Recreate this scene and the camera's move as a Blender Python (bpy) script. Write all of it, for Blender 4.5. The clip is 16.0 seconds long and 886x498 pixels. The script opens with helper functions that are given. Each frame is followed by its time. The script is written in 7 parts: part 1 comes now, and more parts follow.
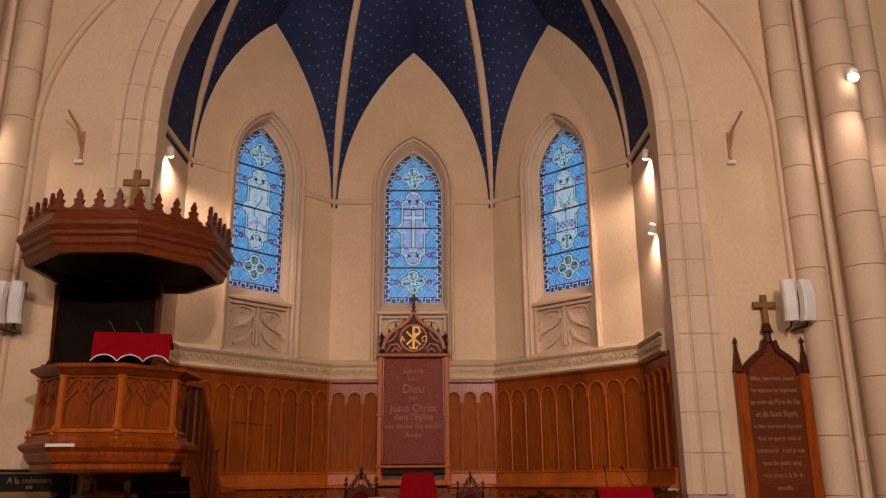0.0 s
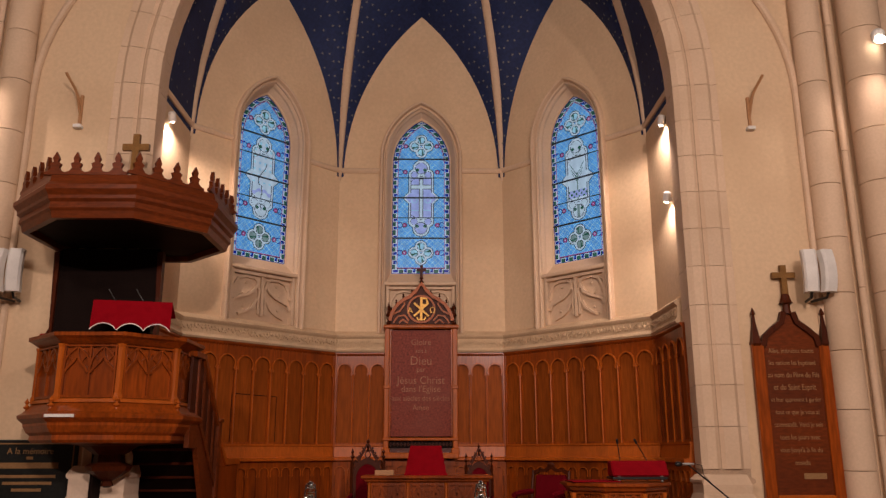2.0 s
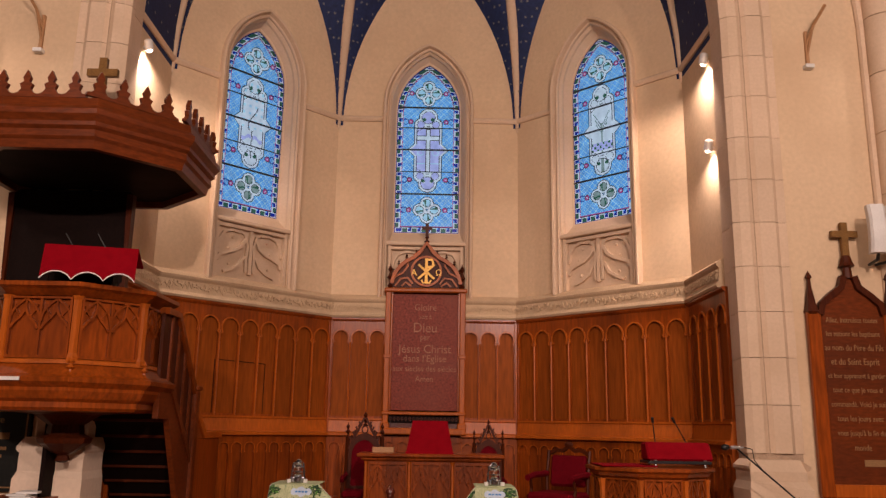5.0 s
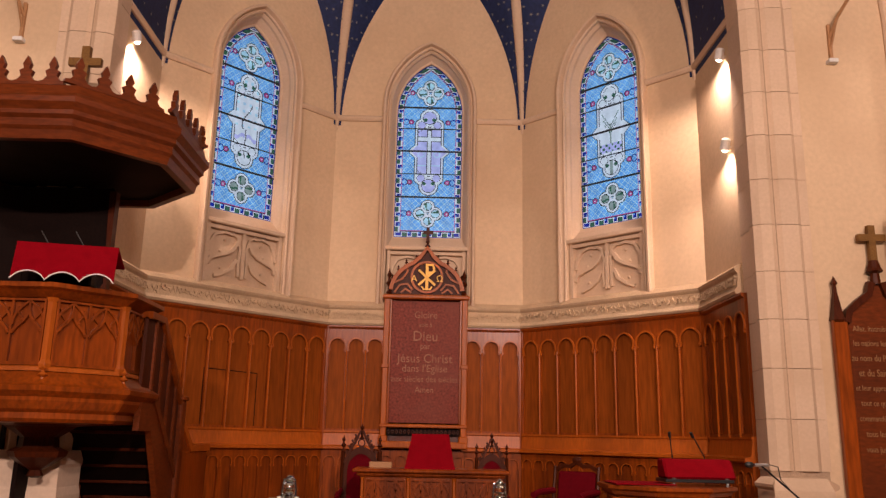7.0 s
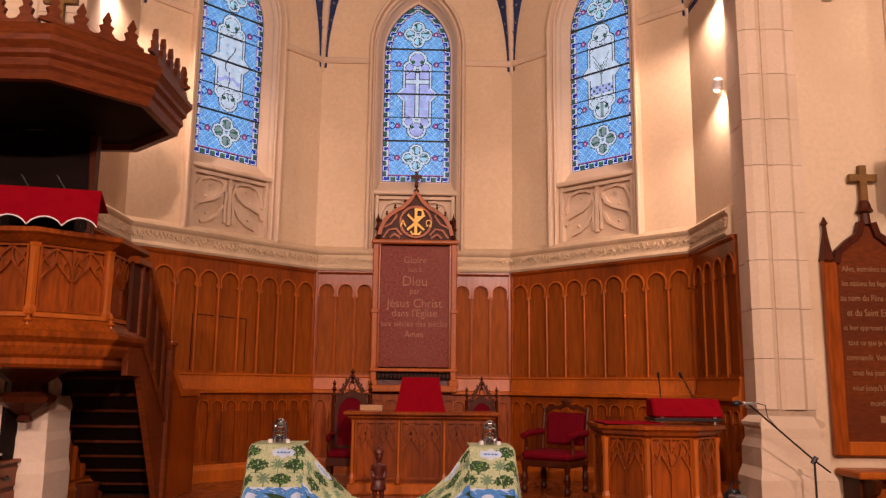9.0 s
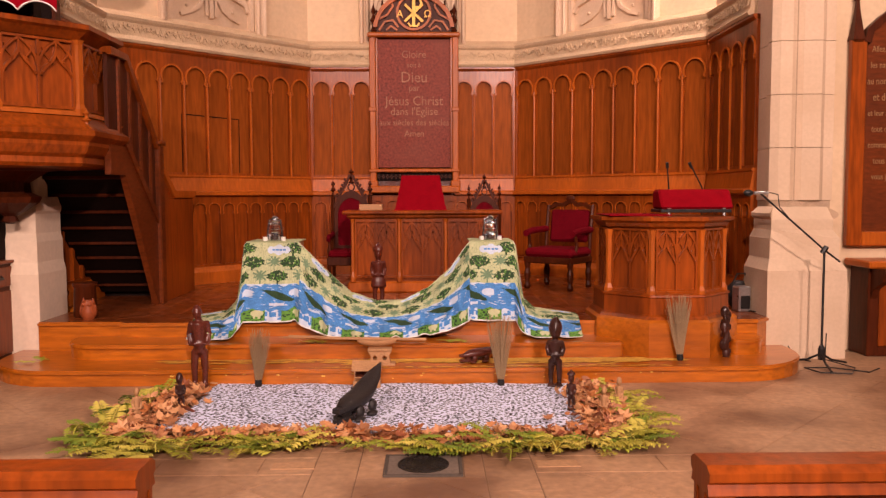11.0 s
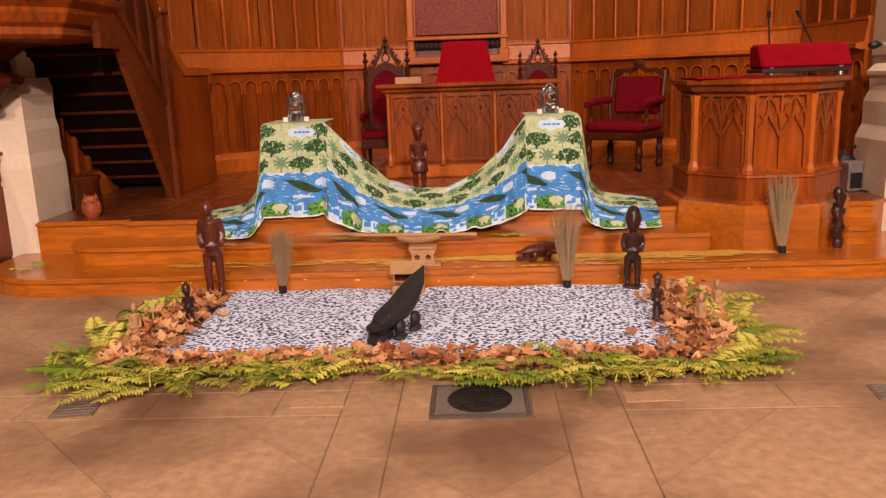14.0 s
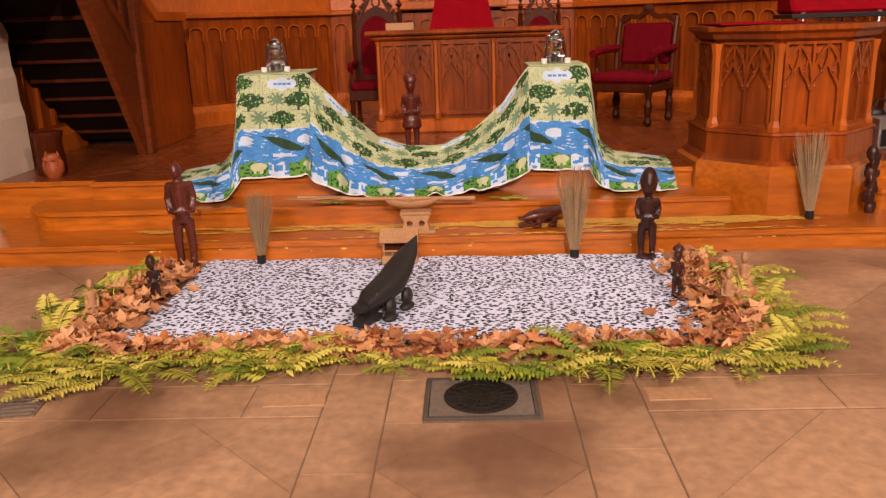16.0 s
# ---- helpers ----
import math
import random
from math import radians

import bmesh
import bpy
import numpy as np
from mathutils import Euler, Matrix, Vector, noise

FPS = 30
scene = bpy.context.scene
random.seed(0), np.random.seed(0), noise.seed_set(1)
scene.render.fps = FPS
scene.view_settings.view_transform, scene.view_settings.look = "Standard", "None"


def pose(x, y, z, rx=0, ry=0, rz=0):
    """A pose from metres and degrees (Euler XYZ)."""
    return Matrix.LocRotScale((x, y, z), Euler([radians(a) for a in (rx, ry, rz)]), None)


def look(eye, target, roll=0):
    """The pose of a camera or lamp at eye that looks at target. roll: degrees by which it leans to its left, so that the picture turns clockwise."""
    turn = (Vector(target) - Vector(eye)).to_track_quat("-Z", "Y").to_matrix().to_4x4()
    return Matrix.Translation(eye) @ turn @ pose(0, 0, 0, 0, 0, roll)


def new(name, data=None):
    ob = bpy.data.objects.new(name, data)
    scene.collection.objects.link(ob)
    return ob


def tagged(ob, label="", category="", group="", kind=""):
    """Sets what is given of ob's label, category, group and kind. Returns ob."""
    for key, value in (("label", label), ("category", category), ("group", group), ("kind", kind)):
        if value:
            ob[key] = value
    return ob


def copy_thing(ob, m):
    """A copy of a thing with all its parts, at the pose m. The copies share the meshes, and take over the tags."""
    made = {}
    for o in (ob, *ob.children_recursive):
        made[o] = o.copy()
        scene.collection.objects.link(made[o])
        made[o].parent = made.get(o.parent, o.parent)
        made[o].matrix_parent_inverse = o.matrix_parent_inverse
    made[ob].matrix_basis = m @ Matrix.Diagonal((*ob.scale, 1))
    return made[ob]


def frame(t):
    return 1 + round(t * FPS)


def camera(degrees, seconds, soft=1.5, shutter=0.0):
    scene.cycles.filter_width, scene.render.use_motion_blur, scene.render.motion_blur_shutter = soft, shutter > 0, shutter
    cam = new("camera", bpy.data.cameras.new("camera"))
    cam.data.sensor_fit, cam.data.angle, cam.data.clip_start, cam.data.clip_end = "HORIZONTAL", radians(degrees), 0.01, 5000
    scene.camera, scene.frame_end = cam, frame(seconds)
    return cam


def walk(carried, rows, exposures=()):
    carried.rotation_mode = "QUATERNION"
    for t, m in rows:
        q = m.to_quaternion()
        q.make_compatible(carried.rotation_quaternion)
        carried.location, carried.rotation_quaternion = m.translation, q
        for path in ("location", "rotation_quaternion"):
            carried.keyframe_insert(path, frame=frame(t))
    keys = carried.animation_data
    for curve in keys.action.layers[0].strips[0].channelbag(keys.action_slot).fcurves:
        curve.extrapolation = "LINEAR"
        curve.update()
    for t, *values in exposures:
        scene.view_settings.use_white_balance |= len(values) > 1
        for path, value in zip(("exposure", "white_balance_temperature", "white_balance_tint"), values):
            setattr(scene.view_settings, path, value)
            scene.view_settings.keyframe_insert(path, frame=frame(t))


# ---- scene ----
cam = camera(57.8, 16.0, soft=1.35)
PATH = [
    (0, (0.259, 0.017, 1.721), (0.3, 1.94, 2.271), -0.4),
    (0.5, (0.248, 0.029, 1.735), (0.288, 1.958, 2.264), -0.6),
    (1, (0.265, 0.072, 1.729), (0.301, 2.003, 2.248), -0.7),
    (1.5, (0.293, 0.187, 1.715), (0.32, 2.122, 2.217), -0.4),
    (2, (0.243, 0.345, 1.721), (0.266, 2.284, 2.21), -0.1),
    (2.5, (0.202, 0.52, 1.725), (0.229, 2.463, 2.199), 0.0),
    (3, (0.223, 0.702, 1.709), (0.256, 2.646, 2.177), 0.1),
    (3.5, (0.278, 0.957, 1.705), (0.309, 2.905, 2.156), 0.2),
    (4, (0.233, 1.205, 1.712), (0.262, 3.158, 2.138), 0.5),
    (6.5, (0.105, 2.253, 1.755), (0.122, 4.201, 2.208), 1.2),
    (7, (0.11, 2.281, 1.755), (0.134, 4.227, 2.214), 1.2),
    (7.5, (0.121, 2.308, 1.755), (0.153, 4.254, 2.211), 1.2),
    (8, (0.112, 2.332, 1.744), (0.153, 4.283, 2.183), 1.0),
    (8.2, (0.11, 2.344, 1.745), (0.155, 4.298, 2.169), 0.9),
    (10.3, (0.144, 2.572, 1.647), (0.202, 4.569, 1.736), 0.2),
    (10.5, (0.173, 2.64, 1.642), (0.228, 4.639, 1.679), 0.0),
    (10.7, (0.2, 2.7, 1.614), (0.249, 4.699, 1.582), -0.0),
    (11, (0.231, 2.786, 1.565), (0.265, 4.781, 1.431), -0.2),
    (11.5, (0.246, 2.869, 1.54), (0.263, 4.853, 1.291), -0.6),
    (12, (0.205, 3.033, 1.538), (0.203, 5.012, 1.249), -1.1),
    (12.5, (0.142, 3.23, 1.539), (0.124, 5.207, 1.236), -1.7),
    (13, (0.154, 3.458, 1.511), (0.122, 5.43, 1.179), -2.1),
    (13.5, (0.186, 3.688, 1.502), (0.127, 5.653, 1.132), -2.0),
    (14, (0.188, 3.881, 1.479), (0.107, 5.833, 1.052), -2.0),
    (14.5, (0.121, 4.094, 1.477), (0.042, 6.04, 1.022), -1.8),
    (15, (0.089, 4.218, 1.469), (0.023, 6.153, 0.967), -1.6),
    (15.5, (0.104, 4.314, 1.467), (0.042, 6.242, 0.94), -1.7),
    (16, (0.161, 4.411, 1.462), (0.093, 6.334, 0.915), -1.9),
]
EXPOSURE = [(0, 0.84, 6500, 10), (4, 1.02, 6550, 12), (7, 1.27, 6900, 18), (8.2, 1.31, 6950, 20), (10.5, 1.76, 7050, 28), (12, 2.0, 6400, 6), (14, 1.92, 6450, 8), (16, 1.92, 6500, 10)]
walk(cam, [(t, look(eye, target, roll)) for t, eye, target, roll in PATH], EXPOSURE)

# ==== built place ====

# ---- light: unseen nave lamps, warm lamps on the shafts, spots in the apse, grey daylight behind the glass ----
world = bpy.data.worlds.new("sky")
scene.world = world
world.use_nodes = True
wn = world.node_tree.nodes
sky = wn.new("ShaderNodeTexSky")
sky.sky_type, sky.sun_disc = "NISHITA", False
sky.sun_elevation, sky.sun_rotation = radians(35), radians(200)
wn["Background"].inputs["Strength"].default_value = 0.17
world.node_tree.links.new(sky.outputs[0], wn["Background"].inputs["Color"])
WARM = (1.0, 0.765, 0.665)


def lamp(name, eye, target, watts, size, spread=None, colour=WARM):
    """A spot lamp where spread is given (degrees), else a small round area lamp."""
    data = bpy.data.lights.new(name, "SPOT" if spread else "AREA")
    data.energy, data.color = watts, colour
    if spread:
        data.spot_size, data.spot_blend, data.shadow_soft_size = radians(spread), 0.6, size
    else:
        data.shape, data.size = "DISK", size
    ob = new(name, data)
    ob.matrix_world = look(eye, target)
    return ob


# unseen nave lamps, inferred and placed free behind and beside the camera
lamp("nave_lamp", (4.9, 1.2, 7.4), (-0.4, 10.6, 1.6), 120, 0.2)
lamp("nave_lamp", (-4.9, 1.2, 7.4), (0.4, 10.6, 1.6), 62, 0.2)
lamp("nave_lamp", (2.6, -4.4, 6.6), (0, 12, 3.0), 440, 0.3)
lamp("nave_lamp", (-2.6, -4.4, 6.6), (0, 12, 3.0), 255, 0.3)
# shaft lamps that graze the arch wall
lamp("shaft_lamp", (6.28, 9.70, 6.93), (5.0, 10.3, 0.5), 26, 0.07, 120)
lamp("shaft_lamp", (-6.28, 9.70, 6.93), (-5.0, 10.3, 0.5), 62, 0.07, 120)
# apse spots
lamp("apse_spot", (3.60, 11.41, 6.42), (3.55, 12.2, 4.9), 75, 0.04, 130)
lamp("apse_spot", (3.60, 11.41, 5.23), (3.6, 11.9, 4.2), 45, 0.04, 110)
lamp("apse_spot", (-3.60, 11.41, 6.45), (-3.55, 12.2, 4.9), 85, 0.04, 130)


# ---- materials ----
def material(name, colour, rough=0.6, metal=0.0, grain=6.0, amount=0.25, bump=0.15, stretch=(1, 1, 1), second=None, spots=0.0, coat=0.0, island=0.0, shine=0.35, blotch=0.6):
    """Two scales of noise over a base colour, with relief. second: a colour for stains."""
    m = bpy.data.materials.new(name)
    m.use_nodes = True
    t = m.node_tree
    n, l = t.nodes, t.links
    b = n["Principled BSDF"]
    co = n.new("ShaderNodeNewGeometry")
    mp = n.new("ShaderNodeMapping")
    mp.inputs["Scale"].default_value = stretch
    l.new(co.outputs["Position"], mp.inputs["Vector"])
    fine, coarse = n.new("ShaderNodeTexNoise"), n.new("ShaderNodeTexNoise")
    fine.inputs["Scale"].default_value, fine.inputs["Detail"].default_value = grain * 6, 6
    coarse.inputs["Scale"].default_value, coarse.inputs["Detail"].default_value = grain * 0.35, 4
    for tex in (fine, coarse):
        l.new(mp.outputs[0], tex.inputs["Vector"])
    dark = tuple(c * (1 - amount) for c in colour) + (1,)
    light = tuple(min(1, c * (1 + amount)) for c in colour) + (1,)
    r1 = n.new("ShaderNodeValToRGB")
    r1.color_ramp.elements[0].position, r1.color_ramp.elements[1].position = 0.3, 0.7
    r1.color_ramp.elements[0].color, r1.color_ramp.elements[1].color = dark, light
    l.new(fine.outputs["Fac"], r1.inputs["Fac"])
    mix = n.new("ShaderNodeMixRGB")
    mix.inputs["Color2"].default_value = (*(second or tuple(c * 0.72 for c in colour)), 1)
    r2 = n.new("ShaderNodeValToRGB")
    r2.color_ramp.elements[0].position, r2.color_ramp.elements[1].position = (0.45, 0.75) if blotch < 0.7 else (0.44, 0.66)
    r2.color_ramp.elements[1].color = (blotch, blotch, blotch, 1)
    l.new(coarse.outputs["Fac"], r2.inputs["Fac"])
    l.new(r2.outputs[0], mix.inputs["Fac"])
    l.new(r1.outputs[0], mix.inputs["Color1"])
    out = mix.outputs[0]
    if island:
        ob = n.new("ShaderNodeObjectInfo")
        hsv = n.new("ShaderNodeHueSaturation")
        rng = n.new("ShaderNodeMapRange")
        rng.inputs["To Min"].default_value, rng.inputs["To Max"].default_value = 1 - island, 1 + island
        l.new(ob.outputs["Random"], rng.inputs["Value"])
        l.new(rng.outputs[0], hsv.inputs["Value"])
        l.new(out, hsv.inputs["Color"])
        out = hsv.outputs[0]
    l.new(out, b.inputs["Base Color"])
    b.inputs["Metallic"].default_value = metal
    rr = n.new("ShaderNodeMapRange")
    rr.inputs["To Min"].default_value, rr.inputs["To Max"].default_value = max(0.05, rough - 0.1), min(1, rough + 0.12)
    l.new(coarse.outputs["Fac"], rr.inputs["Value"])
    l.new(rr.outputs[0], b.inputs["Roughness"])
    b.inputs["Coat Weight"].default_value, b.inputs["Coat Roughness"].default_value = coat, 0.28
    b.inputs["Specular IOR Level"].default_value = shine
    bp = n.new("ShaderNodeBump")
    bp.inputs["Strength"].default_value, bp.inputs["Distance"].default_value = bump, 0.01
    l.new(fine.outputs["Fac"], bp.inputs["Height"])
    l.new(bp.outputs[0], b.inputs["Normal"])
    return m


PLASTER = material("cream_plaster", (0.645, 0.475, 0.305), 0.85, grain=3, amount=0.06, bump=0.1, second=(0.54, 0.375, 0.23))
STONE = material("pale_stone", (0.62, 0.46, 0.32), 0.8, grain=5, amount=0.05, bump=0.05, second=(0.52, 0.37, 0.24), island=0.06)
# lighter copy of the pale stone: the left pier's stronger light in its colour
LIT_STONE = material("lit_pale_stone", (0.68, 0.53, 0.40), 0.8, grain=4, amount=0.05, bump=0.04, second=(0.64, 0.49, 0.35))
TAN = material("tan_stone", (0.44, 0.25, 0.13), 0.6, grain=6, amount=0.15)
# for the unseen closing walls, kept dark so that little light bounces back
DIM = material("dark_shell", (0.05, 0.038, 0.03), 0.9, grain=3)
MORTAR = material("mortar", (0.21, 0.13, 0.078), 0.95, grain=20)
FRIEZE = material("frieze_stone", (0.55, 0.40, 0.25), 0.85, grain=10, amount=0.12, bump=0.3)
JOINT = material("lime_joint", (0.40, 0.285, 0.19), 0.95, grain=20)
VAULT = material("blue_vault_paint", (0.010, 0.022, 0.085), 0.75, grain=3, amount=0.25, bump=0.06, second=(0.006, 0.014, 0.05))
STAR = material("gilt_star", (0.16, 0.16, 0.15), 0.5, grain=30)
OAK = material("oak_panel", (0.255, 0.050, 0.005), 0.30, grain=5, amount=0.34, bump=0.12, stretch=(1, 1, 0.12), second=(0.085, 0.016, 0.003), coat=0.12, shine=0.2, blotch=0.75)
PANEL = material("oak_board", (0.255, 0.060, 0.008), 0.45, grain=5, amount=0.24, bump=0.1, stretch=(1, 1, 0.1), second=(0.115, 0.027, 0.004), coat=0.0, shine=0.05)
OAKL = material("oak_moulding", (0.40, 0.090, 0.009), 0.34, grain=6, amount=0.2, bump=0.1, stretch=(1, 1, 0.15), second=(0.16, 0.036, 0.005), coat=0.0, shine=0.25)
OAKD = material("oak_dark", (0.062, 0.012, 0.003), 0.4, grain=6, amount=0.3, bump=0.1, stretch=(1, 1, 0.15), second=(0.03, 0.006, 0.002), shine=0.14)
# near-black for dark boards and joints; also holds shade under canopy and stair
NEAR_BLACK = material("near_black_board", (0.008, 0.003, 0.002), 0.7, grain=6, amount=0.3, shine=0.1)
STEP = material("varnished_step", (0.43, 0.115, 0.008), 0.22, grain=5, amount=0.26, bump=0.08, stretch=(0.18, 1, 1), second=(0.21, 0.044, 0.004), coat=0.5, blotch=0.6)
PARQUET = material("parquet", (0.19, 0.043, 0.009), 0.26, grain=7, amount=0.3, bump=0.08, second=(0.13, 0.038, 0.014), coat=0.3, island=0.25)
FLOORM = material("floor_stone", (0.41, 0.242, 0.135), 0.42, grain=3.2, amount=0.20, bump=0.18, second=(0.13, 0.058, 0.030), island=0.09, blotch=0.85)
PORPH = material("red_marbled_board", (0.185, 0.034, 0.020), 0.45, grain=5, amount=0.5, bump=0.05, second=(0.20, 0.062, 0.042), shine=0.12)
GILT = material("bright_gilding", (0.62, 0.34, 0.07), 0.4, 0.3, grain=20, amount=0.2)
FADED = material("faded_gold_paint", (0.30, 0.125, 0.065), 0.55, grain=14, amount=0.6, second=(0.19, 0.045, 0.028))
GOLD = material("gold_paint", (0.33, 0.185, 0.08), 0.4, 0.3, grain=20, amount=0.25)
BRASS = material("gilt_brass", (0.21, 0.105, 0.03), 0.5, 0.6, grain=12, amount=0.25)
RED = material("red_cloth", (0.22, 0.001, 0.006), 0.9, grain=30, amount=0.25, bump=0.2, shine=0.08)
VELVET = material("red_velvet", (0.12, 0.0015, 0.006), 0.9, grain=40, amount=0.35, bump=0.25, shine=0.08)
BLACK = material("black_metal", (0.015, 0.014, 0.014), 0.4, 0.2, grain=20)
WHITE = material("white_plastic", (0.72, 0.70, 0.66), 0.5, grain=10, amount=0.04)
STEEL = material("dull_steel", (0.55, 0.55, 0.55), 0.3, 0.9, grain=20)
EBONY = material("dark_carved_wood", (0.030, 0.012, 0.009), 0.28, grain=20, amount=0.4, bump=0.2, second=(0.09, 0.022, 0.014))
MAHOG = material("red_carved_wood", (0.095, 0.020, 0.011), 0.22, grain=16, amount=0.4, bump=0.2, second=(0.030, 0.008, 0.006), coat=0.3)
TERRA = material("reddish_carved_wood", (0.28, 0.062, 0.018), 0.4, grain=16, amount=0.35, bump=0.2)
PALE = material("pale_carved_wood", (0.42, 0.22, 0.10), 0.6, grain=14, amount=0.2, bump=0.2)
CANOPY = material("mahogany", (0.135, 0.028, 0.006), 0.35, grain=6, amount=0.3, bump=0.1, stretch=(0.3, 0.3, 1), second=(0.05, 0.010, 0.003), coat=0.0, shine=0.22)
LIT = bpy.data.materials.new("lit_lamp_lens")
LIT.use_nodes = True
LIT.node_tree.nodes["Principled BSDF"].inputs["Emission Color"].default_value = (1.0, 0.86, 0.70, 1)
LIT.node_tree.nodes["Principled BSDF"].inputs["Emission Strength"].default_value = 9.0
SLATE = material("black_marble", (0.012, 0.013, 0.012), 0.35, grain=5, amount=0.4)


# ---- building tools ----
def thing(name, at=(0, 0, 0), label="", category="", group="", rz=0, kind=""):
    ob = new(name)
    ob.matrix_basis = pose(*at, 0, 0, rz)
    ob.empty_display_size = 0.05
    return tagged(ob, label, category, group, kind)


def finish(bm, mats, name, smooth=False):
    mesh = bpy.data.meshes.new(name)
    bmesh.ops.recalc_face_normals(bm, faces=bm.faces[:])
    if smooth:
        for f in bm.faces:
            f.smooth = True
    bm.to_mesh(mesh)
    bm.free()
    for m in mats if isinstance(mats, (list, tuple)) else [mats]:
        mesh.materials.append(m)
    if smooth:
        mesh.set_sharp_from_angle(angle=radians(40))
    return mesh


def part(name, bm, mats, parent=None, label="", smooth=False, kind="", category=""):
    ob = new(name, finish(bm, mats, name, smooth))
    if parent:
        ob.parent = parent
    return tagged(ob, label, category, "", kind)


def box(x0, x1, y0, y1, z0, z1, bevel=0.0, bm=None, m=None):
    bm = bm or bmesh.new()
    made = bmesh.ops.create_cube(bm, size=1)["verts"]
    for v in made:
        v.co = Vector(((x0 + x1) / 2 + v.co.x * (x1 - x0), (y0 + y1) / 2 + v.co.y * (y1 - y0), (z0 + z1) / 2 + v.co.z * (z1 - z0)))
    if bevel:
        edges = list({e for v in made for e in v.link_edges})
        made = [v for v in bmesh.ops.bevel(bm, geom=edges, offset=bevel, segments=1, affect="EDGES")["verts"]]
    if m:
        bmesh.ops.transform(bm, matrix=m, verts=list({v for v in made}))
    return bm


def plate(loops, y0, y1, bm=None, m=None):
    """A slab cut from 2D loops in (x, z), the first the outline and the others holes, from y0 to y1."""
    bm = bm or bmesh.new()
    sub = bmesh.new()
    edges = []
    for loop in loops:
        vs = [sub.verts.new((x, y0, z)) for x, z in loop]
        edges += [sub.edges.new((vs[i], vs[(i + 1) % len(vs)])) for i in range(len(vs))]
    bmesh.ops.triangle_fill(sub, edges=edges, use_beauty=True)
    res = bmesh.ops.extrude_face_region(sub, geom=sub.faces[:])
    for v in res["geom"]:
        if isinstance(v, bmesh.types.BMVert):
            v.co.y = y1
    bmesh.ops.recalc_face_normals(sub, faces=sub.faces[:])
    if m:
        sub.transform(m)
    tmp = bpy.data.meshes.new("tmp")
    sub.to_mesh(tmp)
    sub.free()
    bm.from_mesh(tmp)
    bpy.data.meshes.remove(tmp)
    return bm


def lathe(profile, n=16, at=(0, 0, 0), bm=None, turn=0.0, squash=1.0):
    """profile: rows of (radius, z)."""
    bm = bm or bmesh.new()
    rings = []
    for r, z in profile:
        rings.append([bm.verts.new((at[0] + r * math.cos(turn + 2 * math.pi * i / n), at[1] + squash * r * math.sin(turn + 2 * math.pi * i / n), at[2] + z)) for i in range(n)])
    for a, b in zip(rings, rings[1:]):
        for i in range(n):
            bm.faces.new((a[i], a[(i + 1) % n], b[(i + 1) % n], b[i]))
    bm.faces.new(rings[0][::-1])
    bm.faces.new(rings[-1])
    return bm


def tube(points, radius, n=8, bm=None, taper=None):
    bm = bm or bmesh.new()
    pts = [Vector(p) for p in points]
    rings = []
    side = None
    for i, p in enumerate(pts):
        d = (pts[min(i + 1, len(pts) - 1)] - pts[max(i - 1, 0)]).normalized()
        if side is None:
            side = d.orthogonal().normalized()
        side = (side - d * side.dot(d)).normalized()
        up = d.cross(side)
        r = taper[i] if taper else radius
        rings.append([bm.verts.new(p + (side * math.cos(2 * math.pi * k / n) + up * math.sin(2 * math.pi * k / n)) * r) for k in range(n)])
    for a, b in zip(rings, rings[1:]):
        for k in range(n):
            bm.faces.new((a[k], a[(k + 1) % n], b[(k + 1) % n], b[k]))
    bm.faces.new(rings[0][::-1])
    bm.faces.new(rings[-1])
    return bm


def ball(at, radii, bm=None, u=12, v=8, m=None):
    bm = bm or bmesh.new()
    made = bmesh.ops.create_uvsphere(bm, u_segments=u, v_segments=v, radius=1)["verts"]
    for q in made:
        q.co = Vector((q.co.x * radii[0], q.co.y * radii[1], q.co.z * radii[2]))
        if m:
            q.co = m @ q.co
        q.co += Vector(at)
    return bm


def arch(half, spring, rise, n=10):
    """Points of a pointed arch from (-half, spring) over (0, spring + rise) to (half, spring)."""
    R = (half * half + rise * rise) / (2 * half)
    c = R - half
    top = math.atan2(rise, c)
    right = [(R * math.cos(top * i / n) - c, spring + R * math.sin(top * i / n)) for i in range(n + 1)]
    return [(-x, z) for x, z in right] + right[::-1][1:]


def sweep(path, profile, bm=None):
    """path: rows of (x, z) with outward normals worked out; profile: rows of (out, y), a closed loop."""
    bm = bm or bmesh.new()
    rings = []
    for i, (x, z) in enumerate(path):
        a, b = path[max(i - 1, 0)], path[min(i + 1, len(path) - 1)]
        d = Vector((b[0] - a[0], b[1] - a[1])).normalized()
        nx, nz = -d.y, d.x
        rings.append([bm.verts.new((x + nx * o, y, z + nz * o)) for o, y in profile])
    k = len(profile)
    for a, b in zip(rings, rings[1:]):
        for i in range(k):
            bm.faces.new((a[i], a[(i + 1) % k], b[(i + 1) % k], b[i]))
    bm.faces.new(rings[0][::-1])
    bm.faces.new(rings[-1])
    return bm


def strip(a, b, width, y0, y1, bm):
    """A straight bar in the plane (x, z) from a to b."""
    d = Vector((b[0] - a[0], b[1] - a[1])).normalized() * width / 2
    return plate([[(a[0] - d.y, a[1] + d.x), (a[0] + d.y, a[1] - d.x), (b[0] + d.y, b[1] - d.x), (b[0] - d.y, b[1] + d.x)]], y0, y1, bm)


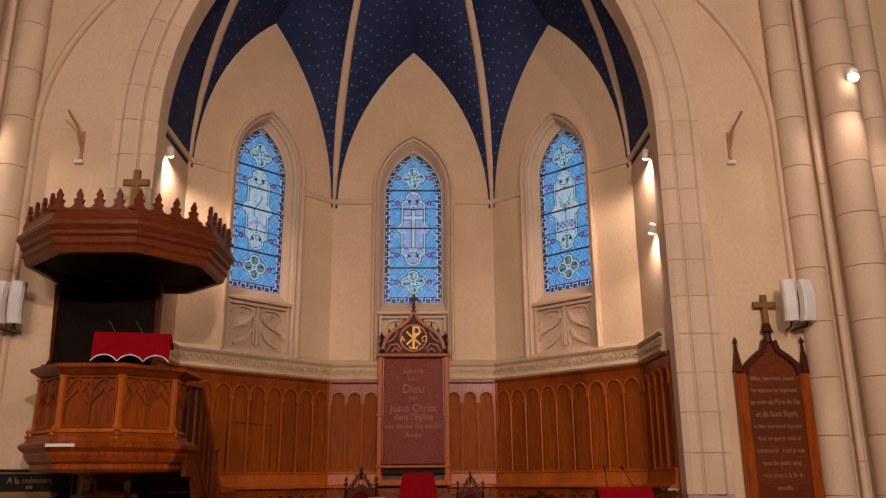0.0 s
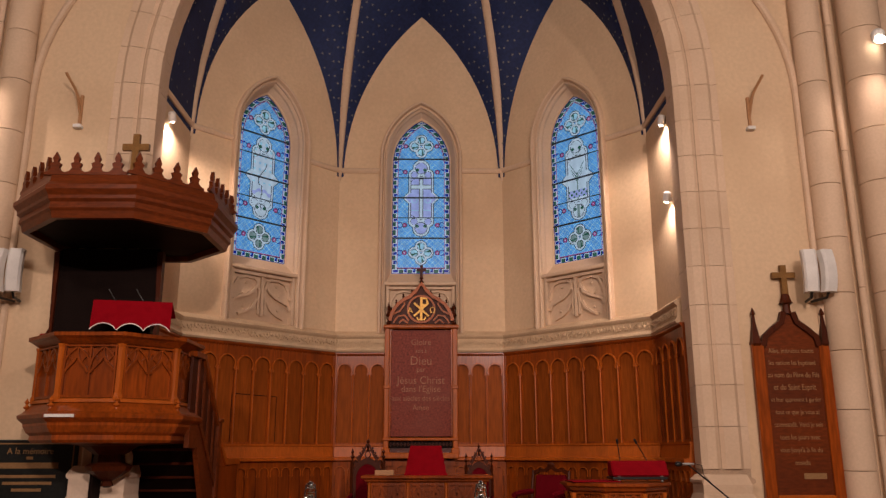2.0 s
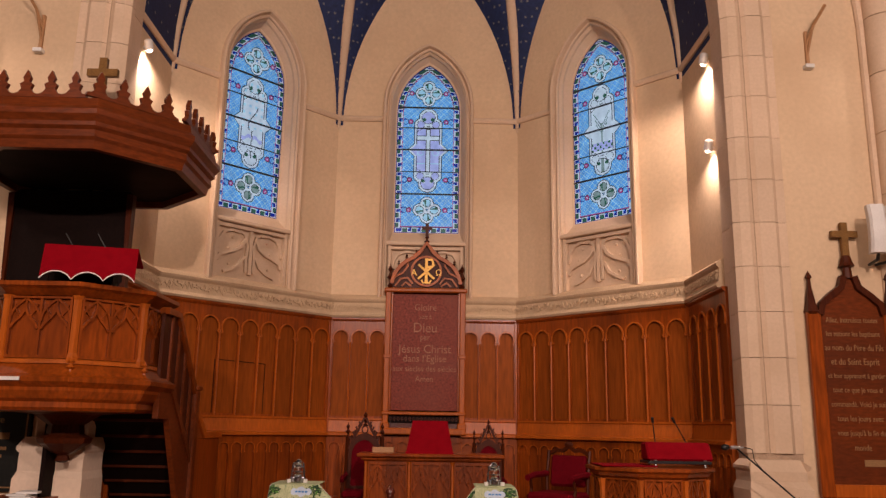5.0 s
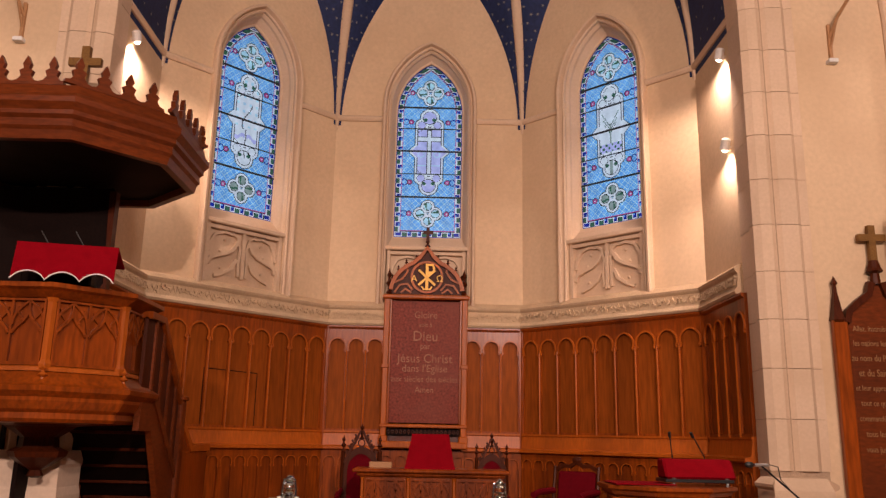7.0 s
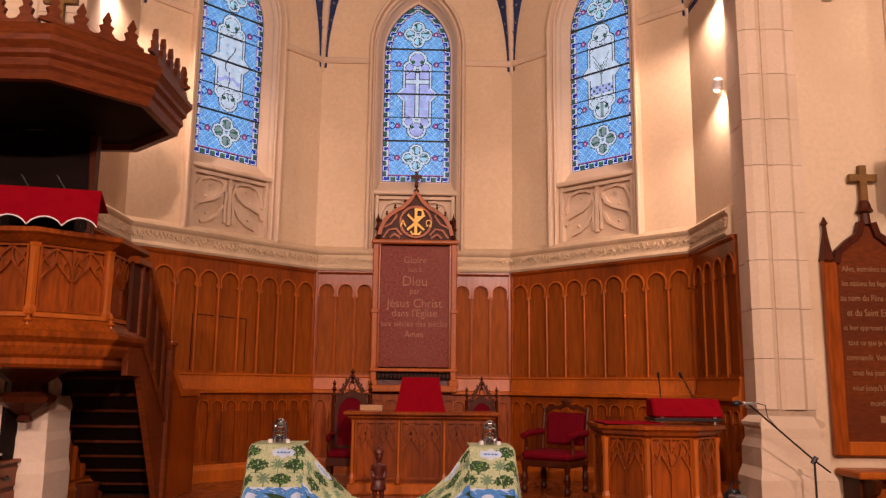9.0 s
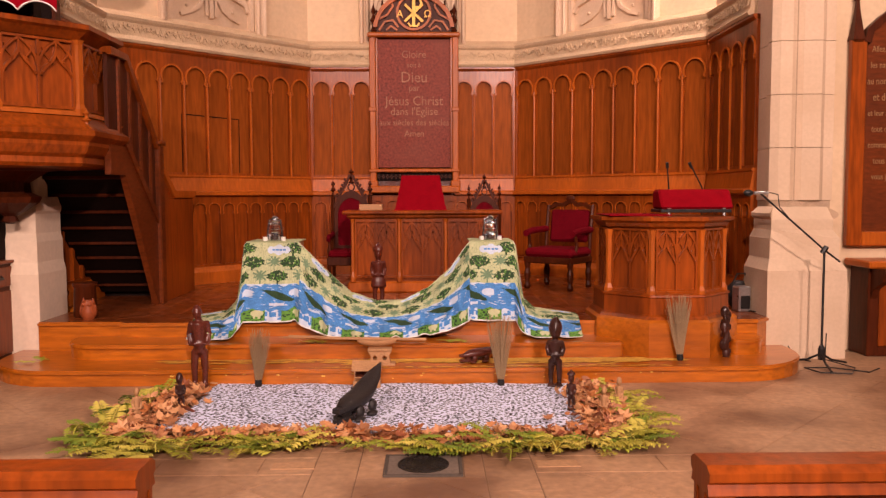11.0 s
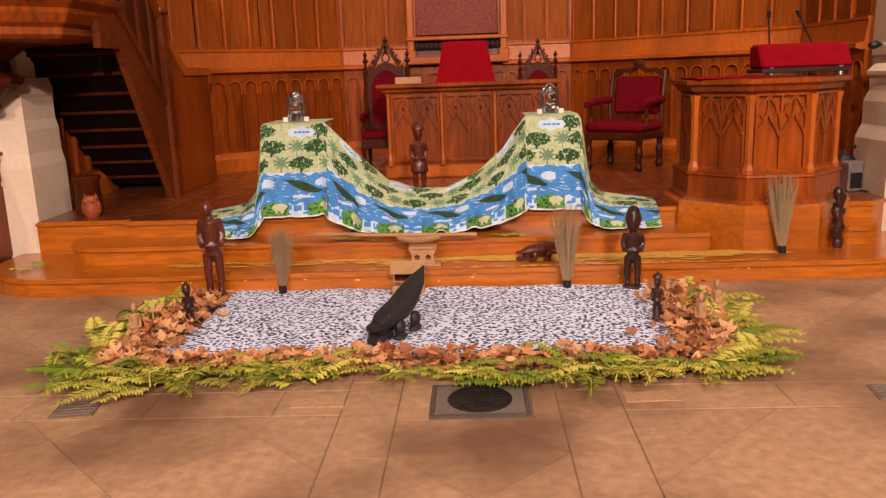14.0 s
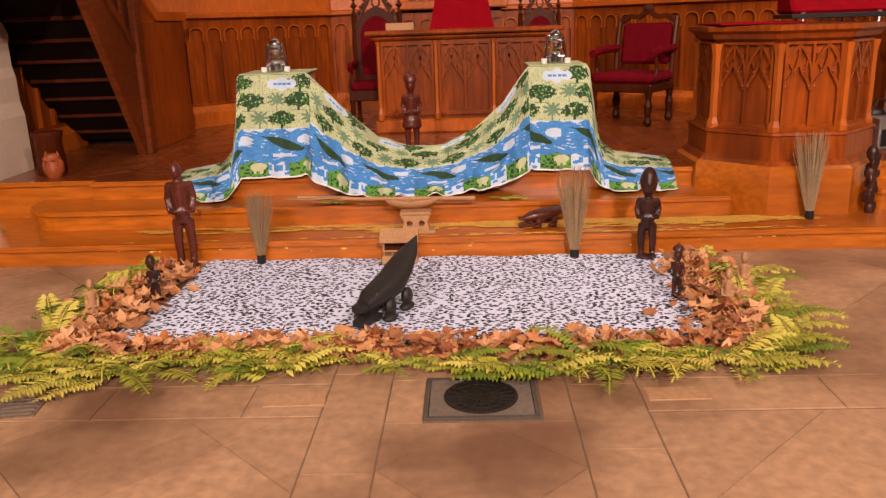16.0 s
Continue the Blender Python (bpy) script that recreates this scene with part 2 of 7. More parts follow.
def ribbon(points, width, y0, y1, bm):
    """A bar of that width along a line in the plane (x, z)."""
    pts = [Vector(p) for p in points]
    left, right = [], []
    for i, p in enumerate(pts):
        d = (pts[min(i + 1, len(pts) - 1)] - pts[max(i - 1, 0)]).normalized() * width / 2
        left.append((p.x - d.y, p.y + d.x))
        right.append((p.x + d.y, p.y - d.x))
    fl, fr, bl, br = ([bm.verts.new((x, y, z)) for x, z in side] for y in (y0, y1) for side in (left, right))
    for i in range(len(pts) - 1):
        bm.faces.new((fl[i], fl[i + 1], fr[i + 1], fr[i]))
        bm.faces.new((bl[i], br[i], br[i + 1], bl[i + 1]))
        bm.faces.new((fl[i], bl[i], bl[i + 1], fl[i + 1]))
        bm.faces.new((fr[i], fr[i + 1], br[i + 1], br[i]))
    bm.faces.new((fl[0], fr[0], br[0], bl[0]))
    bm.faces.new((fl[-1], bl[-1], br[-1], fr[-1]))
    return bm


def words(text, size, mat, parent, m, name="lettering", wide=1.0, bold=0.0):
    """Flat raised lettering in the built-in font, centred, facing local -y."""
    cu = bpy.data.curves.new(name, "FONT")
    cu.body, cu.size, cu.align_x, cu.align_y = text, size, "CENTER", "CENTER"
    cu.extrude, cu.offset, cu.resolution_u = 0.002, bold, 3
    ob = new(name, cu)
    mesh = bpy.data.meshes.new_from_object(ob)
    bpy.data.objects.remove(ob)
    bpy.data.curves.remove(cu)
    mesh.transform(m @ pose(0, 0, 0, 90, 0, 0) @ Matrix.Diagonal((wide, 1, 1, 1)))
    mesh.materials.clear()
    mesh.materials.append(mat)
    ob = new(name, mesh)
    ob.parent = parent
    return ob


# ---- plan ----
PLAT, STEP1, STEP2 = 0.405, 0.135, 0.27
YW, YB = 10.72, 11.25           # arch wall, front and back
FW, HALF = 3.07, 1.535
BX, BY, AY = 3.706, 12.58, 14.75
CORNERS = [(-BX, YB), (-BX, BY), (-HALF, AY), (HALF, AY), (BX, BY), (BX, YB)]
BOSS = Vector((0, 11.05, 12.3))
SPRING = 6.75


def facet(i):
    """Pose of facet i: x along the wall, y outwards, z up."""
    p, q = Vector(CORNERS[i]), Vector(CORNERS[i + 1])
    d = (q - p).normalized()
    m = Matrix(((d.x, -d.y, 0, p.x), (d.y, d.x, 0, p.y), (0, 0, 1, 0), (0, 0, 0, 1)))
    return m, (q - p).length


# floor bed; unseen nave walls and ceiling added to close the place, dark to cut bounced light
part("floor", box(-9, 9, -9, 16, -0.3, -0.0055), MORTAR, kind="structure", label="worn brown stone floor of the church")
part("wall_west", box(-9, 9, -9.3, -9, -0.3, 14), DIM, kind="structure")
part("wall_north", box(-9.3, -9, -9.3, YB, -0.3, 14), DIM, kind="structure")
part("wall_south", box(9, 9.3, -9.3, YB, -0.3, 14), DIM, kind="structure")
part("ceiling", box(-9.3, 9.3, -9.3, YB, 13.2, 13.5), DIM, kind="structure", label="unseen dark ceiling that closes the nave")

# chancel arch wall
AH, AS, AR = 3.66, 6.68, 4.85
open_path = [(-AH - 0.1, -0.3)] + arch(AH + 0.1, AS, AR + 0.1, 16) + [(AH + 0.1, -0.3)]
outer = [(-9.3, -0.3), (-9.3, 13.5), (9.3, 13.5), (9.3, -0.3)]
loop = outer + open_path[::-1]
wall_east = part("wall_east", plate([loop], YW, YB), PLASTER, kind="structure", label="cream plastered wall around the pointed chancel arch")
ARCH_PROFILE = [(0.0, YB - 0.02), (0.0, YW + 0.16), (-0.05, YW + 0.12), (-0.05, YW + 0.02), (0.02, YW - 0.03), (0.13, YW - 0.05), (0.19, YW - 0.01), (0.24, YW - 0.05), (0.42, YW - 0.06), (0.47, YW - 0.02), (0.56, YW - 0.03), (0.58, YW + 0.05), (0.3, YB - 0.02)]


def stones(path, length, name, parent, profile=ARCH_PROFILE):
    """Stones laid end to end along a path, each a piece of its own with an open joint."""
    run, pieces, cur = 0.0, [], [path[0]]
    for a, b in zip(path, path[1:]):
        a, b = Vector(a), Vector(b)
        d = (b - a).length
        done = 0.0
        while run + d - done >= length:
            done += length - run
            p = a.lerp(b, done / d)
            cur.append(tuple(p))
            pieces.append(cur)
            cur, run = [tuple(p)], 0.0
        run += d - done
        cur.append(tuple(b))
    pieces.append(cur)
    for pc in pieces:
        pts = [Vector(p) for p in pc]
        if (pts[0] - pts[-1]).length < 0.1:
            continue
        pts[0] += (pts[1] - pts[0]).normalized() * 0.003
        pts[-1] += (pts[-2] - pts[-1]).normalized() * 0.003
        part(name, sweep([tuple(p) for p in pts], profile), STONE, parent)


full = arch(AH, AS, AR, 16)
stones([(-AH, 1.5)] + full[:17], 0.52, "stone", wall_east)
stones([(AH, 1.5)] + full[::-1][:17], 0.52, "stone", wall_east, [(-o, y) for o, y in ARCH_PROFILE])
part("joint_bed", sweep([(-AH, 1.2)] + full + [(AH, 1.2)], [(0.012, YB - 0.03), (0.012, YW + 0.16), (-0.035, YW + 0.12), (-0.035, YW + 0.03), (0.03, YW - 0.015), (0.55, YW - 0.015), (0.55, YW + 0.05), (0.3, YB - 0.03)]), JOINT, wall_east)
for s, inner in ((-1, 3.40), (1, 3.42)):
    a, b = sorted((s * inner, s * 4.18))
    i, o = (a, b) if s > 0 else (b, a)
    d = s
    setback = ((-0.1, 0.0), (0.84, 0.0), (0.95, 0.05), (1.14, 0.05), (1.22, 0.09), (1.40, 0.09), (1.43, 0.06), (1.47, 0.06), (1.56, 0.13))
    if s > 0:
        setback = setback[:5] + ((1.32, 0.09), (1.35, 0.06), (1.38, 0.06), (1.44, 0.13))
    deep = 0.45 if s < 0 else 1.0
    side_in = [(i + d * k * deep, z) for z, k in setback]
    side_out = [(o - d * k * 0.8, z) for z, k in setback]
    bm = plate([side_in + side_out[::-1]], YW - 0.45, YW + 0.12)
    depth = {round(z, 2): k for z, k in setback}
    for v in bm.verts:
        if v.co.y < YW:
            v.co.y += 1.7 * deep * depth[round(v.co.z, 2)]
    # left base brightened by colour where more light falls, right base plain stone
    part("plinth", bm, LIT_STONE if s < 0 else STONE, wall_east, "pale stone pier base with a moulded top")

part("pier_shaft", box(-4.06, -3.50, YW - 0.22, YW + 0.03, 1.45, 2.1, 0.03), LIT_STONE, wall_east, "pale stone pier shaft behind the pulpit foot")

# clustered shafts beside the arch
for s in (-1, 1):
    cluster = thing("wall_shaft", (s * 5.95, 10.60, 0), "cluster of pale stone round shafts with drum joints", "column", "shafts beside the arch", kind="structure")
    for x, y, r in ((-0.42, 0.0, 0.20), (0.28, -0.12, 0.27), (0.80, 0.02, 0.20), (-0.08, 0.02, 0.05)):
        z, k = 0.0, 0
        while z < 12.6:
            h = 0.74 if r > 0.1 else 1.9
            part("drum", lathe([(r - 0.006, 0), (r, 0.006), (r, h - 0.012), (r - 0.006, h - 0.006)], 20, (s * x, y, z)), STONE, cluster, smooth=True)
            z += h
    # wall rib that leaves the shafts above
    pts = [(s * -0.62, 0.09, 0.0), (s * -0.62, 0.09, 6.6)] + [(s * (-0.62 - 1.3 * (i / 8) ** 2), 0.09, 6.6 + 2.6 * i / 8) for i in range(1, 9)]
    part("wall_rib", tube(pts, 0.055, 8), STONE, cluster, smooth=True)
    lampo = thing("shaft_light", (s * 6.28, 10.15, 7.08), "lit white wall spotlight fixed on a stone shaft", "lamp", "shaft lights")
    part("housing", lathe([(0.03, 0.02), (0.08, 0.03), (0.085, 0.16), (0.05, 0.2)], 14), WHITE, lampo)
    part("lens", ball((-s * 0.02, -0.07, 0.02), (0.075, 0.05, 0.06), None, 12, 8), LIT, lampo, "glowing lamp lens")

# ---- glass ----
def glass(name, colour, clear=0.85):
    m = bpy.data.materials.new(name)
    m.use_nodes = True
    n, l = m.node_tree.nodes, m.node_tree.links
    n.remove(n["Principled BSDF"])
    tr, gl, mx = n.new("ShaderNodeBsdfTranslucent"), n.new("ShaderNodeBsdfGlossy"), n.new("ShaderNodeMixShader")
    co, tex, ramp = n.new("ShaderNodeTexCoord"), n.new("ShaderNodeTexNoise"), n.new("ShaderNodeValToRGB")
    tex.inputs["Scale"].default_value, tex.inputs["Detail"].default_value = 9, 5
    ramp.color_ramp.elements[0].color = (*[c * 0.78 for c in colour], 1)
    ramp.color_ramp.elements[1].color = (*[min(1, c * 1.25) for c in colour], 1)
    ramp.color_ramp.elements[0].position, ramp.color_ramp.elements[1].position = 0.3, 0.7
    l.new(co.outputs["Object"], tex.inputs["Vector"])
    l.new(tex.outputs["Fac"], ramp.inputs["Fac"])
    l.new(ramp.outputs[0], tr.inputs["Color"])
    gl.inputs["Roughness"].default_value = 0.25
    mx.inputs["Fac"].default_value = 0.03
    l.new(tr.outputs[0], mx.inputs[1])
    l.new(gl.outputs[0], mx.inputs[2])
    l.new(mx.outputs[0], n["Material Output"].inputs["Surface"])
    return m


LEAD = material("lead_came", (0.02, 0.02, 0.022), 0.6, grain=20)
GLASSES = [LEAD, glass("sky_blue_glass", (0.16, 0.48, 0.97)), glass("pale_blue_glass", (0.56, 0.84, 1.0)), glass("deep_blue_glass", (0.010, 0.030, 0.34)),
           glass("white_glass", (1.0, 1.0, 1.0)), glass("green_glass", (0.045, 0.15, 0.09)), glass("lilac_glass", (0.62, 0.58, 0.95)), glass("red_glass", (0.62, 0.09, 0.30)),
           glass("olive_glass", (0.34, 0.40, 0.34))]
GH, GZ0, GSP, GR = 0.56, 4.92, 7.12, 0.90


def edge_distance(x, z):
    """About how far inside the pointed outline a place lies."""
    d = min(GH - abs(x), z - GZ0)
    if z > GSP:
        R = (GH * GH + GR * GR) / (2 * GH)
        d = min(d, R - math.hypot(abs(x) + R - GH, z - GSP))
    return d


def quatrefoil(x, z):
    return min(math.hypot(abs(x) - 0.125, z), math.hypot(x, abs(z) - 0.125)) - 0.105


def cartouche(x, z):
    """Signed distance, roughly, of the tall medallion in the middle."""
    a, b = abs(x), abs(z)
    wing = max(0.0, 0.11 - b)
    body = max(a - 0.235 - wing, b - 0.43)
    lobes = min(math.hypot(a, b - 0.60) - 0.155, math.hypot(a - 0.13, b - 0.47) - 0.105)
    return min(body, lobes)


def design(x, z, kind):
    """Which glass, or lead, lies at a place of the window."""
    d = edge_distance(x, z)
    if d < 0.014:
        return 0
    if d < 0.115:
        bottom = z < GZ0 + 0.118 and abs(x) < GH - 0.118
        k = ((x if bottom else z) / 0.165) % 1.0
        if d < 0.032:
            return 3
        if d > 0.104:
            return 0
        if k < 0.5:
            if d < 0.047 or k < 0.08 or k > 0.42:
                return 4
            return 3 if (d < 0.078 or k > 0.25) else 1
        if d > 0.088:
            return 4
        return 0 if k < 0.54 or k > 0.96 else 5
    if d < 0.128:
        return 7 if (z * 31) % 1 > 0.35 else 6
    for cz, low in ((7.47, 0), (5.34, 1)):
        q = quatrefoil(x, z - cz)
        if q < 0.012:
            if q > 0:
                return 0
            if q > -0.03:
                return 4
            if q > -0.04:
                return 0
            r = math.hypot(x, z - cz)
            if r < 0.05:
                return 8 if low else 4
            if r < 0.06 or abs(abs(x) - abs(z - cz)) < 0.008:
                return 0
            leaf = math.sin(math.atan2(z - cz, x) * 8)
            if leaf > 0.6:
                return 5
            return 8 if (low and kind != 1) else 2
    mz = 6.42
    dz = z - mz
    c = cartouche(x, dz)
    if c < 0.013:
        if c > 0:
            return 0
        if c > -0.036:
            return 4
        if c > -0.044:
            return 0
        if math.hypot(abs(x) - 0.075, abs(dz) - 0.56) < 0.033:
            return 5
        if math.hypot(abs(x) - 0.06, abs(dz) - 0.575) < 0.024:
            return 4
        if abs(x * 0.7 + 0.47 - abs(dz)) < 0.006:
            return 0
        if kind == 1:
            if (abs(x) < 0.034 and -0.46 < dz < 0.38) or (abs(dz - 0.22) < 0.034 and abs(x) < 0.185):
                return 4
            if (abs(x) < 0.044 and -0.47 < dz < 0.39) or (abs(dz - 0.22) < 0.044 and abs(x) < 0.195):
                return 0
            if abs(dz + 0.25) < 0.006 or abs(math.hypot(abs(x) - 0.13, dz + 0.05) - 0.05) < 0.006:
                return 2
            return 6
        if kind == 0:
            snake = 0.075 * math.sin((dz - 0.1) * 9.5) if dz > -0.15 else 0.01 * math.sin(dz * 40)
            if abs(x - snake) < 0.0095 and -0.6 < dz < 0.26:
                return 0
            if -0.34 < dz < -0.2 and abs(dz + 0.27 - 0.03 * math.sin(abs(x) * 30)) < 0.03 and 0.02 < abs(x) < 0.2:
                return 6
            if abs((x + 1) % 0.11 - 0.055) < 0.02 and abs((dz + 1) % 0.12 - 0.06) < 0.026 and dz > -0.1:
                return 2
            return 4
        if -0.35 < dz < -0.22 and abs(x) < 0.2:
            return 6 if math.sin(x * 60) * math.sin(dz * 60) > -0.4 else 5
        if dz > -0.2:
            for q in (0.16, 0.30, 0.46):
                if abs(dz - (-0.12 + q * 0.4 + abs(x) * 1.5)) < 0.010 and 0.02 < abs(x) < 0.09 + q * 0.12:
                    return 5
        if abs(x) < 0.012 + 0.02 * max(0, -dz) and dz < 0.1:
            return 8
        return 4
    for cz, cx in ((7.47, 0.30), (6.94, 0.31), (5.88, 0.31), (5.34, 0.31)):
        r = math.hypot(abs(x) - cx, z - cz)
        if r < 0.038:
            return 7 if r > 0.012 else 4
        if r < 0.048:
            return 0
        if abs(math.hypot(abs(x) - cx - 0.085, z - cz) - 0.05) < 0.008:
            return 3
    a, b = (x + z) / 0.105 % 1.0, (x - z) / 0.105 % 1.0
    if a < 0.13 or b < 0.13:
        return 2
    if abs(a - 0.56) < 0.09 and abs(b - 0.56) < 0.09:
        return 2
    return 1


def stained_window(i, kind, m, L):
    """Glass in six panes between iron bars, cut by a drawing into coloured pieces with lead between."""
    win = thing(f"window_{i}", (0, 0, 0), "lancet stained glass window in blue with a patterned border", "window", kind="structure")
    win.matrix_basis = m @ pose(L / 2, 0.24, 0)
    step = 0.0135
    bars = [GZ0, 5.62, 6.02, 6.42, 6.82, 7.20, GSP + GR]
    nx = int(2 * GH / step)
    for b0, b1 in zip(bars, bars[1:]):
        verts, faces, mats, index = [], [], [], {}
        nz = int((b1 - b0) / step) + 1
        for k in range(nz):
            z0 = b0 + (b1 - b0) * k / nz
            z1 = b0 + (b1 - b0) * (k + 1) / nz
            for j in range(nx):
                x0 = -GH + 2 * GH * j / nx
                x1 = x0 + 2 * GH / nx
                if edge_distance((x0 + x1) / 2, (z0 + z1) / 2) < -0.02:
                    continue
                face = []
                for key, co in (((j, k), (x0, 0, z0)), ((j + 1, k), (x1, 0, z0)), ((j + 1, k + 1), (x1, 0, z1)), ((j, k + 1), (x0, 0, z1))):
                    if key not in index:
                        index[key] = len(verts)
                        verts.append(co)
                    face.append(index[key])
                faces.append(face)
                mats.append(design((x0 + x1) / 2, (z0 + z1) / 2, kind))
        mesh = bpy.data.meshes.new("pane")
        mesh.from_pydata(verts, [], faces)
        for g in GLASSES:
            mesh.materials.append(g)
        mesh.polygons.foreach_set("material_index", mats)
        ob = new("pane", mesh)
        ob.parent = win
    for b in bars[1:-1]:
        w = GH if b < GSP else GH * 0.93
        t = 0.006 if b in (6.02, 6.82) else 0.013
        part("iron_bar", box(-w, w, -0.02, -0.004, b - t, b + t), LEAD, win)
    return win


# ---- apse walls ----
def opening(half, sill, spring, rise, n=10):
    return [(-half, sill)] + arch(half, spring, rise, n) + [(half, sill)]


for i in range(5):
    m, L = facet(i)
    c = L / 2
    if i in (0, 4):
        bm = plate([[(-0.3, 0), (-0.3, SPRING + 0.35), (L + 0.3, SPRING + 0.35), (L + 0.3, 0)]], 0, 0.45, m=m)
        apse_wall = part("wall_apse", bm, PLASTER, kind="structure", label="cream plastered apse wall")
    else:
        top = [(c + x, z) for x, z in arch(c, SPRING - 0.1, 3.52, 14)]
        hole = [(c + x, z) for x, z in opening(0.645, 3.83, 7.12, 1.02)]
        bm = plate([[(-0.2, 0)] + [(-0.2, SPRING)] + top + [(L + 0.2, SPRING), (L + 0.2, 0)], hole], 0, 0.45, m=m)
        apse_wall = part("wall_apse", bm, PLASTER, kind="structure", label="cream plastered apse wall with a lancet opening")
        at = m @ Matrix.Translation((c, 0, 0))
        # splayed reveal
        bm = bmesh.new()
        rings = [[bm.verts.new((x, y, z)) for x, z in opening(h, sill, 7.12, r)] for h, sill, r, y in ((0.645, 4.70, 1.02, 0.0), (0.62, 4.745, 0.99, 0.04), (0.62, 4.76, 0.99, 0.09), (0.57, 4.90, 0.92, 0.2), (0.545, 4.93, 0.88, 0.21), (0.545, 4.93, 0.88, 0.30))]
        for a, b in zip(rings, rings[1:]):
            for k in range(len(a)):
                bm.faces.new((a[k], a[(k + 1) % len(a)], b[(k + 1) % len(a)], b[k]))
        bm.transform(at)
        part("reveal", bm, STONE, apse_wall, smooth=False)
        bm = box(-0.69, 0.69, -0.05, 0.1, 4.66, 4.73, 0.015)
        bm.transform(at)
        part("window_sill", bm, STONE, apse_wall)
        # hood mould down to the ledge
        bm = sweep([(-0.65, 3.77)] + arch(0.65, 7.12, 1.03, 12) + [(0.65, 3.77)], [(0.0, 0.01), (0.0, -0.05), (0.022, -0.065), (0.038, -0.02), (0.055, -0.02), (0.075, -0.10), (0.105, -0.11), (0.125, -0.08), (0.13, 0.01)])
        bm.transform(at)
        part("hood_mould", bm, STONE, apse_wall)
        # carved panel below the window
        bm = box(-0.65, 0.65, 0.09, 0.2, 3.77, 4.74)
        bm.transform(at)
        part("carved_panel", bm, STONE, apse_wall)
        bm = bmesh.new()
        for s in (-1, 1):
            ribbon([(s * 0.56, 4.08), (s * 0.52, 4.17), (s * 0.40, 4.22), (s * 0.26, 4.27), (s * 0.16, 4.34), (s * 0.09, 4.46)], 0.05, 0.03, 0.1, bm)
            ribbon([(s * 0.56, 4.26), (s * 0.53, 4.40), (s * 0.46, 4.52), (s * 0.32, 4.57), (s * 0.18, 4.55)], 0.04, 0.04, 0.1, bm)
            ribbon([(s * 0.44, 3.92), (s * 0.30, 3.97), (s * 0.18, 4.05), (s * 0.10, 4.20)], 0.045, 0.04, 0.1, bm)
            ribbon([(s * 0.06, 3.95), (s * 0.07, 4.15), (s * 0.05, 4.35), (s * 0.10, 4.52), (s * 0.20, 4.58)], 0.035, 0.04, 0.1, bm)
            for bx, bz in ((0.36, 4.29), (0.30, 4.46), (0.34, 4.05)):
                ball((s * bx, 0.085, bz), (0.022, 0.03, 0.022), bm, 6, 5)
            strip((s * 0.60, 3.8), (s * 0.60, 4.66), 0.05, 0.0, 0.1, bm)
        strip((-0.58, 4.62), (0.58, 4.62), 0.05, 0.01, 0.1, bm)
        strip((0, 3.92), (0, 4.6), 0.05, 0.03, 0.1, bm)
        bm.transform(at)
        part("leaf_tracery", bm, STONE, apse_wall)
        stained_window(i, i - 1, m, L)
    # string course
    spans = ((0.0, L),) if i in (0, 4) else ((0.0, c - 0.78), (c + 0.78, L))
    for a, b in spans:
        bm = bmesh.new()
        prof = [(0.01, -0.05), (-0.03, -0.05), (-0.055, -0.01), (-0.055, 0.02), (-0.03, 0.045), (0.01, 0.06)]
        ends = [[bm.verts.new((x, y, SPRING + 0.13 + z)) for y, z in prof] for x in (a, b)]
        for k in range(len(prof)):
            bm.faces.new((ends[0][k], ends[0][(k + 1) % 6], ends[1][(k + 1) % 6], ends[1][k]))
        bm.faces.new(ends[0])
        bm.faces.new(ends[1][::-1])
        bm.transform(m)
        part("string_course", bm, STONE, apse_wall)
    # carved ledge and frieze over the panelling
    bm = bmesh.new()
    prof = [(0.02, 3.43), (-0.13, 3.43), (-0.15, 3.46), (-0.13, 3.49), (-0.115, 3.51), (-0.10, 3.67), (-0.13, 3.70), (-0.14, 3.73), (-0.09, 3.77), (0.02, 3.83)]
    k = 0.41
    ends = [[bm.verts.new((x + sg * y * k, y, z)) for y, z in prof] for x, sg in ((0, -1 if i > 0 else 0), (L, 1 if i < 4 else 0))]
    for j in range(len(prof)):
        bm.faces.new((ends[0][j], ends[0][(j + 1) % len(prof)], ends[1][(j + 1) % len(prof)], ends[1][j]))
    bm.faces.new(ends[0])
    bm.faces.new(ends[1][::-1])
    bm.transform(m)
    part("frieze", bm, FRIEZE, apse_wall, "carved stone frieze with a running vine")
    bm = bmesh.new()
    ribbon([(0.03 + (L - 0.06) * t / 90, 3.59 + 0.045 * math.sin(t * L * 0.9)) for t in range(91)], 0.016, -0.128, -0.1, bm)
    n = int(L / 0.058)
    for t in range(n):
        x, z = (t + 0.5) * L / n, 3.59 + random.uniform(-0.045, 0.045)
        a = random.uniform(0, 3)
        r = random.uniform(0.022, 0.034)
        vs = [(x + r * (1 if q % 2 else 0.45) * math.cos(a + q * math.pi / 4), z + r * (1 if q % 2 else 0.45) * math.sin(a + q * math.pi / 4)) for q in range(8)]
        plate([vs], -0.135, -0.1, bm)
    bm.transform(m)
    part("vine_relief", bm, FRIEZE, apse_wall, kind="stuff")

# ---- vault ----
def rib_curve(foot, n=14):
    f = Vector((*foot, SPRING))
    out = []
    for k in range(n + 1):
        a = math.pi / 2 * k / n
        h = 1 - math.cos(a)
        out.append(Vector((f.x + (BOSS.x - f.x) * h, f.y + (BOSS.y - f.y) * h, f.z + (BOSS.z - f.z) * math.sin(a))))
    return out


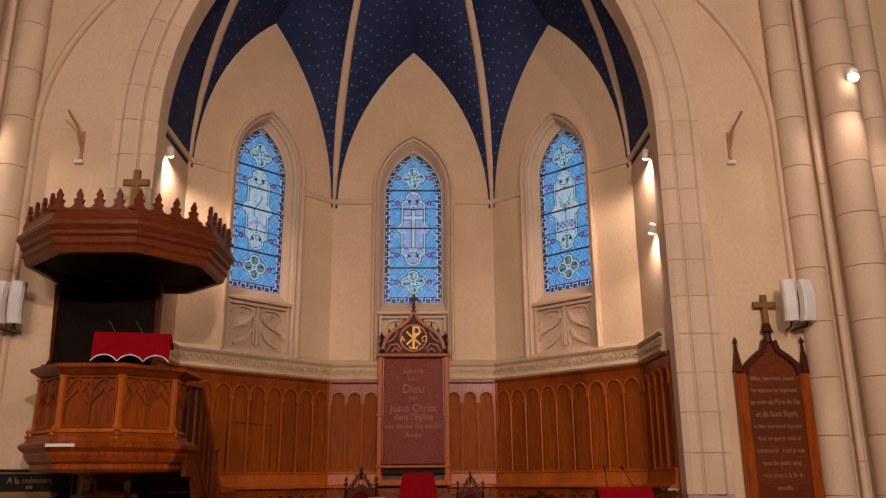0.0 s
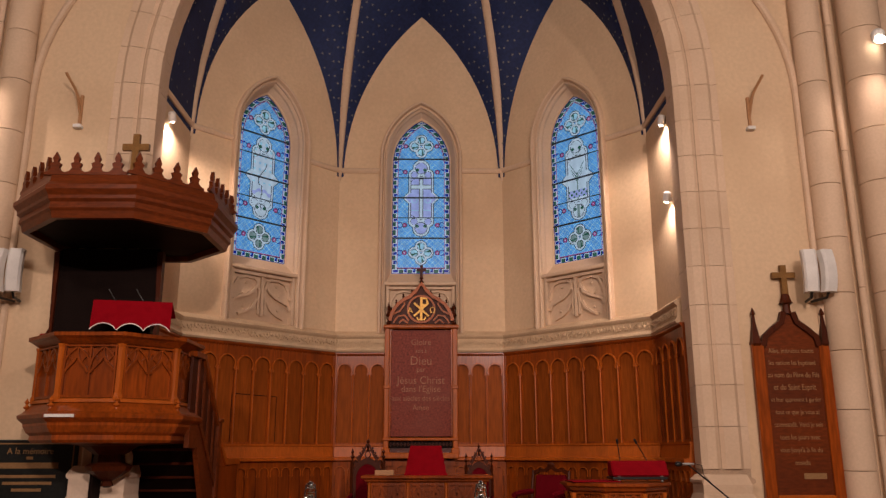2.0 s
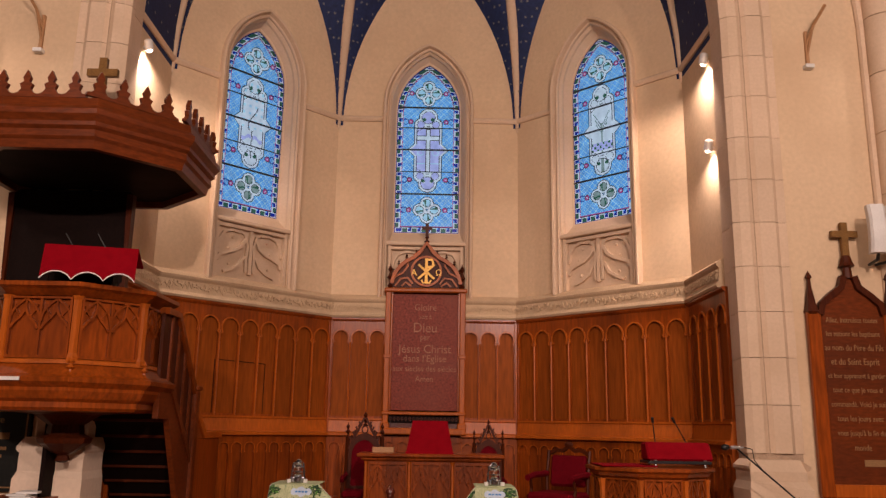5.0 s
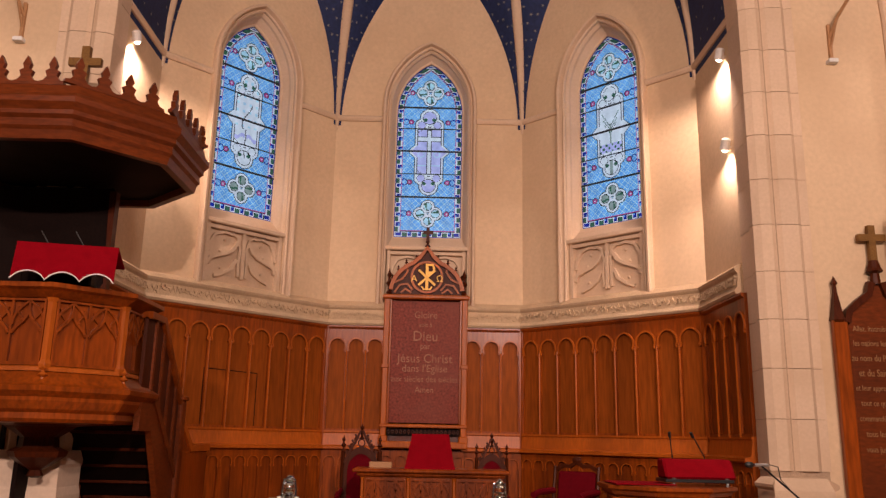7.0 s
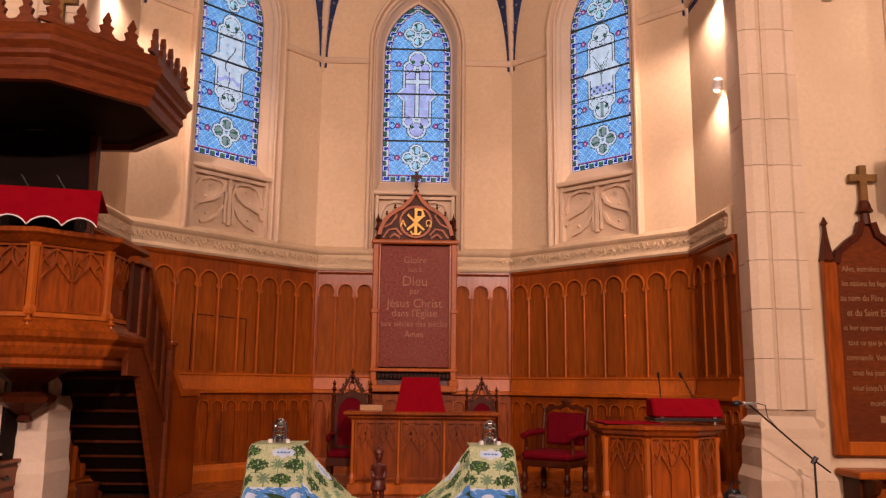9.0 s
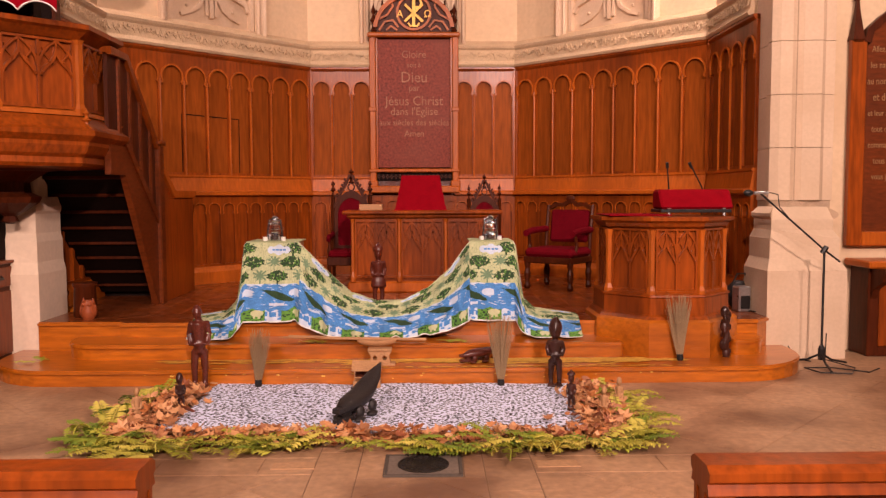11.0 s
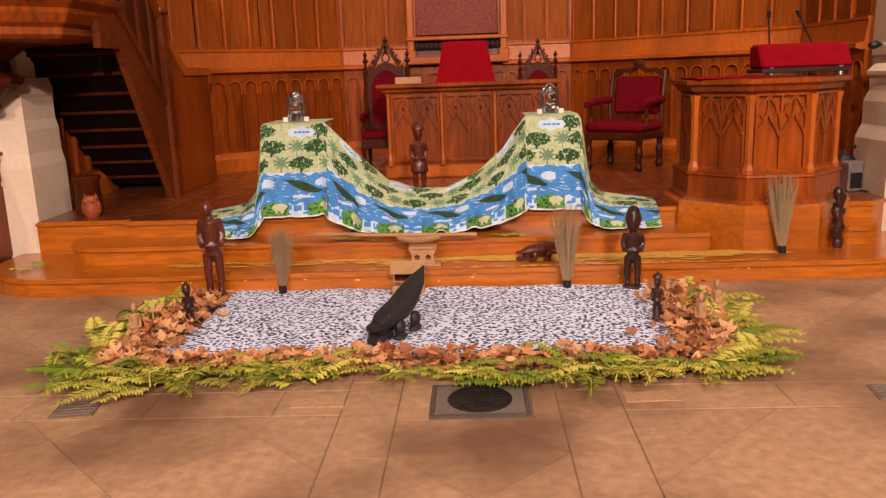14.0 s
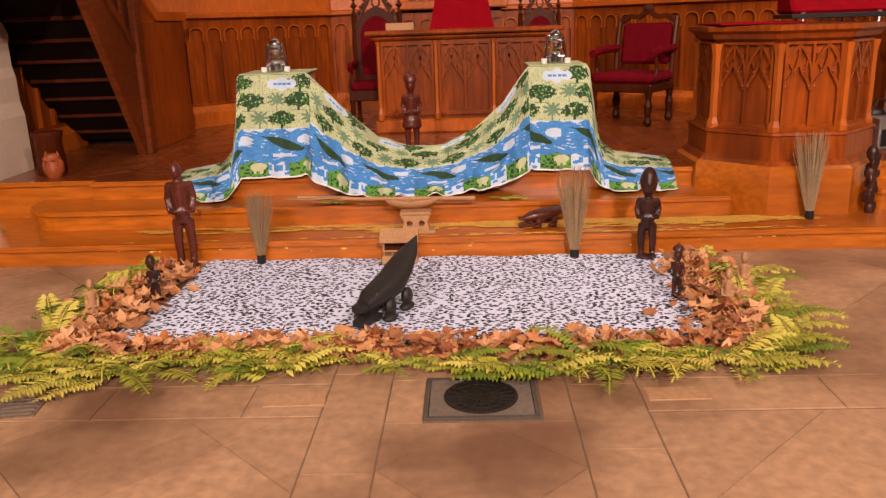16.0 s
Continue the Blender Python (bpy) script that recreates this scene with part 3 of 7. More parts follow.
ribs = [rib_curve(p) for p in CORNERS]
stars = bmesh.new()


def web(one, two, bm):
    grid = [[a.lerp(b, u / 6) for u in range(7)] for a, b in zip(one, two)]
    vs = [[bm.verts.new(p) for p in row] for row in grid]
    for r in range(len(vs) - 1):
        for u in range(6):
            q = [vs[r][u], vs[r][u + 1], vs[r + 1][u + 1], vs[r + 1][u]]
            if len({tuple(round(c, 5) for c in v.co) for v in q}) == 4:
                bm.faces.new(q)
            else:
                try:
                    bm.faces.new([v for n_, v in enumerate(q) if all((v.co - w.co).length > 1e-5 for w in q[:n_])])
                except ValueError:
                    pass
    eye = Vector((0, 10, 7))
    length = sum((grid[r + 1][3] - grid[r][3]).length for r in range(len(grid) - 1))
    rows = int(length / 0.30)
    for a in range(1, rows):
        f = a / rows * (len(grid) - 1)
        r, fr = int(f), f - int(f)
        left, right = one[r].lerp(one[r + 1], fr), two[r].lerp(two[r + 1], fr)
        n = int((right - left).length / 0.30)
        for b in range(n + 1):
            t = (b + (0.5 if a % 2 else 0.25)) / (n + 1)
            if not 0.05 < t < 0.95:
                continue
            p = left.lerp(right, t)
            tx = (right - left).normalized()
            ty = (two[r + 1].lerp(one[r + 1], 1 - t) - two[r].lerp(one[r], 1 - t)).normalized()
            nn = tx.cross(ty).normalized()
            if nn.dot(eye - p) < 0:
                nn = -nn
            p = p + nn * 0.02
            ring = []
            for k in range(10):
                rad = 0.030 if k % 2 == 0 else 0.012
                ring.append(stars.verts.new(p + (tx * math.cos(k * math.pi / 5) + nn.cross(tx) * math.sin(k * math.pi / 5)) * rad))
            stars.faces.new(ring)


for i in range(5):
    m, L = facet(i)
    bm = bmesh.new()
    if i in (0, 4):
        web(ribs[i], ribs[i + 1], bm)
    else:
        curve = arch(L / 2 - 0.07, SPRING, 3.37, 14)
        pts = [m @ Vector((L / 2 + x, -0.01, z)) for x, z in curve]
        web(ribs[i], pts[:15], bm)
        web(ribs[i + 1], pts[14:][::-1], bm)
    part("ceiling_vault", bm, VAULT, kind="structure", label="deep blue painted vault web with small stars", smooth=True)
part("ceiling_stars", stars, STAR, kind="stuff", label="small pale gilt stars on the vault", category="ornament")
for i in range(1, 5):
    pts = ribs[i]
    part("vault_rib", tube(pts, 0.08, 10, taper=[0.035 + 0.06 * min(1, k / 3) for k in range(len(pts))]), STONE, kind="structure", label="pale stone vault rib", smooth=True)
    part("vault_rib", tube([p + Vector((0, 0, -0.07)) for p in pts], 0.04, 8, taper=[0.02 + 0.03 * min(1, k / 3) for k in range(len(pts))]), STONE, kind="structure", label="roll moulding under a vault rib", smooth=True)
# unseen slab added above the vault to keep sky light out
part("ceiling_roof", box(-5, 5, YB - 0.3, 16, 13.2, 13.4), PLASTER, kind="structure")

# ---- panelling ----
def head(half, spring, apex):
    """Cusped pointed head of a panel, from the left springing to the right one."""
    c = min(0.022, half * 0.14)
    left = [(-half, spring - 2.3 * c), (-half + c, spring - 1.1 * c), (-half + 0.4 * c, spring), (-half + 0.002, spring + 0.03)]
    mid = [p for p in arch(half - 0.002, spring + 0.04, apex - spring - 0.04, 6)][1:-1]
    return left + mid + [(-x, z) for x, z in left[::-1]]


def tracery_mesh(w, h, y0, y1, apex, frame_w=0.019):
    half = w / 2 - frame_w
    hole = [(-half, 0.03)] + head(half, apex - half * 1.35, apex) + [(half, 0.03)]
    bm = plate([[(-w / 2, 0), (-w / 2, h), (w / 2, h), (w / 2, 0)], hole], y0, y1)
    return finish(bm, OAK, "tracery_panel")


def roll_mesh(w, y0, y1, apex, thick=0.022, frame_w=0.019):
    """Raised moulding that follows the head of a panel."""
    half = w / 2 - frame_w
    bm = bmesh.new()
    ribbon(head(half, apex - half * 1.35, apex), thick, y0, y1, bm)
    return finish(bm, OAKL, "arch_moulding")


def moulding(parent, m, a, b, prof, mat, name="rail"):
    bm = bmesh.new()
    ends = [[bm.verts.new((x, y, z)) for y, z in prof] for x in (a, b)]
    k = len(prof)
    for j in range(k):
        bm.faces.new((ends[0][j], ends[0][(j + 1) % k], ends[1][(j + 1) % k], ends[1][j]))
    bm.faces.new(ends[0])
    bm.faces.new(ends[1][::-1])
    ob = part(name, bm, mat, parent)
    return ob


def put(name, mesh, parent, m, label=""):
    ob = new(name, mesh)
    ob.parent = parent
    ob.matrix_basis = m
    return tagged(ob, label)


def panelling(i, spans, label):
    m, L = facet(i)
    w = thing("wainscot", (0, 0, 0), label, "panelling", "apse panelling")
    w.matrix_basis = m
    for a, b, n in spans:
        bay, few = (b - a) / n, round(n * 1.5)
        short = (b - a) / few
        tall = (("tracery_panel", tracery_mesh(bay, 1.58, -0.082, -0.045, 1.39)), ("arch_moulding", roll_mesh(bay, -0.102, -0.08, 1.39)),
                ("panel", finish(box(-bay / 2 + 0.002, bay / 2 - 0.002, -0.045, -0.004, 0, 1.58), PANEL, "panel")))
        low = (("tracery_panel", tracery_mesh(short, 0.93, -0.11, -0.07, 0.84)), ("arch_moulding", roll_mesh(short, -0.118, -0.108, 0.84, 0.011)),
               ("panel", finish(box(-short / 2 + 0.002, short / 2 - 0.002, -0.07, -0.004, 0, 0.93), OAK, "panel")))
        for pieces, count, step_x, z in ((tall, n, bay, 1.84), (low, few, short, 0.63)):
            for k in range(count):
                for name, mesh in pieces:
                    put(name, mesh, w, Matrix.Translation((a + step_x * (k + 0.5), 0, z)))
        for k in range(1, n):
            part("muntin", tube([(a + bay * k, -0.088, 1.84), (a + bay * k, -0.088, 3.04)], 0.015, 6), OAKL, w)
        if 0 < i < 4:
            for x in ((a,) if a < 0.1 else ()) + ((b,) if b > L - 0.1 else ()):
                x0, x1 = (0.0, a) if x == a else (b, L)
                part("corner_post", box(x0 - 0.012, x1 + 0.012, -0.092, -0.004, PLAT, 3.425, 0.004), OAK, w)
        moulding(w, m, a, b, [(-0.004, 3.37), (-0.09, 3.37), (-0.12, 3.40), (-0.12, 3.425), (-0.004, 3.425)], OAK, "cornice")
        moulding(w, m, a, b, [(-0.004, 1.56), (-0.14, 1.56), (-0.19, 1.575), (-0.19, 1.61), (-0.12, 1.63), (-0.09, 1.80), (-0.105, 1.815), (-0.105, 1.84), (-0.004, 1.84)], OAKL)
        moulding(w, m, a, b, [(-0.004, PLAT), (-0.15, PLAT), (-0.15, 0.56), (-0.12, 0.60), (-0.11, 0.63), (-0.004, 0.63)], OAKL, "skirting")
    return w


panelling(0, [(0.0, 1.37, 4)], "dark oak gothic panelling with narrow pointed arches")
panelling(1, [(0.06, FW - 0.06, 9)], "oak gothic panelling with tall pointed arches")
jib = bpy.data.objects["wainscot.001"]
for p, q in (((1.02, 1.845), (1.02, 2.62)), ((1.02, 2.62), (1.86, 2.60)), ((1.86, 1.845), (1.86, 2.60))):
    part("door_joint", strip(p, q, 0.012, -0.0475, -0.044, bmesh.new()), NEAR_BLACK, jib, "thin dark joint of a hidden door")
panelling(2, [(0.06, 0.93, 3), (FW - 0.93, FW - 0.06, 3)], "oak gothic panelling on either side of the text board")
panelling(3, [(0.06, FW - 0.06, 9)], "oak gothic panelling with tall pointed arches")
panelling(4, [(0.06, 1.43, 4)], "dark oak gothic panelling with narrow pointed arches")


# ---- steps and platform ----
def slab(points, z0, z1, bevel=0.02):
    bm = bmesh.new()
    f = bm.faces.new([bm.verts.new((x, y, z0)) for x, y in points])
    res = bmesh.ops.extrude_face_region(bm, geom=[f])
    for v in res["geom"]:
        if isinstance(v, bmesh.types.BMVert):
            v.co.z = z1
    if bevel:
        top = [e for e in bm.edges if all(abs(v.co.z - z1) < 1e-6 for v in e.verts)]
        bmesh.ops.bevel(bm, geom=top, offset=bevel, segments=2, affect="EDGES")
    return bm


def rounded(x0, x1, y0, y1, rl, rr, n=8):
    pts = []
    for k in range(n + 1):
        a = math.pi + math.pi / 2 * k / n
        pts.append((x0 + rl + rl * math.cos(a), y0 + rl + rl * math.sin(a)))
    for k in range(n + 1):
        a = 1.5 * math.pi + math.pi / 2 * k / n
        pts.append((x1 - rr + rr * math.cos(a), y0 + rr + rr * math.sin(a)))
    return pts + [(x1, y1), (x0, y1)]


steps = thing("chancel_steps", (0, 0, 0), "varnished orange wooden steps with worn paint, rounded at the ends", "steps", kind="structure")


def step(plan, z0, z1, mat=STEP):
    """A riser with a tread that oversails it."""
    part("riser", slab([(x, y + 0.022) for x, y in plan], z0, z1 - 0.032, 0), mat, steps)
    part("tread", slab(plan, z1 - 0.032, z1, 0.011), mat, steps)


step(rounded(-3.58, 3.58, 9.33, 11.0, 0.68, 0.75), 0, STEP1)
step(rounded(-3.02, 1.94, 9.74, 11.0, 0.35, 0.03), STEP1, STEP2)
step(rounded(2.93, 3.26, 9.80, 11.0, 0.05, 0.22), STEP1, STEP2)
PLATFORM = [(-3.39, 10.19), (-2.61, 10.19), (-2.61, 10.12), (3.28, 10.12), (3.54, 10.36), (3.54, YB + 0.1), (BX, YB + 0.1), (BX, BY), (HALF, AY), (-HALF, AY), (-BX, BY), (-BX, YB + 0.1), (-3.39, YB + 0.1)]
part("riser", slab([(x, y + (0.022 if y < 11 else 0)) for x, y in PLATFORM], STEP1 - 0.01, PLAT - 0.034, 0), STEP, steps)
deck = part("platform", slab(PLATFORM, PLAT - 0.034, PLAT, 0.01), STEP, steps)
deck.data.materials.append(PARQUET)
for face in deck.data.polygons:
    if abs(face.normal.z) > 0.95:
        face.material_index = 1


# ---- shared furniture pieces ----
def lancets(w, h, n, y0, y1, name="tracery_panel", mat=OAK, bar=0.022):
    """A framed panel of n pointed lights, each with a cusped ogee hanging in its head."""
    bay = w / n
    spring, top = h * 0.60, h - bar
    bm = plate([[(-w / 2, 0), (-w / 2, h), (w / 2, h), (w / 2, 0)], [(-w / 2 + bar, bar * 1.4), (-w / 2 + bar, h - bar), (w / 2 - bar, h - bar), (w / 2 - bar, bar * 1.4)]], y0, y1)
    for k in range(1, n):
        strip((-w / 2 + bay * k, bar), (-w / 2 + bay * k, h - bar * 0.5), bar * 0.9, y0 + 0.003, y1, bm)
    for k in range(n):
        c = -w / 2 + bay * (k + 0.5)
        strip((c, h * 0.81), (c, h - bar * 0.5), bar * 0.8, y0 + 0.007, y1, bm)
        for s in (-1, 1):
            side = [(c + s * bay * 0.47 * (1 - (j / 8) ** 2.2), spring + (top - spring) * j / 8) for j in range(9)]
            ribbon(side, bar * 0.95, y0 + 0.004, y1, bm)
            ogee = [(0.45, 0.47), (0.40, 0.52), (0.30, 0.585), (0.17, 0.65), (0.06, 0.73), (0.0, 0.82)]
            ribbon([(c + s * bay * x, h * z) for x, z in ogee], bar * 1.15, y0 + 0.001, y1, bm)
            ribbon([(c + s * bay * 0.14, h * 0.67), (c + s * bay * 0.30, h * 0.76), (c + s * bay * 0.36, h * 0.87)], bar * 0.6, y0 + 0.010, y1, bm)
            for x, z in ((0.40, 0.505), (0.20, 0.665)):
                ball((c + s * bay * x, y0 + 0.002, h * z), (bar * 0.62, bar * 0.5, bar * 0.62), bm, 6, 4)
    return finish(bm, mat, name)


def cross_bm(h, w, t, thick, z0, bm=None):
    bm = bm or bmesh.new()
    a = h * 0.66
    return plate([[(-t / 2, z0), (-t / 2, z0 + a - t / 2), (-w / 2, z0 + a - t / 2), (-w / 2, z0 + a + t / 2), (-t / 2, z0 + a + t / 2), (-t / 2, z0 + h), (t / 2, z0 + h), (t / 2, z0 + a + t / 2), (w / 2, z0 + a + t / 2), (w / 2, z0 + a - t / 2), (t / 2, z0 + a - t / 2), (t / 2, z0)]], -thick / 2, thick / 2, bm)


def finial(r, h):
    return lathe([(r * 0.5, 0), (r * 0.9, h * 0.08), (r * 0.45, h * 0.16), (r * 0.35, h * 0.3), (r, h * 0.42), (r * 0.5, h * 0.52), (r * 0.3, h * 0.62), (r * 0.75, h * 0.74), (r * 0.3, h * 0.85), (r * 0.02, h)], 8)


# ---- text board in the middle of the apse ----
board = thing("text_board", (0.02, AY - 0.06, 0), "tall oak gothic board with a red marbled panel and gilt text", "board")
part("panel", box(-0.53, 0.53, -0.09, 0.04, 1.97, 3.82, 0.004), PORPH, board, "red marbled panel with faded gold lettering")
for s in (-1, 1):
    part("post", box(s * 0.60 - 0.045, s * 0.60 + 0.045, -0.14, 0.04, 1.66, 3.86, 0.012), OAKL, board)
    part("inner_moulding", box(s * 0.54 - 0.018, s * 0.54 + 0.018, -0.115, -0.02, 1.95, 3.84, 0.008), OAK, board)
    part("post_band", box(s * 0.60 - 0.06, s * 0.60 + 0.06, -0.155, -0.02, 2.78, 2.84, 0.01), OAKL, board)
    part("post_foot", box(s * 0.60 - 0.07, s * 0.60 + 0.07, -0.17, 0.04, 1.66, 1.78, 0.015), OAKL, board)
    bm = finial(0.055, 0.42)
    bm.transform(Matrix.Translation((s * 0.585, -0.06, 3.92)))
    part("pinnacle", bm, OAKD, board)
part("cornice", box(-0.67, 0.67, -0.18, 0.04, 3.84, 3.91, 0.02), OAKL, board)
part("base_rail", box(-0.66, 0.66, -0.16, 0.04, 1.90, 1.95, 0.012), OAKL, board)
part("pierced_band", box(-0.55, 0.55, -0.08, 0.03, 1.78, 1.90), NEAR_BLACK, board)
bm = bmesh.new()
for k in range(18):
    x = -0.52 + 0.0612 * k
    plate([[(x, 1.80), (x - 0.026, 1.84), (x, 1.88), (x + 0.026, 1.84)], [(x, 1.825), (x - 0.012, 1.84), (x, 1.855), (x + 0.012, 1.84)]], -0.1, -0.078, bm)
part("pierced_tracery", bm, OAKD, board)
part("recess", box(-0.555, 0.555, -0.05, 0.03, 1.70, 1.78), MAHOG, board, "dark recessed strip")
part("lower_panel", box(-0.655, 0.655, -0.01, 0.04, 0.63, 1.60), OAK, board)
part("skirting", box(-0.655, 0.655, -0.09, 0.04, PLAT, 0.63, 0.012), OAKL, board)
mesh = tracery_mesh(0.218, 0.93, -0.05, -0.011, 0.84)
for k in range(6):
    put("tracery_panel", mesh, board, Matrix.Translation((-0.545 + 0.218 * k, 0, 0.64)))
part("base_block", box(-0.66, 0.66, -0.2, 0.04, 1.60, 1.70, 0.015), OAKL, board)
dome = [(-0.56, 3.92)] + [(-0.56 * math.cos(a * math.pi / 32), 3.94 + 0.52 * math.sin(a * math.pi / 32)) for a in range(1, 13)] + [(-0.10, 4.53), (0, 4.67), (0.10, 4.53)]
dome += [(-x, z) for x, z in dome[:-3][::-1]]
crest_back = part("crest_back", plate([dome], -0.06, 0.02), OAKD, board)
bm = bmesh.new()
rim = dome[1:-1]
ribbon(rim, 0.06, -0.12, -0.05, bm)
ribbon([(0.24 * math.cos(a * math.pi / 12), 4.2 + 0.24 * math.sin(a * math.pi / 12)) for a in range(25)], 0.035, -0.11, -0.05, bm)
for s in (-1, 1):
    ribbon([(s * 0.50, 3.95), (s * 0.42, 4.07), (s * 0.30, 4.09), (s * 0.22, 3.99)], 0.03, -0.1, -0.05, bm)
    ribbon([(s * 0.50, 4.11), (s * 0.38, 4.17), (s * 0.30, 4.29), (s * 0.33, 4.39)], 0.03, -0.1, -0.05, bm)
    ribbon([(s * 0.40, 3.95), (s * 0.33, 4.01), (s * 0.24, 3.95)], 0.03, -0.1, -0.05, bm)
part("crest_tracery", bm, OAKL, crest_back)
for k in range(9):
    a = math.pi * (0.12 + 0.76 * k / 8)
    if k == 4:
        continue
    bm = finial(0.03, 0.11)
    bm.transform(Matrix.Translation((-0.58 * math.cos(a), -0.07, 3.94 + 0.54 * math.sin(a))))
    part("crocket", bm, OAKD, board)
bm = finial(0.05, 0.22)
bm.transform(Matrix.Translation((0, -0.07, 4.61)))
part("finial", bm, OAKD, board)
bm = cross_bm(0.24, 0.17, 0.05, 0.05, 4.77)
bm.transform(Matrix.Translation((0, -0.07, 0)))
part("cross", bm, OAKD, board)
bm = bmesh.new()
strip((0, 3.99), (0, 4.41), 0.045, -0.13, -0.1, bm)
ribbon([(0, 4.39), (0.09, 4.39), (0.11, 4.33), (0.09, 4.27), (0, 4.27)], 0.035, -0.128, -0.1, bm)
strip((-0.13, 4.07), (0.13, 4.31), 0.035, -0.124, -0.1, bm)
strip((-0.13, 4.31), (0.13, 4.07), 0.035, -0.122, -0.1, bm)
ribbon([(-0.08, 4.05), (-0.05, 4.), (0.0, 4.02), (0.05, 4.), (0.08, 4.05)], 0.025, -0.126, -0.1, bm)
part("monogram", bm, GILT, crest_back, "gilt monogram")
words("A", 0.15, GILT, board, Matrix.Translation((-0.20, -0.115, 4.17)))
words("\u03a9", 0.14, GILT, board, Matrix.Translation((0.20, -0.115, 4.17)))
for text, z, size in (("Gloire", 3.60, 0.15), ("soit \u00e0", 3.45, 0.10), ("Dieu", 3.27, 0.22), ("par", 3.12, 0.13), ("J\u00e9sus Christ", 2.93, 0.19), ("dans l'Eglise", 2.78, 0.16), ("aux si\u00e8cles des si\u00e8cles", 2.62, 0.125), ("Amen", 2.46, 0.13)):
    words(text, size, FADED, board, Matrix.Translation((0, -0.093, z)), wide=0.92)

# ---- text board on the arch wall ----
rb = thing("scripture_board", (4.85, YW - 0.02, 0.05), "tall oak board with gilt text and a gilt cross on top", "board")
ogee = [(-0.36, 0.0), (-0.36, 1.86), (-0.33, 1.98), (-0.22, 2.08), (-0.10, 2.17), (-0.05, 2.30), (0.05, 2.30), (0.10, 2.17), (0.22, 2.08), (0.33, 1.98), (0.36, 1.86), (0.36, 0.0)]
bm = plate([ogee], -0.05, -0.005)
bm.transform(Matrix.Translation((0, 0, 1.12)))
part("panel", bm, CANOPY, rb, "brown panel with gilt lettering")
bm = bmesh.new()
ribbon([(x, z + 1.12) for x, z in ogee[1:5]] + [(-0.06, 3.42)], 0.07, -0.10, -0.02, bm)
ribbon([(-x, z + 1.12) for x, z in ogee[1:5]] + [(0.06, 3.42)], 0.07, -0.10, -0.02, bm)
part("ogee_moulding", bm, OAKD, rb)
for s in (-1, 1):
    part("stile", box(s * 0.43 - 0.075, s * 0.43 + 0.075, -0.09, -0.004, 1.0, 3.02, 0.012), OAK, rb)
    bm = lathe([(0.055, 0), (0.085, 0.03), (0.07, 0.08), (0.03, 0.30), (0.02, 0.40), (0.04, 0.42), (0.004, 0.5)], 4, (s * 0.45, -0.05, 2.98), turn=math.pi / 4)
    part("pinnacle", bm, OAKD, rb)
part("rail", box(-0.36, 0.36, -0.085, -0.006, 1.0, 1.14, 0.012), OAKL, rb)
part("neck", lathe([(0.06, 3.40), (0.045, 3.52), (0.09, 3.54), (0.07, 3.58), (0.05, 3.66)], 8, (0, -0.05, 0)), OAKD, rb)
bm = cross_bm(0.40, 0.30, 0.075, 0.06, 3.65)
bm.transform(Matrix.Translation((0, -0.05, 0)))
part("cross", bm, BRASS, rb, "gilt cross with flared arms")
for k, (text, size) in enumerate((("Allez, instruisez toutes", 0.085), ("les nations les baptisant", 0.085), ("au nom du P\u00e8re du Fils", 0.095), ("et du Saint Esprit", 0.105), ("et leur apprenant \u00e0 garder", 0.08), ("tout ce que je vous ai", 0.085), ("command\u00e9. Voici je suis", 0.085), ("tous les jours avec", 0.09), ("vous jusqu'\u00e0 la fin du", 0.085), ("monde", 0.09))):
    words(text, size, GOLD, rb, Matrix.Translation((0, -0.053, 2.92 - 0.155 * k)), wide=0.75)
part("text_bar", box(0.0, 0.28, -0.056, -0.05, 1.33, 1.40), GOLD, rb, "small gilt line that cannot be read")
cab = thing("board_cabinet", (4.98, YW - 0.03, 0), "dark oak cabinet with a projecting shelf under the board", "cabinet")
part("body", box(-0.55, 0.75, -0.34, 0, 0, 0.86, 0.01), OAKD, cab)
part("shelf", box(-0.62, 0.8, -0.48, 0, 0.86, 0.93, 0.015), OAKL, cab)
part("bracket", plate([[(0, 0), (0, 0.3), (0.26, 0.3), (0.2, 0.18), (0.06, 0.1)]], -0.03, 0.03, m=Matrix.Translation((-0.5, -0.34, 0.56)) @ pose(0, 0, 0, 0, 0, -90)), OAKD, cab)
part("door", box(-0.45, 0.05, -0.36, -0.34, 0.1, 0.76, 0.01), OAK, cab)
part("door", box(0.12, 0.65, -0.36, -0.34, 0.1, 0.76, 0.01), OAK, cab)

# memorial plaque and a low cupboard on the other side
pl = thing("memorial_plaque", (-4.75, YW - 0.01, 0.03), "black marble memorial plaque with engraved pale lettering", "plaque")
part("slab", box(-0.58, 0.58, -0.05, 0, 0.95, 1.84, 0.01), SLATE, pl)
part("border", plate([[(-0.54, 0.99), (-0.54, 1.80), (0.54, 1.80), (0.54, 0.99)], [(-0.525, 1.005), (-0.525, 1.785), (0.525, 1.785), (0.525, 1.005)]], -0.056, -0.05), GOLD, pl)
words("A la m\u00e9moire", 0.11, GOLD, pl, Matrix.Translation((0, -0.053, 1.70)), wide=0.95)
for w, z in ((0.04, 1.62), (0.36, 1.53), (0.34, 1.40), (0.30, 1.32), (0.18, 1.24)):
    part("text_bar", box(-w, w, -0.056, -0.05, z - (0.035 if z == 1.53 else 0.018), z + (0.035 if z == 1.53 else 0.018)), GOLD, pl)
cb = thing("low_cupboard", (-3.93, 9.75, 0), "brown wooden cupboard with a drawer pull beside the pier", "cupboard")
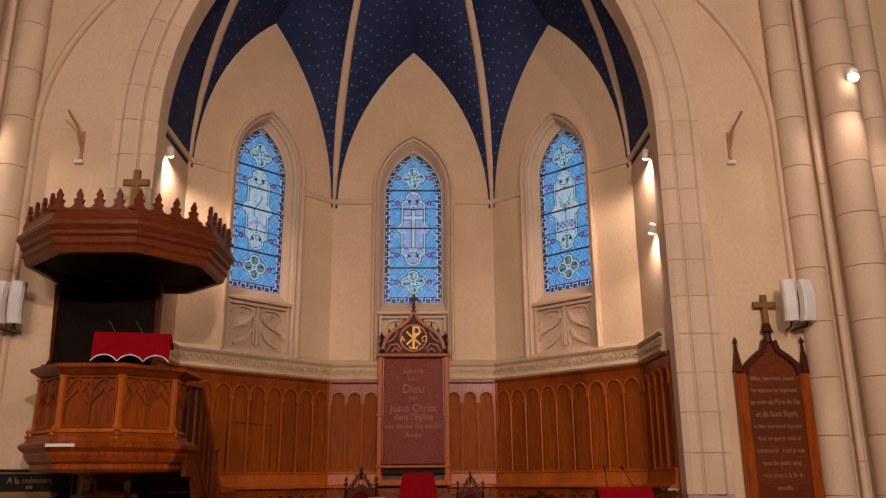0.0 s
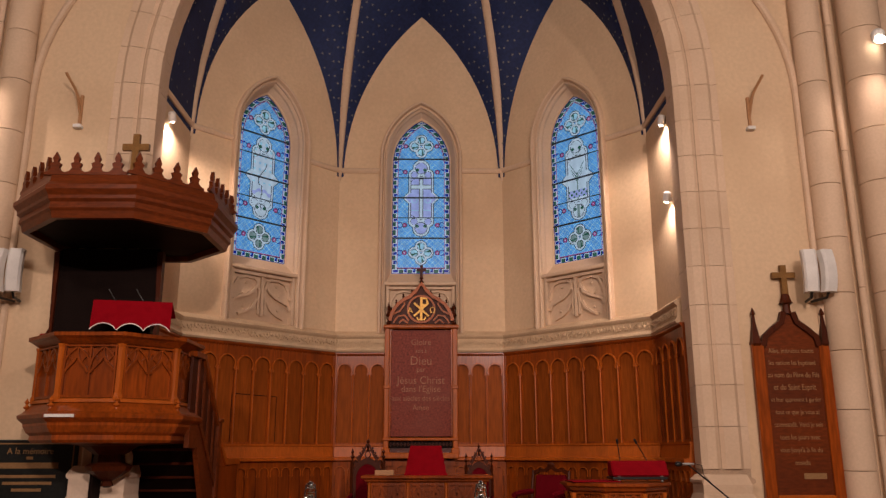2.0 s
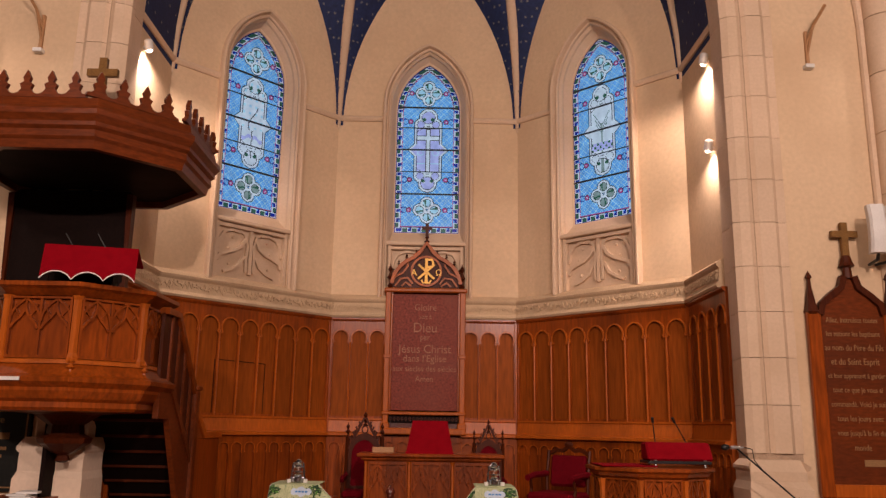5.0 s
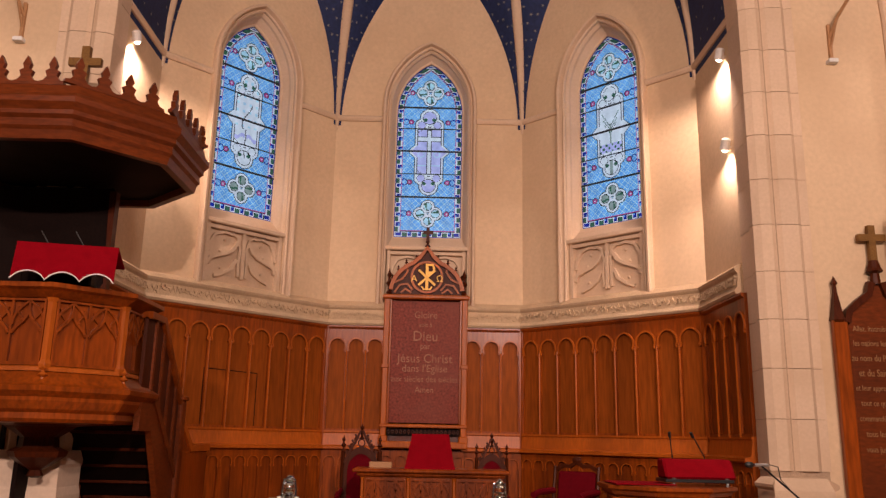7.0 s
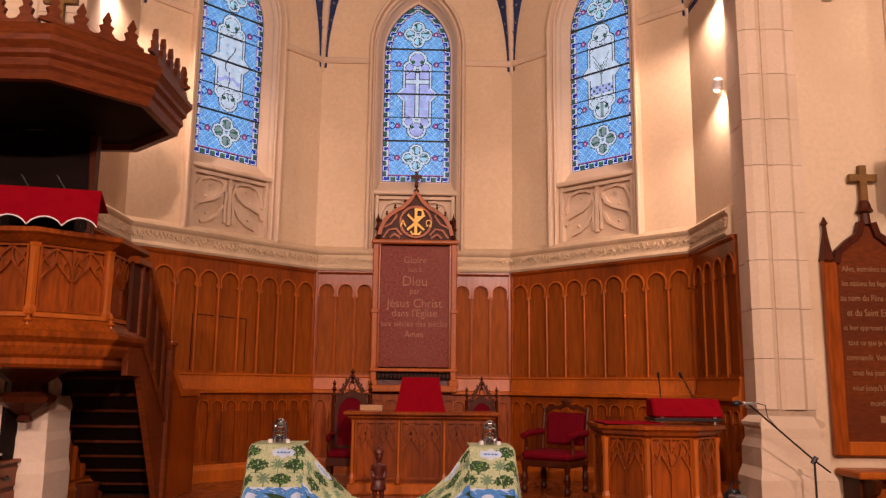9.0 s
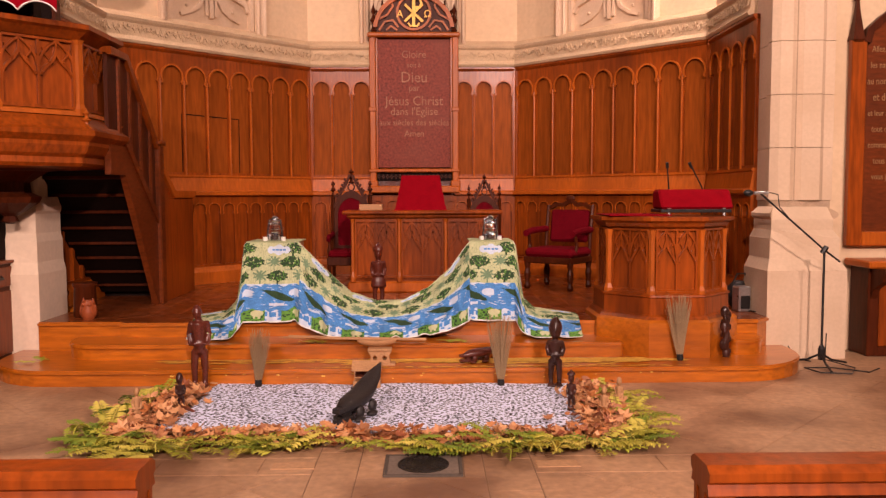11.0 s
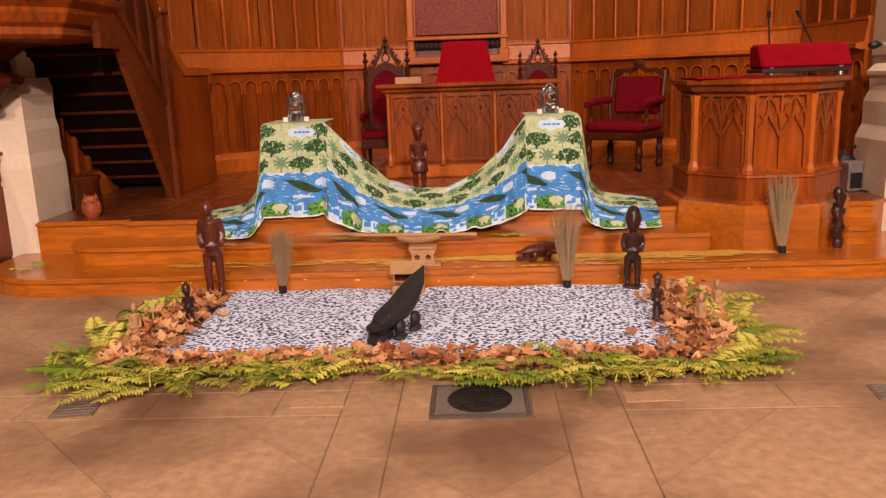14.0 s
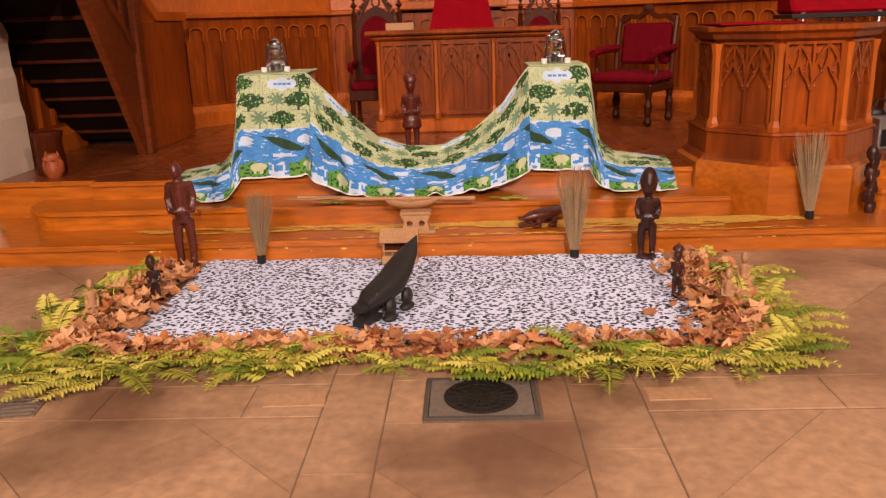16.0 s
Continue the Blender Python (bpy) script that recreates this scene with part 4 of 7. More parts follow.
part("body", box(-0.28, 0.26, -0.6, 0.6, 0.06, 0.95, 0.008), OAKD, cb)
part("top", box(-0.30, 0.29, -0.62, 0.62, 0.95, 0.98, 0.008), OAK, cb)
part("base", box(-0.29, 0.28, -0.61, 0.61, 0, 0.07, 0.01), OAKD, cb)
for y in (-0.3, 0.3):
    part("door", box(0.26, 0.272, y - 0.26, y + 0.26, 0.12, 0.70, 0.005), OAK, cb)
    drawer = part("drawer", box(0.26, 0.272, y - 0.26, y + 0.26, 0.74, 0.92, 0.005), OAK, cb)
    part("drawer_pull", tube([(0.275, y - 0.05, 0.84), (0.30, y - 0.04, 0.82), (0.30, y + 0.04, 0.82), (0.275, y + 0.05, 0.84)], 0.012, 6), BLACK, drawer)
for k, (dx, rz) in enumerate(((0.05, 6), (0.02, -4), (0.08, 10))):
    bk = thing("booklet", (-3.90 + dx, 10.05 + 0.02 * k, 0.98 + 0.022 * k), "white printed booklet in a stack on the cupboard", "booklet", "booklets on the cupboard", rz)
    part("pages", box(-0.1, 0.1, -0.14, 0.14, 0, 0.02, 0.003), WHITE, bk)

# ---- loudspeakers, brackets, spots ----
for s in (-1, 1):
    for dx in (0, 0.24):
        sp = thing("loudspeaker", (s * (5.05 + dx), 10.29, 3.68), "white curved column loudspeaker on the wall beside the shafts", "loudspeaker", "wall loudspeakers", rz=(12 if dx else -12) * s)
        bm = bmesh.new()
        rows = []
        for k in range(9):
            z = 0.55 * k / 8
            y = -0.05 + 0.05 * ((k - 4) / 4) ** 2
            rows.append([bm.verts.new(p) for p in ((-0.088, y + 0.1, z), (-0.088, y + 0.01, z), (-0.062, y - 0.02, z), (0.062, y - 0.02, z), (0.088, y + 0.01, z), (0.088, y + 0.1, z))])
        for a, b in zip(rows, rows[1:]):
            for k in range(6):
                bm.faces.new((a[k], a[(k + 1) % 6], b[(k + 1) % 6], b[k]))
        bm.faces.new(rows[0][::-1])
        bm.faces.new(rows[-1])
        case = part("cabinet", bm, WHITE, sp)
        part("badge", box(-0.03, 0.03, -0.028, -0.012, 0.08, 0.09), BLACK, case)
        part("mount", tube([(0, 0.04, 0.02), (0, 0.10, -0.06), (0, 0.40, -0.06)], 0.018, 6), BLACK, sp)
    br = thing("wall_bracket", (s * 4.64, YW, 6.03), "small bare wooden wall bracket with a slanting arm", "bracket", "wall brackets")
    part("upright", box(-0.02, 0.02, -0.04, 0, 0.05, 0.5, 0.004), PALE, br)
    part("foot", box(-0.06, 0.05, -0.09, 0, 0.0, 0.05, 0.006), WHITE, br)
    part("arm", tube([(0, -0.03, 0.33), (s * 0.04, -0.16, 0.52), (s * 0.10, -0.36, 0.68)], 0.02, 6), PALE, br)
    part("brace", tube([(0, -0.03, 0.18), (s * 0.03, -0.14, 0.46)], 0.012, 6), PALE, br)
for x, z, s in ((3.80, 6.50, 1), (3.80, 5.30, 1), (-3.80, 6.53, -1)):
    sp = thing("apse_spotlight", (x, 11.45, z), "small white spotlight on the apse wall, switched on", "spotlight", "apse spotlights")
    part("arm", tube([(s * 0.04, 0, -0.03), (-s * 0.1, 0, -0.02)], 0.014, 6), WHITE, sp)
    bm = lathe([(0.03, -0.07), (0.055, -0.05), (0.06, 0.07), (0.05, 0.08)], 12)
    bm.transform(pose(-s * 0.16, 0.0, 0.02, -150, 0, 0))
    part("head", bm, WHITE, sp)
    part("lens", ball((-s * 0.16, 0.03, -0.045), (0.042, 0.042, 0.03), None, 10, 6), LIT, sp, "glowing lamp lens")

# ---- pulpit ----
pulpit = thing("pulpit", (-3.56, 10.12, 0.05), "octagonal carved oak pulpit with blind tracery on a moulded foot", "pulpit")
pulpit.scale = (1.06, 1.06, 1)
T8 = math.pi / 8


def octo(rows, name, mat, parent, at=(0, 0, 0)):
    return part(name, lathe(rows, 8, at, turn=T8), mat, parent)


octo([(0.56, 1.76), (0.80, 1.77), (0.83, 1.80), (0.82, 1.85), (0.86, 1.88), (0.90, 1.95), (0.90, 1.98), (0.96, 2.03), (0.97, 2.07), (0.92, 2.10), (0.84, 2.20)], "base_moulding", OAK, pulpit)
octo([(0.80, 2.20), (0.80, 2.86)], "body", OAK, pulpit)
octo([(0.86, 2.20), (0.85, 2.235), (0.82, 2.25)], "plinth_band", OAKL, pulpit)
octo([(0.82, 2.84), (0.86, 2.87), (0.90, 2.90), (0.94, 2.92), (0.94, 2.96), (0.84, 2.97)], "rim", OAK, pulpit)
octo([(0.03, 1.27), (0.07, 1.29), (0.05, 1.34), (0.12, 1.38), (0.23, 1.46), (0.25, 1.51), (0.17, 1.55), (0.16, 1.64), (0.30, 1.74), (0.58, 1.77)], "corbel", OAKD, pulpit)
side = 2 * 0.80 * math.sin(math.pi / 8)
apo = 0.80 * math.cos(math.pi / 8)
mesh = lancets(side - 0.06, 0.58, 2, -0.035, 0.0, bar=0.02)
for k in range(8):
    a = -90 + 45 * k
    m = pose(0, 0, 0, 0, 0, a + 90) @ pose(0, -apo, 2.25)
    if k in (4, 5):
        continue
    put("tracery_panel", mesh, pulpit, m)
    ca = radians(a + 22.5)
    bm = lathe([(0.05, 2.2), (0.055, 2.26), (0.04, 2.30), (0.04, 2.80), (0.055, 2.84)], 6, (0.81 * math.cos(ca), 0.81 * math.sin(ca), 0))
    part("corner_shaft", bm, OAKL, pulpit)
    bm = finial(0.04, 0.18)
    bm.transform(Matrix.Translation((0.88 * math.cos(ca), 0.88 * math.sin(ca), 2.09)))
    part("foot_pinnacle", bm, OAKL, pulpit)
cl = thing("pulpit_cloth", (-3.56, 10.12, 3.02), "red pulpit cloth with a scalloped pale fringe", "cloth")
bm = bmesh.new()
front = []
for k in range(25):
    u = -0.42 + 0.84 * k / 24
    drop = -0.215 + 0.08 * abs(math.sin((u + 0.42) / 0.84 * math.pi * 3.0)) ** 0.7
    front.append((u, drop))
tilt = pose(0.44, -0.88, 0.205, -14, 0, 12)
plate([[(-0.42, 0.14)] + front + [(0.42, 0.14)]], -0.012, 0.0, bm, tilt)
box(-0.42, 0.42, 0.0, 0.42, 0.12, 0.14, 0.004, bm, tilt)
cover = part("cover", bm, RED, cl)
bm = bmesh.new()
ribbon(front, 0.009, -0.018, -0.006, bm)
bm.transform(tilt)
part("fringe", bm, WHITE, cover, "pale scalloped fringe")
# near-black block in the gap under the cloth
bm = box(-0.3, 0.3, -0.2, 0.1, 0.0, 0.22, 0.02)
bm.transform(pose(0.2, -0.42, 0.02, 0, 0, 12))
part("desk", bm, NEAR_BLACK, cl)
bm = box(-0.75, -0.45, -0.5, -0.1, 0.0, 0.03, 0.01)
part("folded_cloth", bm, RED, cl)
for dx in (-0.12, 0.2):
    part("microphone", tube([(dx + 0.2, -0.45, 0.2), (dx + 0.24, -0.47, 0.35), (dx + 0.12, -0.5, 0.55)], 0.006, 5), BLACK, cl)
part("paper_strip", box(-0.15, 0.15, -0.012, 0, 2.035, 2.068), WHITE, pulpit, "white paper strip").matrix_basis = pose(-0.20, -0.893, 0)
part("back_board", box(-1.05, 0.21, 0.44, 0.53, 2.4, 4.25, 0.01), NEAR_BLACK, pulpit, "near-black back board of the pulpit")
for s in (-1.05, 0.21):
    part("board_edge", plate([[(s - 0.03, 2.95), (s - 0.06, 3.05), (s + 0.02, 3.2), (s - 0.02, 4.2), (s + 0.05, 4.2), (s + 0.05, 2.95)]], 0.40, 0.50), OAKD, pulpit)
# sounding board
canopy = thing("pulpit_canopy", (-3.59, 10.15, 0.10), "octagonal dark oak sounding board with a crest of carved finials", "canopy")
octo([(0.4, 4.26), (1.10, 4.26), (1.12, 4.17), (1.20, 4.17), (1.22, 4.25), (1.25, 4.28), (1.24, 4.35), (1.28, 4.38), (1.28, 4.42), (1.33, 4.48), (1.33, 4.53), (1.28, 4.58), (1.26, 4.66), (1.2, 4.68), (0.3, 4.7)], "cornice", CANOPY, canopy)
# underside in near-black: the canopy's own shade is put into its colour
octo([(1.10, 4.24), (0.2, 4.22)], "soffit", NEAR_BLACK, canopy)
out = [(1.25 * x, 1.2 * z) for x, z in [(-0.10, 0), (-0.095, 0.025), (-0.06, 0.035), (-0.035, 0.07), (-0.05, 0.11), (-0.018, 0.13), (-0.03, 0.165), (0, 0.23), (0.03, 0.165), (0.018, 0.13), (0.05, 0.11), (0.035, 0.07), (0.06, 0.035), (0.095, 0.025), (0.10, 0)]]
crest = finish(plate([out], -0.022, 0.022), CANOPY, "crest_finial")
sideC = 2 * 1.22 * math.sin(math.pi / 8)
apoC = 1.22 * math.cos(math.pi / 8)
for k in range(8):
    for j in range(4):
        m = pose(0, 0, 0, 0, 0, 45 * k) @ pose(-sideC / 2 + sideC * j / 4, -apoC, 4.67)
        put("crest_finial", crest, canopy, m)
bm = cross_bm(0.52, 0.34, 0.085, 0.06, 5.10)
bm.transform(Matrix.Translation((-0.02, 0.0, 0)))
part("cross", bm, BRASS, canopy, "gilt wooden cross")
part("cross_stem", lathe([(0.12, 4.70), (0.05, 4.74), (0.035, 5.12)], 8, (-0.02, 0.0, 0)), OAKD, canopy)
# stair: dark oak, its tones deepened further by the shade it stands in
stair = thing("pulpit_stair", (-3.06, 10.55, PLAT), "dark oak pulpit stair, deepened for its shade, with a panelled sloping balustrade", "stair")
y1s = 0.88
for k in range(-4, 6):
    y, z = 0.76 - 0.19 * k, 0.85 + 0.17 * k
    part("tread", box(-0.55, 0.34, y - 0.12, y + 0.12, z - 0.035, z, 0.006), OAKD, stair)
for x in (0.36, -0.62):
    side_m = Matrix(((0, 1, 0, x), (1, 0, 0, 0), (0, 0, 1, 0), (0, 0, 0, 1)))
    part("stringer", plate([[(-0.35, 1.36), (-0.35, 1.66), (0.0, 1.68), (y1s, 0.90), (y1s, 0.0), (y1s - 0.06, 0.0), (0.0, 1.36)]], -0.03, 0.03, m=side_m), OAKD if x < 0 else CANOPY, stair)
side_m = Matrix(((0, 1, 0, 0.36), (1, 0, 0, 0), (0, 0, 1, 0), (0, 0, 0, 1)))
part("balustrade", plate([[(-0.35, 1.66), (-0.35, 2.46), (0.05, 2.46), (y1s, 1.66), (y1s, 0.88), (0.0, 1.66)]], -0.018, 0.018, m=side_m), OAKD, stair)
for k in range(4):
    y = -0.12 + k * 0.27
    zb, zt = 1.66 - max(0, y) * 0.89, 2.46 - max(0, y - 0.05) * 0.96
    bm = strip((y, zb), (y, zt), 0.05, -0.04, 0.04, bmesh.new())
    bm.transform(side_m)
    part("baluster", bm, CANOPY, stair)
bm = ribbon([(-0.35, 2.48), (0.05, 2.48), (y1s, 1.68)], 0.07, -0.06, 0.06, bmesh.new())
bm.transform(side_m)
part("handrail", bm, OAK, stair)
bm = ribbon([(-0.35, 1.68), (0.0, 1.68), (y1s, 0.90)], 0.07, -0.05, 0.05, bmesh.new())
bm.transform(side_m)
part("string_moulding", bm, CANOPY, stair)
part("newel", box(0.29, 0.43, y1s - 0.02, y1s + 0.12, 0, 1.70, 0.012), CANOPY, stair)
part("newel_cap", box(0.27, 0.45, y1s - 0.04, y1s + 0.14, 1.70, 1.75, 0.012), OAK, stair)
part("stair_panel", box(0.33, 0.40, y1s + 0.12, y1s + 1.25, 0, 1.14, 0.01), OAK, stair)
part("panel_cap", plate([[(y1s + 0.12, 1.42), (y1s + 0.12, 1.50), (y1s + 0.55, 1.22), (y1s + 1.3, 1.22), (y1s + 1.3, 1.14), (y1s + 0.5, 1.14)]], -0.06, 0.06, m=side_m), OAKL, stair)
part("panel_fill", plate([[(y1s + 0.12, 1.14), (y1s + 0.12, 1.42), (y1s + 0.5, 1.14)]], -0.03, 0.03, m=side_m), OAK, stair)
# added near-black sheets that stand for the deep shade in and under the stair
part("boarding", box(-0.70, -0.66, -0.45, 1.7, 0, 2.1), NEAR_BLACK, stair, "near-black sheet added behind the stair for its shade")
part("boarding", box(-0.66, 0.32, 1.62, 1.66, 0, 1.1), NEAR_BLACK, stair, "near-black sheet added at the stair foot for its shade")
part("riser_board", plate([[(-0.20, 1.60), (-0.15, 1.60), (1.52, 0.12), (1.52, 0.06)]], -0.62, 0.33, m=Matrix(((0, 1, 0, 0), (1, 0, 0, 0), (0, 0, 1, 0), (0, 0, 0, 1)))), NEAR_BLACK, stair, "near-black sheet added under the treads for their shade")

# ---- communion table ----
tab = thing("communion_table", (0.15, 12.58, PLAT), "oak communion table with blind gothic tracery on its front", "table")
part("tabletop", box(-0.98, 0.98, -0.36, 0.36, 0.955, 1.0, 0.014), OAK, tab)
part("cornice", box(-0.93, 0.93, -0.32, 0.32, 0.91, 0.955, 0.02), OAK, tab)
part("body", box(-0.87, 0.87, -0.27, 0.27, 0.14, 0.91), OAK, tab)
part("base", box(-0.92, 0.92, -0.31, 0.31, 0, 0.14, 0.02), OAKL, tab)
mesh = lancets(0.52, 0.70, 2, -0.035, 0.0, bar=0.022)
for k in (-1, 0, 1):
    put("tracery_panel", mesh, tab, pose(0.57 * k, -0.27, 0.18))
for k in (-1.5, -0.5, 0.5, 1.5):
    part("buttress", lathe([(0.035, 0.14), (0.035, 0.2), (0.022, 0.26), (0.022, 0.86), (0.035, 0.9)], 6, (0.57 * k, -0.30, 0)), OAKL, tab)
tab.scale = (0.965, 0.95, 0.98)
cu = thing("reading_cushion", (0.13, 12.58, PLAT + 0.98), "red cloth covered bookrest standing on the communion table", "bookrest")
bm = plate([[(-0.33, 0.0), (-0.31, 0.06), (-0.24, 0.44), (0.24, 0.44), (0.31, 0.06), (0.33, 0.0)]], -0.22, 0.16)
for v in bm.verts:
    v.co.y += v.co.z * 0.35 if v.co.y < 0 else 0
part("cover", bm, RED, cu)
cu.scale = (0.95, 0.95, 0.95)
bb = thing("wooden_box", (-0.48, 12.62, PLAT + 0.98), "small plain wooden box on the communion table", "box")
part("case", box(-0.14, 0.14, -0.06, 0.06, 0, 0.07, 0.005), PALE, bb)


# ---- chairs ----
def gothic_chair():
    ch = thing("gothic_armchair", (0, 0, 0), "carved dark oak gothic armchair with red velvet seat and back", "armchair", "armchairs behind the table")
    part("seat", box(-0.30, 0.30, -0.28, 0.26, 0.40, 0.50, 0.03), VELVET, ch)
    part("seat_rail", box(-0.32, 0.32, -0.29, 0.28, 0.30, 0.41, 0.01), OAKD, ch)
    for x in (-0.29, 0.29):
        for y, h in ((-0.25, 0.30), (0.26, 1.22)):
            part("leg", lathe([(0.03, 0), (0.045, 0.03), (0.025, 0.08), (0.03, 0.25), (0.04, 0.3), (0.035, h)], 8, (x, y, 0)), OAKD, ch)
        part("arm_post", lathe([(0.025, 0.40), (0.035, 0.5), (0.02, 0.58), (0.03, 0.66)], 8, (x, -0.22, 0)), OAKD, ch)
        part("armrest", tube([(x, -0.32, 0.64), (x, -0.27, 0.68), (x * 1.02, -0.1, 0.66), (x, 0.24, 0.70)], 0.035, 8), VELVET, ch, "red velvet padded armrest")
        bm = finial(0.045, 0.24)
        bm.transform(Matrix.Translation((x, 0.26, 1.20)))
        part("pinnacle", bm, OAKD, ch)
    part("backrest", plate([[(-0.21, 0.52)] + arch(0.21, 0.96, 0.24, 8) + [(0.21, 0.52)]], 0.2, 0.28), VELVET, ch)
    o = [(-0.265, 0.5)] + arch(0.265, 0.98, 0.31, 8) + [(0.265, 0.5)]
    part("back_frame", plate([o, [(-0.21, 0.54)] + arch(0.21, 0.96, 0.23, 8) + [(0.21, 0.54)]], 0.19, 0.30), OAKD, ch)
    bm = bmesh.new()
    for s in (-1, 1):
        ribbon([(s * 0.27, 1.06), (s * 0.18, 1.22), (s * 0.09, 1.36), (s * 0.02, 1.50)], 0.03, 0.18, 0.25, bm)
        for q in range(4):
            strip((s * (0.205 - 0.05 * q), 1.16 + 0.075 * q), (s * (0.255 - 0.05 * q), 1.225 + 0.075 * q), 0.03, 0.19, 0.24, bm)
    ribbon([(0.05 * math.cos(math.pi * j / 8), 1.335 + 0.05 * math.sin(math.pi * j / 8)) for j in range(17)], 0.018, 0.19, 0.24, bm)
    for s in (-1, 1):
        for q in range(3):
            box(s * (0.22 - 0.06 * q) - 0.02, s * (0.22 - 0.06 * q) + 0.02, 0.2, 0.26, 1.2 + 0.08 * q, 1.25 + 0.08 * q, 0.01, bm)
    part("crest", bm, OAKD, ch)
    bm = finial(0.055, 0.22)
    bm.transform(Matrix.Translation((0, 0.24, 1.38)))
    part("finial", bm, OAKD, ch)
    return ch


ga = gothic_chair()
ga.matrix_basis = pose(-0.78, 13.05, PLAT) @ Matrix.Diagonal((0.83, 0.95, 0.95, 1))
copy_thing(ga, pose(0.95, 13.05, PLAT) @ Matrix.Diagonal((0.83, 0.95, 0.95, 1)))
uc = thing("upholstered_chair", (1.84, 12.72, PLAT), "carved dark wood armchair upholstered in worn red velvet", "armchair", rz=-36)
uc.scale = (0.97, 0.97, 0.98)
part("seat", box(-0.34, 0.34, -0.32, 0.28, 0.40, 0.52, 0.045), VELVET, uc)
part("seat_frame", box(-0.34, 0.34, -0.32, 0.28, 0.33, 0.41, 0.012), OAKD, uc)
for x in (-0.30, 0.30):
    for y in (-0.28, 0.25):
        part("leg", lathe([(0.028, 0), (0.045, 0.04), (0.03, 0.09), (0.045, 0.2), (0.03, 0.26), (0.045, 0.34)], 8, (x, y, 0)), OAKD, uc)
    part("back_post", tube([(x * 1.03, 0.25, 0.4), (x * 1.05, 0.27, 0.7), (x * 1.05, 0.34, 1.05)], 0.028, 8), OAKD, uc)
    part("arm_support", tube([(x * 1.05, -0.18, 0.42), (x * 1.1, -0.16, 0.56), (x * 1.08, -0.2, 0.68)], 0.022, 8), OAKD, uc)
    part("armrest", tube([(x * 1.08, -0.28, 0.70), (x * 1.1, -0.1, 0.73), (x * 1.06, 0.28, 0.74)], 0.042, 8), VELVET, uc)
bm = box(-0.27, 0.27, 0.0, 0.09, 0, 0.42, 0.03)
bm.transform(pose(0, 0.24, 0.58, -9, 0, 0))
part("backrest", bm, VELVET, uc)
bm = bmesh.new()
ribbon([(-0.31, 1.0), (-0.2, 1.06), (-0.1, 1.05), (0, 1.11), (0.1, 1.05), (0.2, 1.06), (0.31, 1.0)], 0.05, 0.31, 0.36, bm)
ball((0, 0.33, 1.13), (0.07, 0.03, 0.05), bm, 8, 6)
part("crest", bm, OAKD, uc)

# ---- lectern ----
lec = thing("lectern", (2.41, 10.33, STEP1), "octagonal oak lectern with blind gothic tracery on a plinth", "lectern")
lec.scale = (1, 1, 1.033)
octo([(0.70, 0.0), (0.70, 0.30), (0.67, 0.32)], "plinth", STEP, lec)
octo([(0.67, 0.32), (0.65, 0.345), (0.625, 0.36), (0.62, 0.50), (0.635, 0.51), (0.63, 0.525), (0.59, 0.54), (0.56, 0.57)], "base_moulding", OAK, lec)
octo([(0.55, 0.5), (0.55, 1.12)], "body", OAK, lec)
octo([(0.56, 1.09), (0.60, 1.11), (0.62, 1.14), (0.66, 1.16), (0.66, 1.19), (0.5, 1.195)], "top", OAK, lec)
side = 2 * 0.55 * math.sin(math.pi / 8)
mesh = lancets(side - 0.05, 0.56, 2, -0.03, 0.0, bar=0.018)
for k in range(8):
    a = 45 * k
    put("tracery_panel", mesh, lec, pose(0, 0, 0, 0, 0, a) @ pose(0, -0.55 * math.cos(math.pi / 8), 0.53))
    ca = radians(a - 67.5)
    part("corner_shaft", lathe([(0.045, 0.42), (0.045, 0.56), (0.03, 0.6), (0.03, 1.0), (0.045, 1.08)], 6, (0.57 * math.cos(ca), 0.57 * math.sin(ca), 0)), OAKL, lec)
rs = thing("book_stand", (2.66, 10.15, STEP1 + 1.235), "black bookstand with a red cloth cover on the lectern", "bookstand")
bm = box(-0.33, 0.33, -0.14, 0.16, 0.06, 0.24, 0.02)
for v in bm.verts:
    if v.co.z > 0.15 and v.co.y < 0:
        v.co.y += 0.1
part("cover", bm, RED, rs)
part("frame", box(-0.34, 0.30, -0.16, 0.18, 0.03, 0.06, 0.004), BLACK, rs)
for x in (-0.26, 0.24):
    part("foot", lathe([(0.014, 0), (0.012, 0.05), (0.018, 0.07)], 8, (x, -0.14, 0)), STEEL, rs)
rc = thing("lectern_cloth", (2.07, 10.22, STEP1 + 1.237), "red cloth lying flat on the lectern top", "cloth")
part("cloth", box(-0.22, 0.34, -0.26, 0.3, 0, 0.012, 0.003), RED, rc)
for dx in (-0.16, 0.16):
    gm = thing("gooseneck_microphone", (2.66 + dx, 10.37, STEP1 + 1.235), "thin black gooseneck microphone on the lectern", "microphone", "lectern microphones")
    part("neck", tube([(0, 0, 0), (0.0, 0.0, 0.25), (-0.03 if dx < 0 else -0.12, -0.05, 0.45)], 0.006, 6), BLACK, gm)
    part("head", tube([(-0.03 if dx < 0 else -0.12, -0.05, 0.44), (-0.04 if dx < 0 else -0.15, -0.07, 0.49)], 0.014, 6), BLACK, gm)


# ---- the printed cloth over two pedestals ----
def print_mat(name, c, am=0.12):
    return material(name, c, 0.85, grain=25, amount=am, bump=0.12)


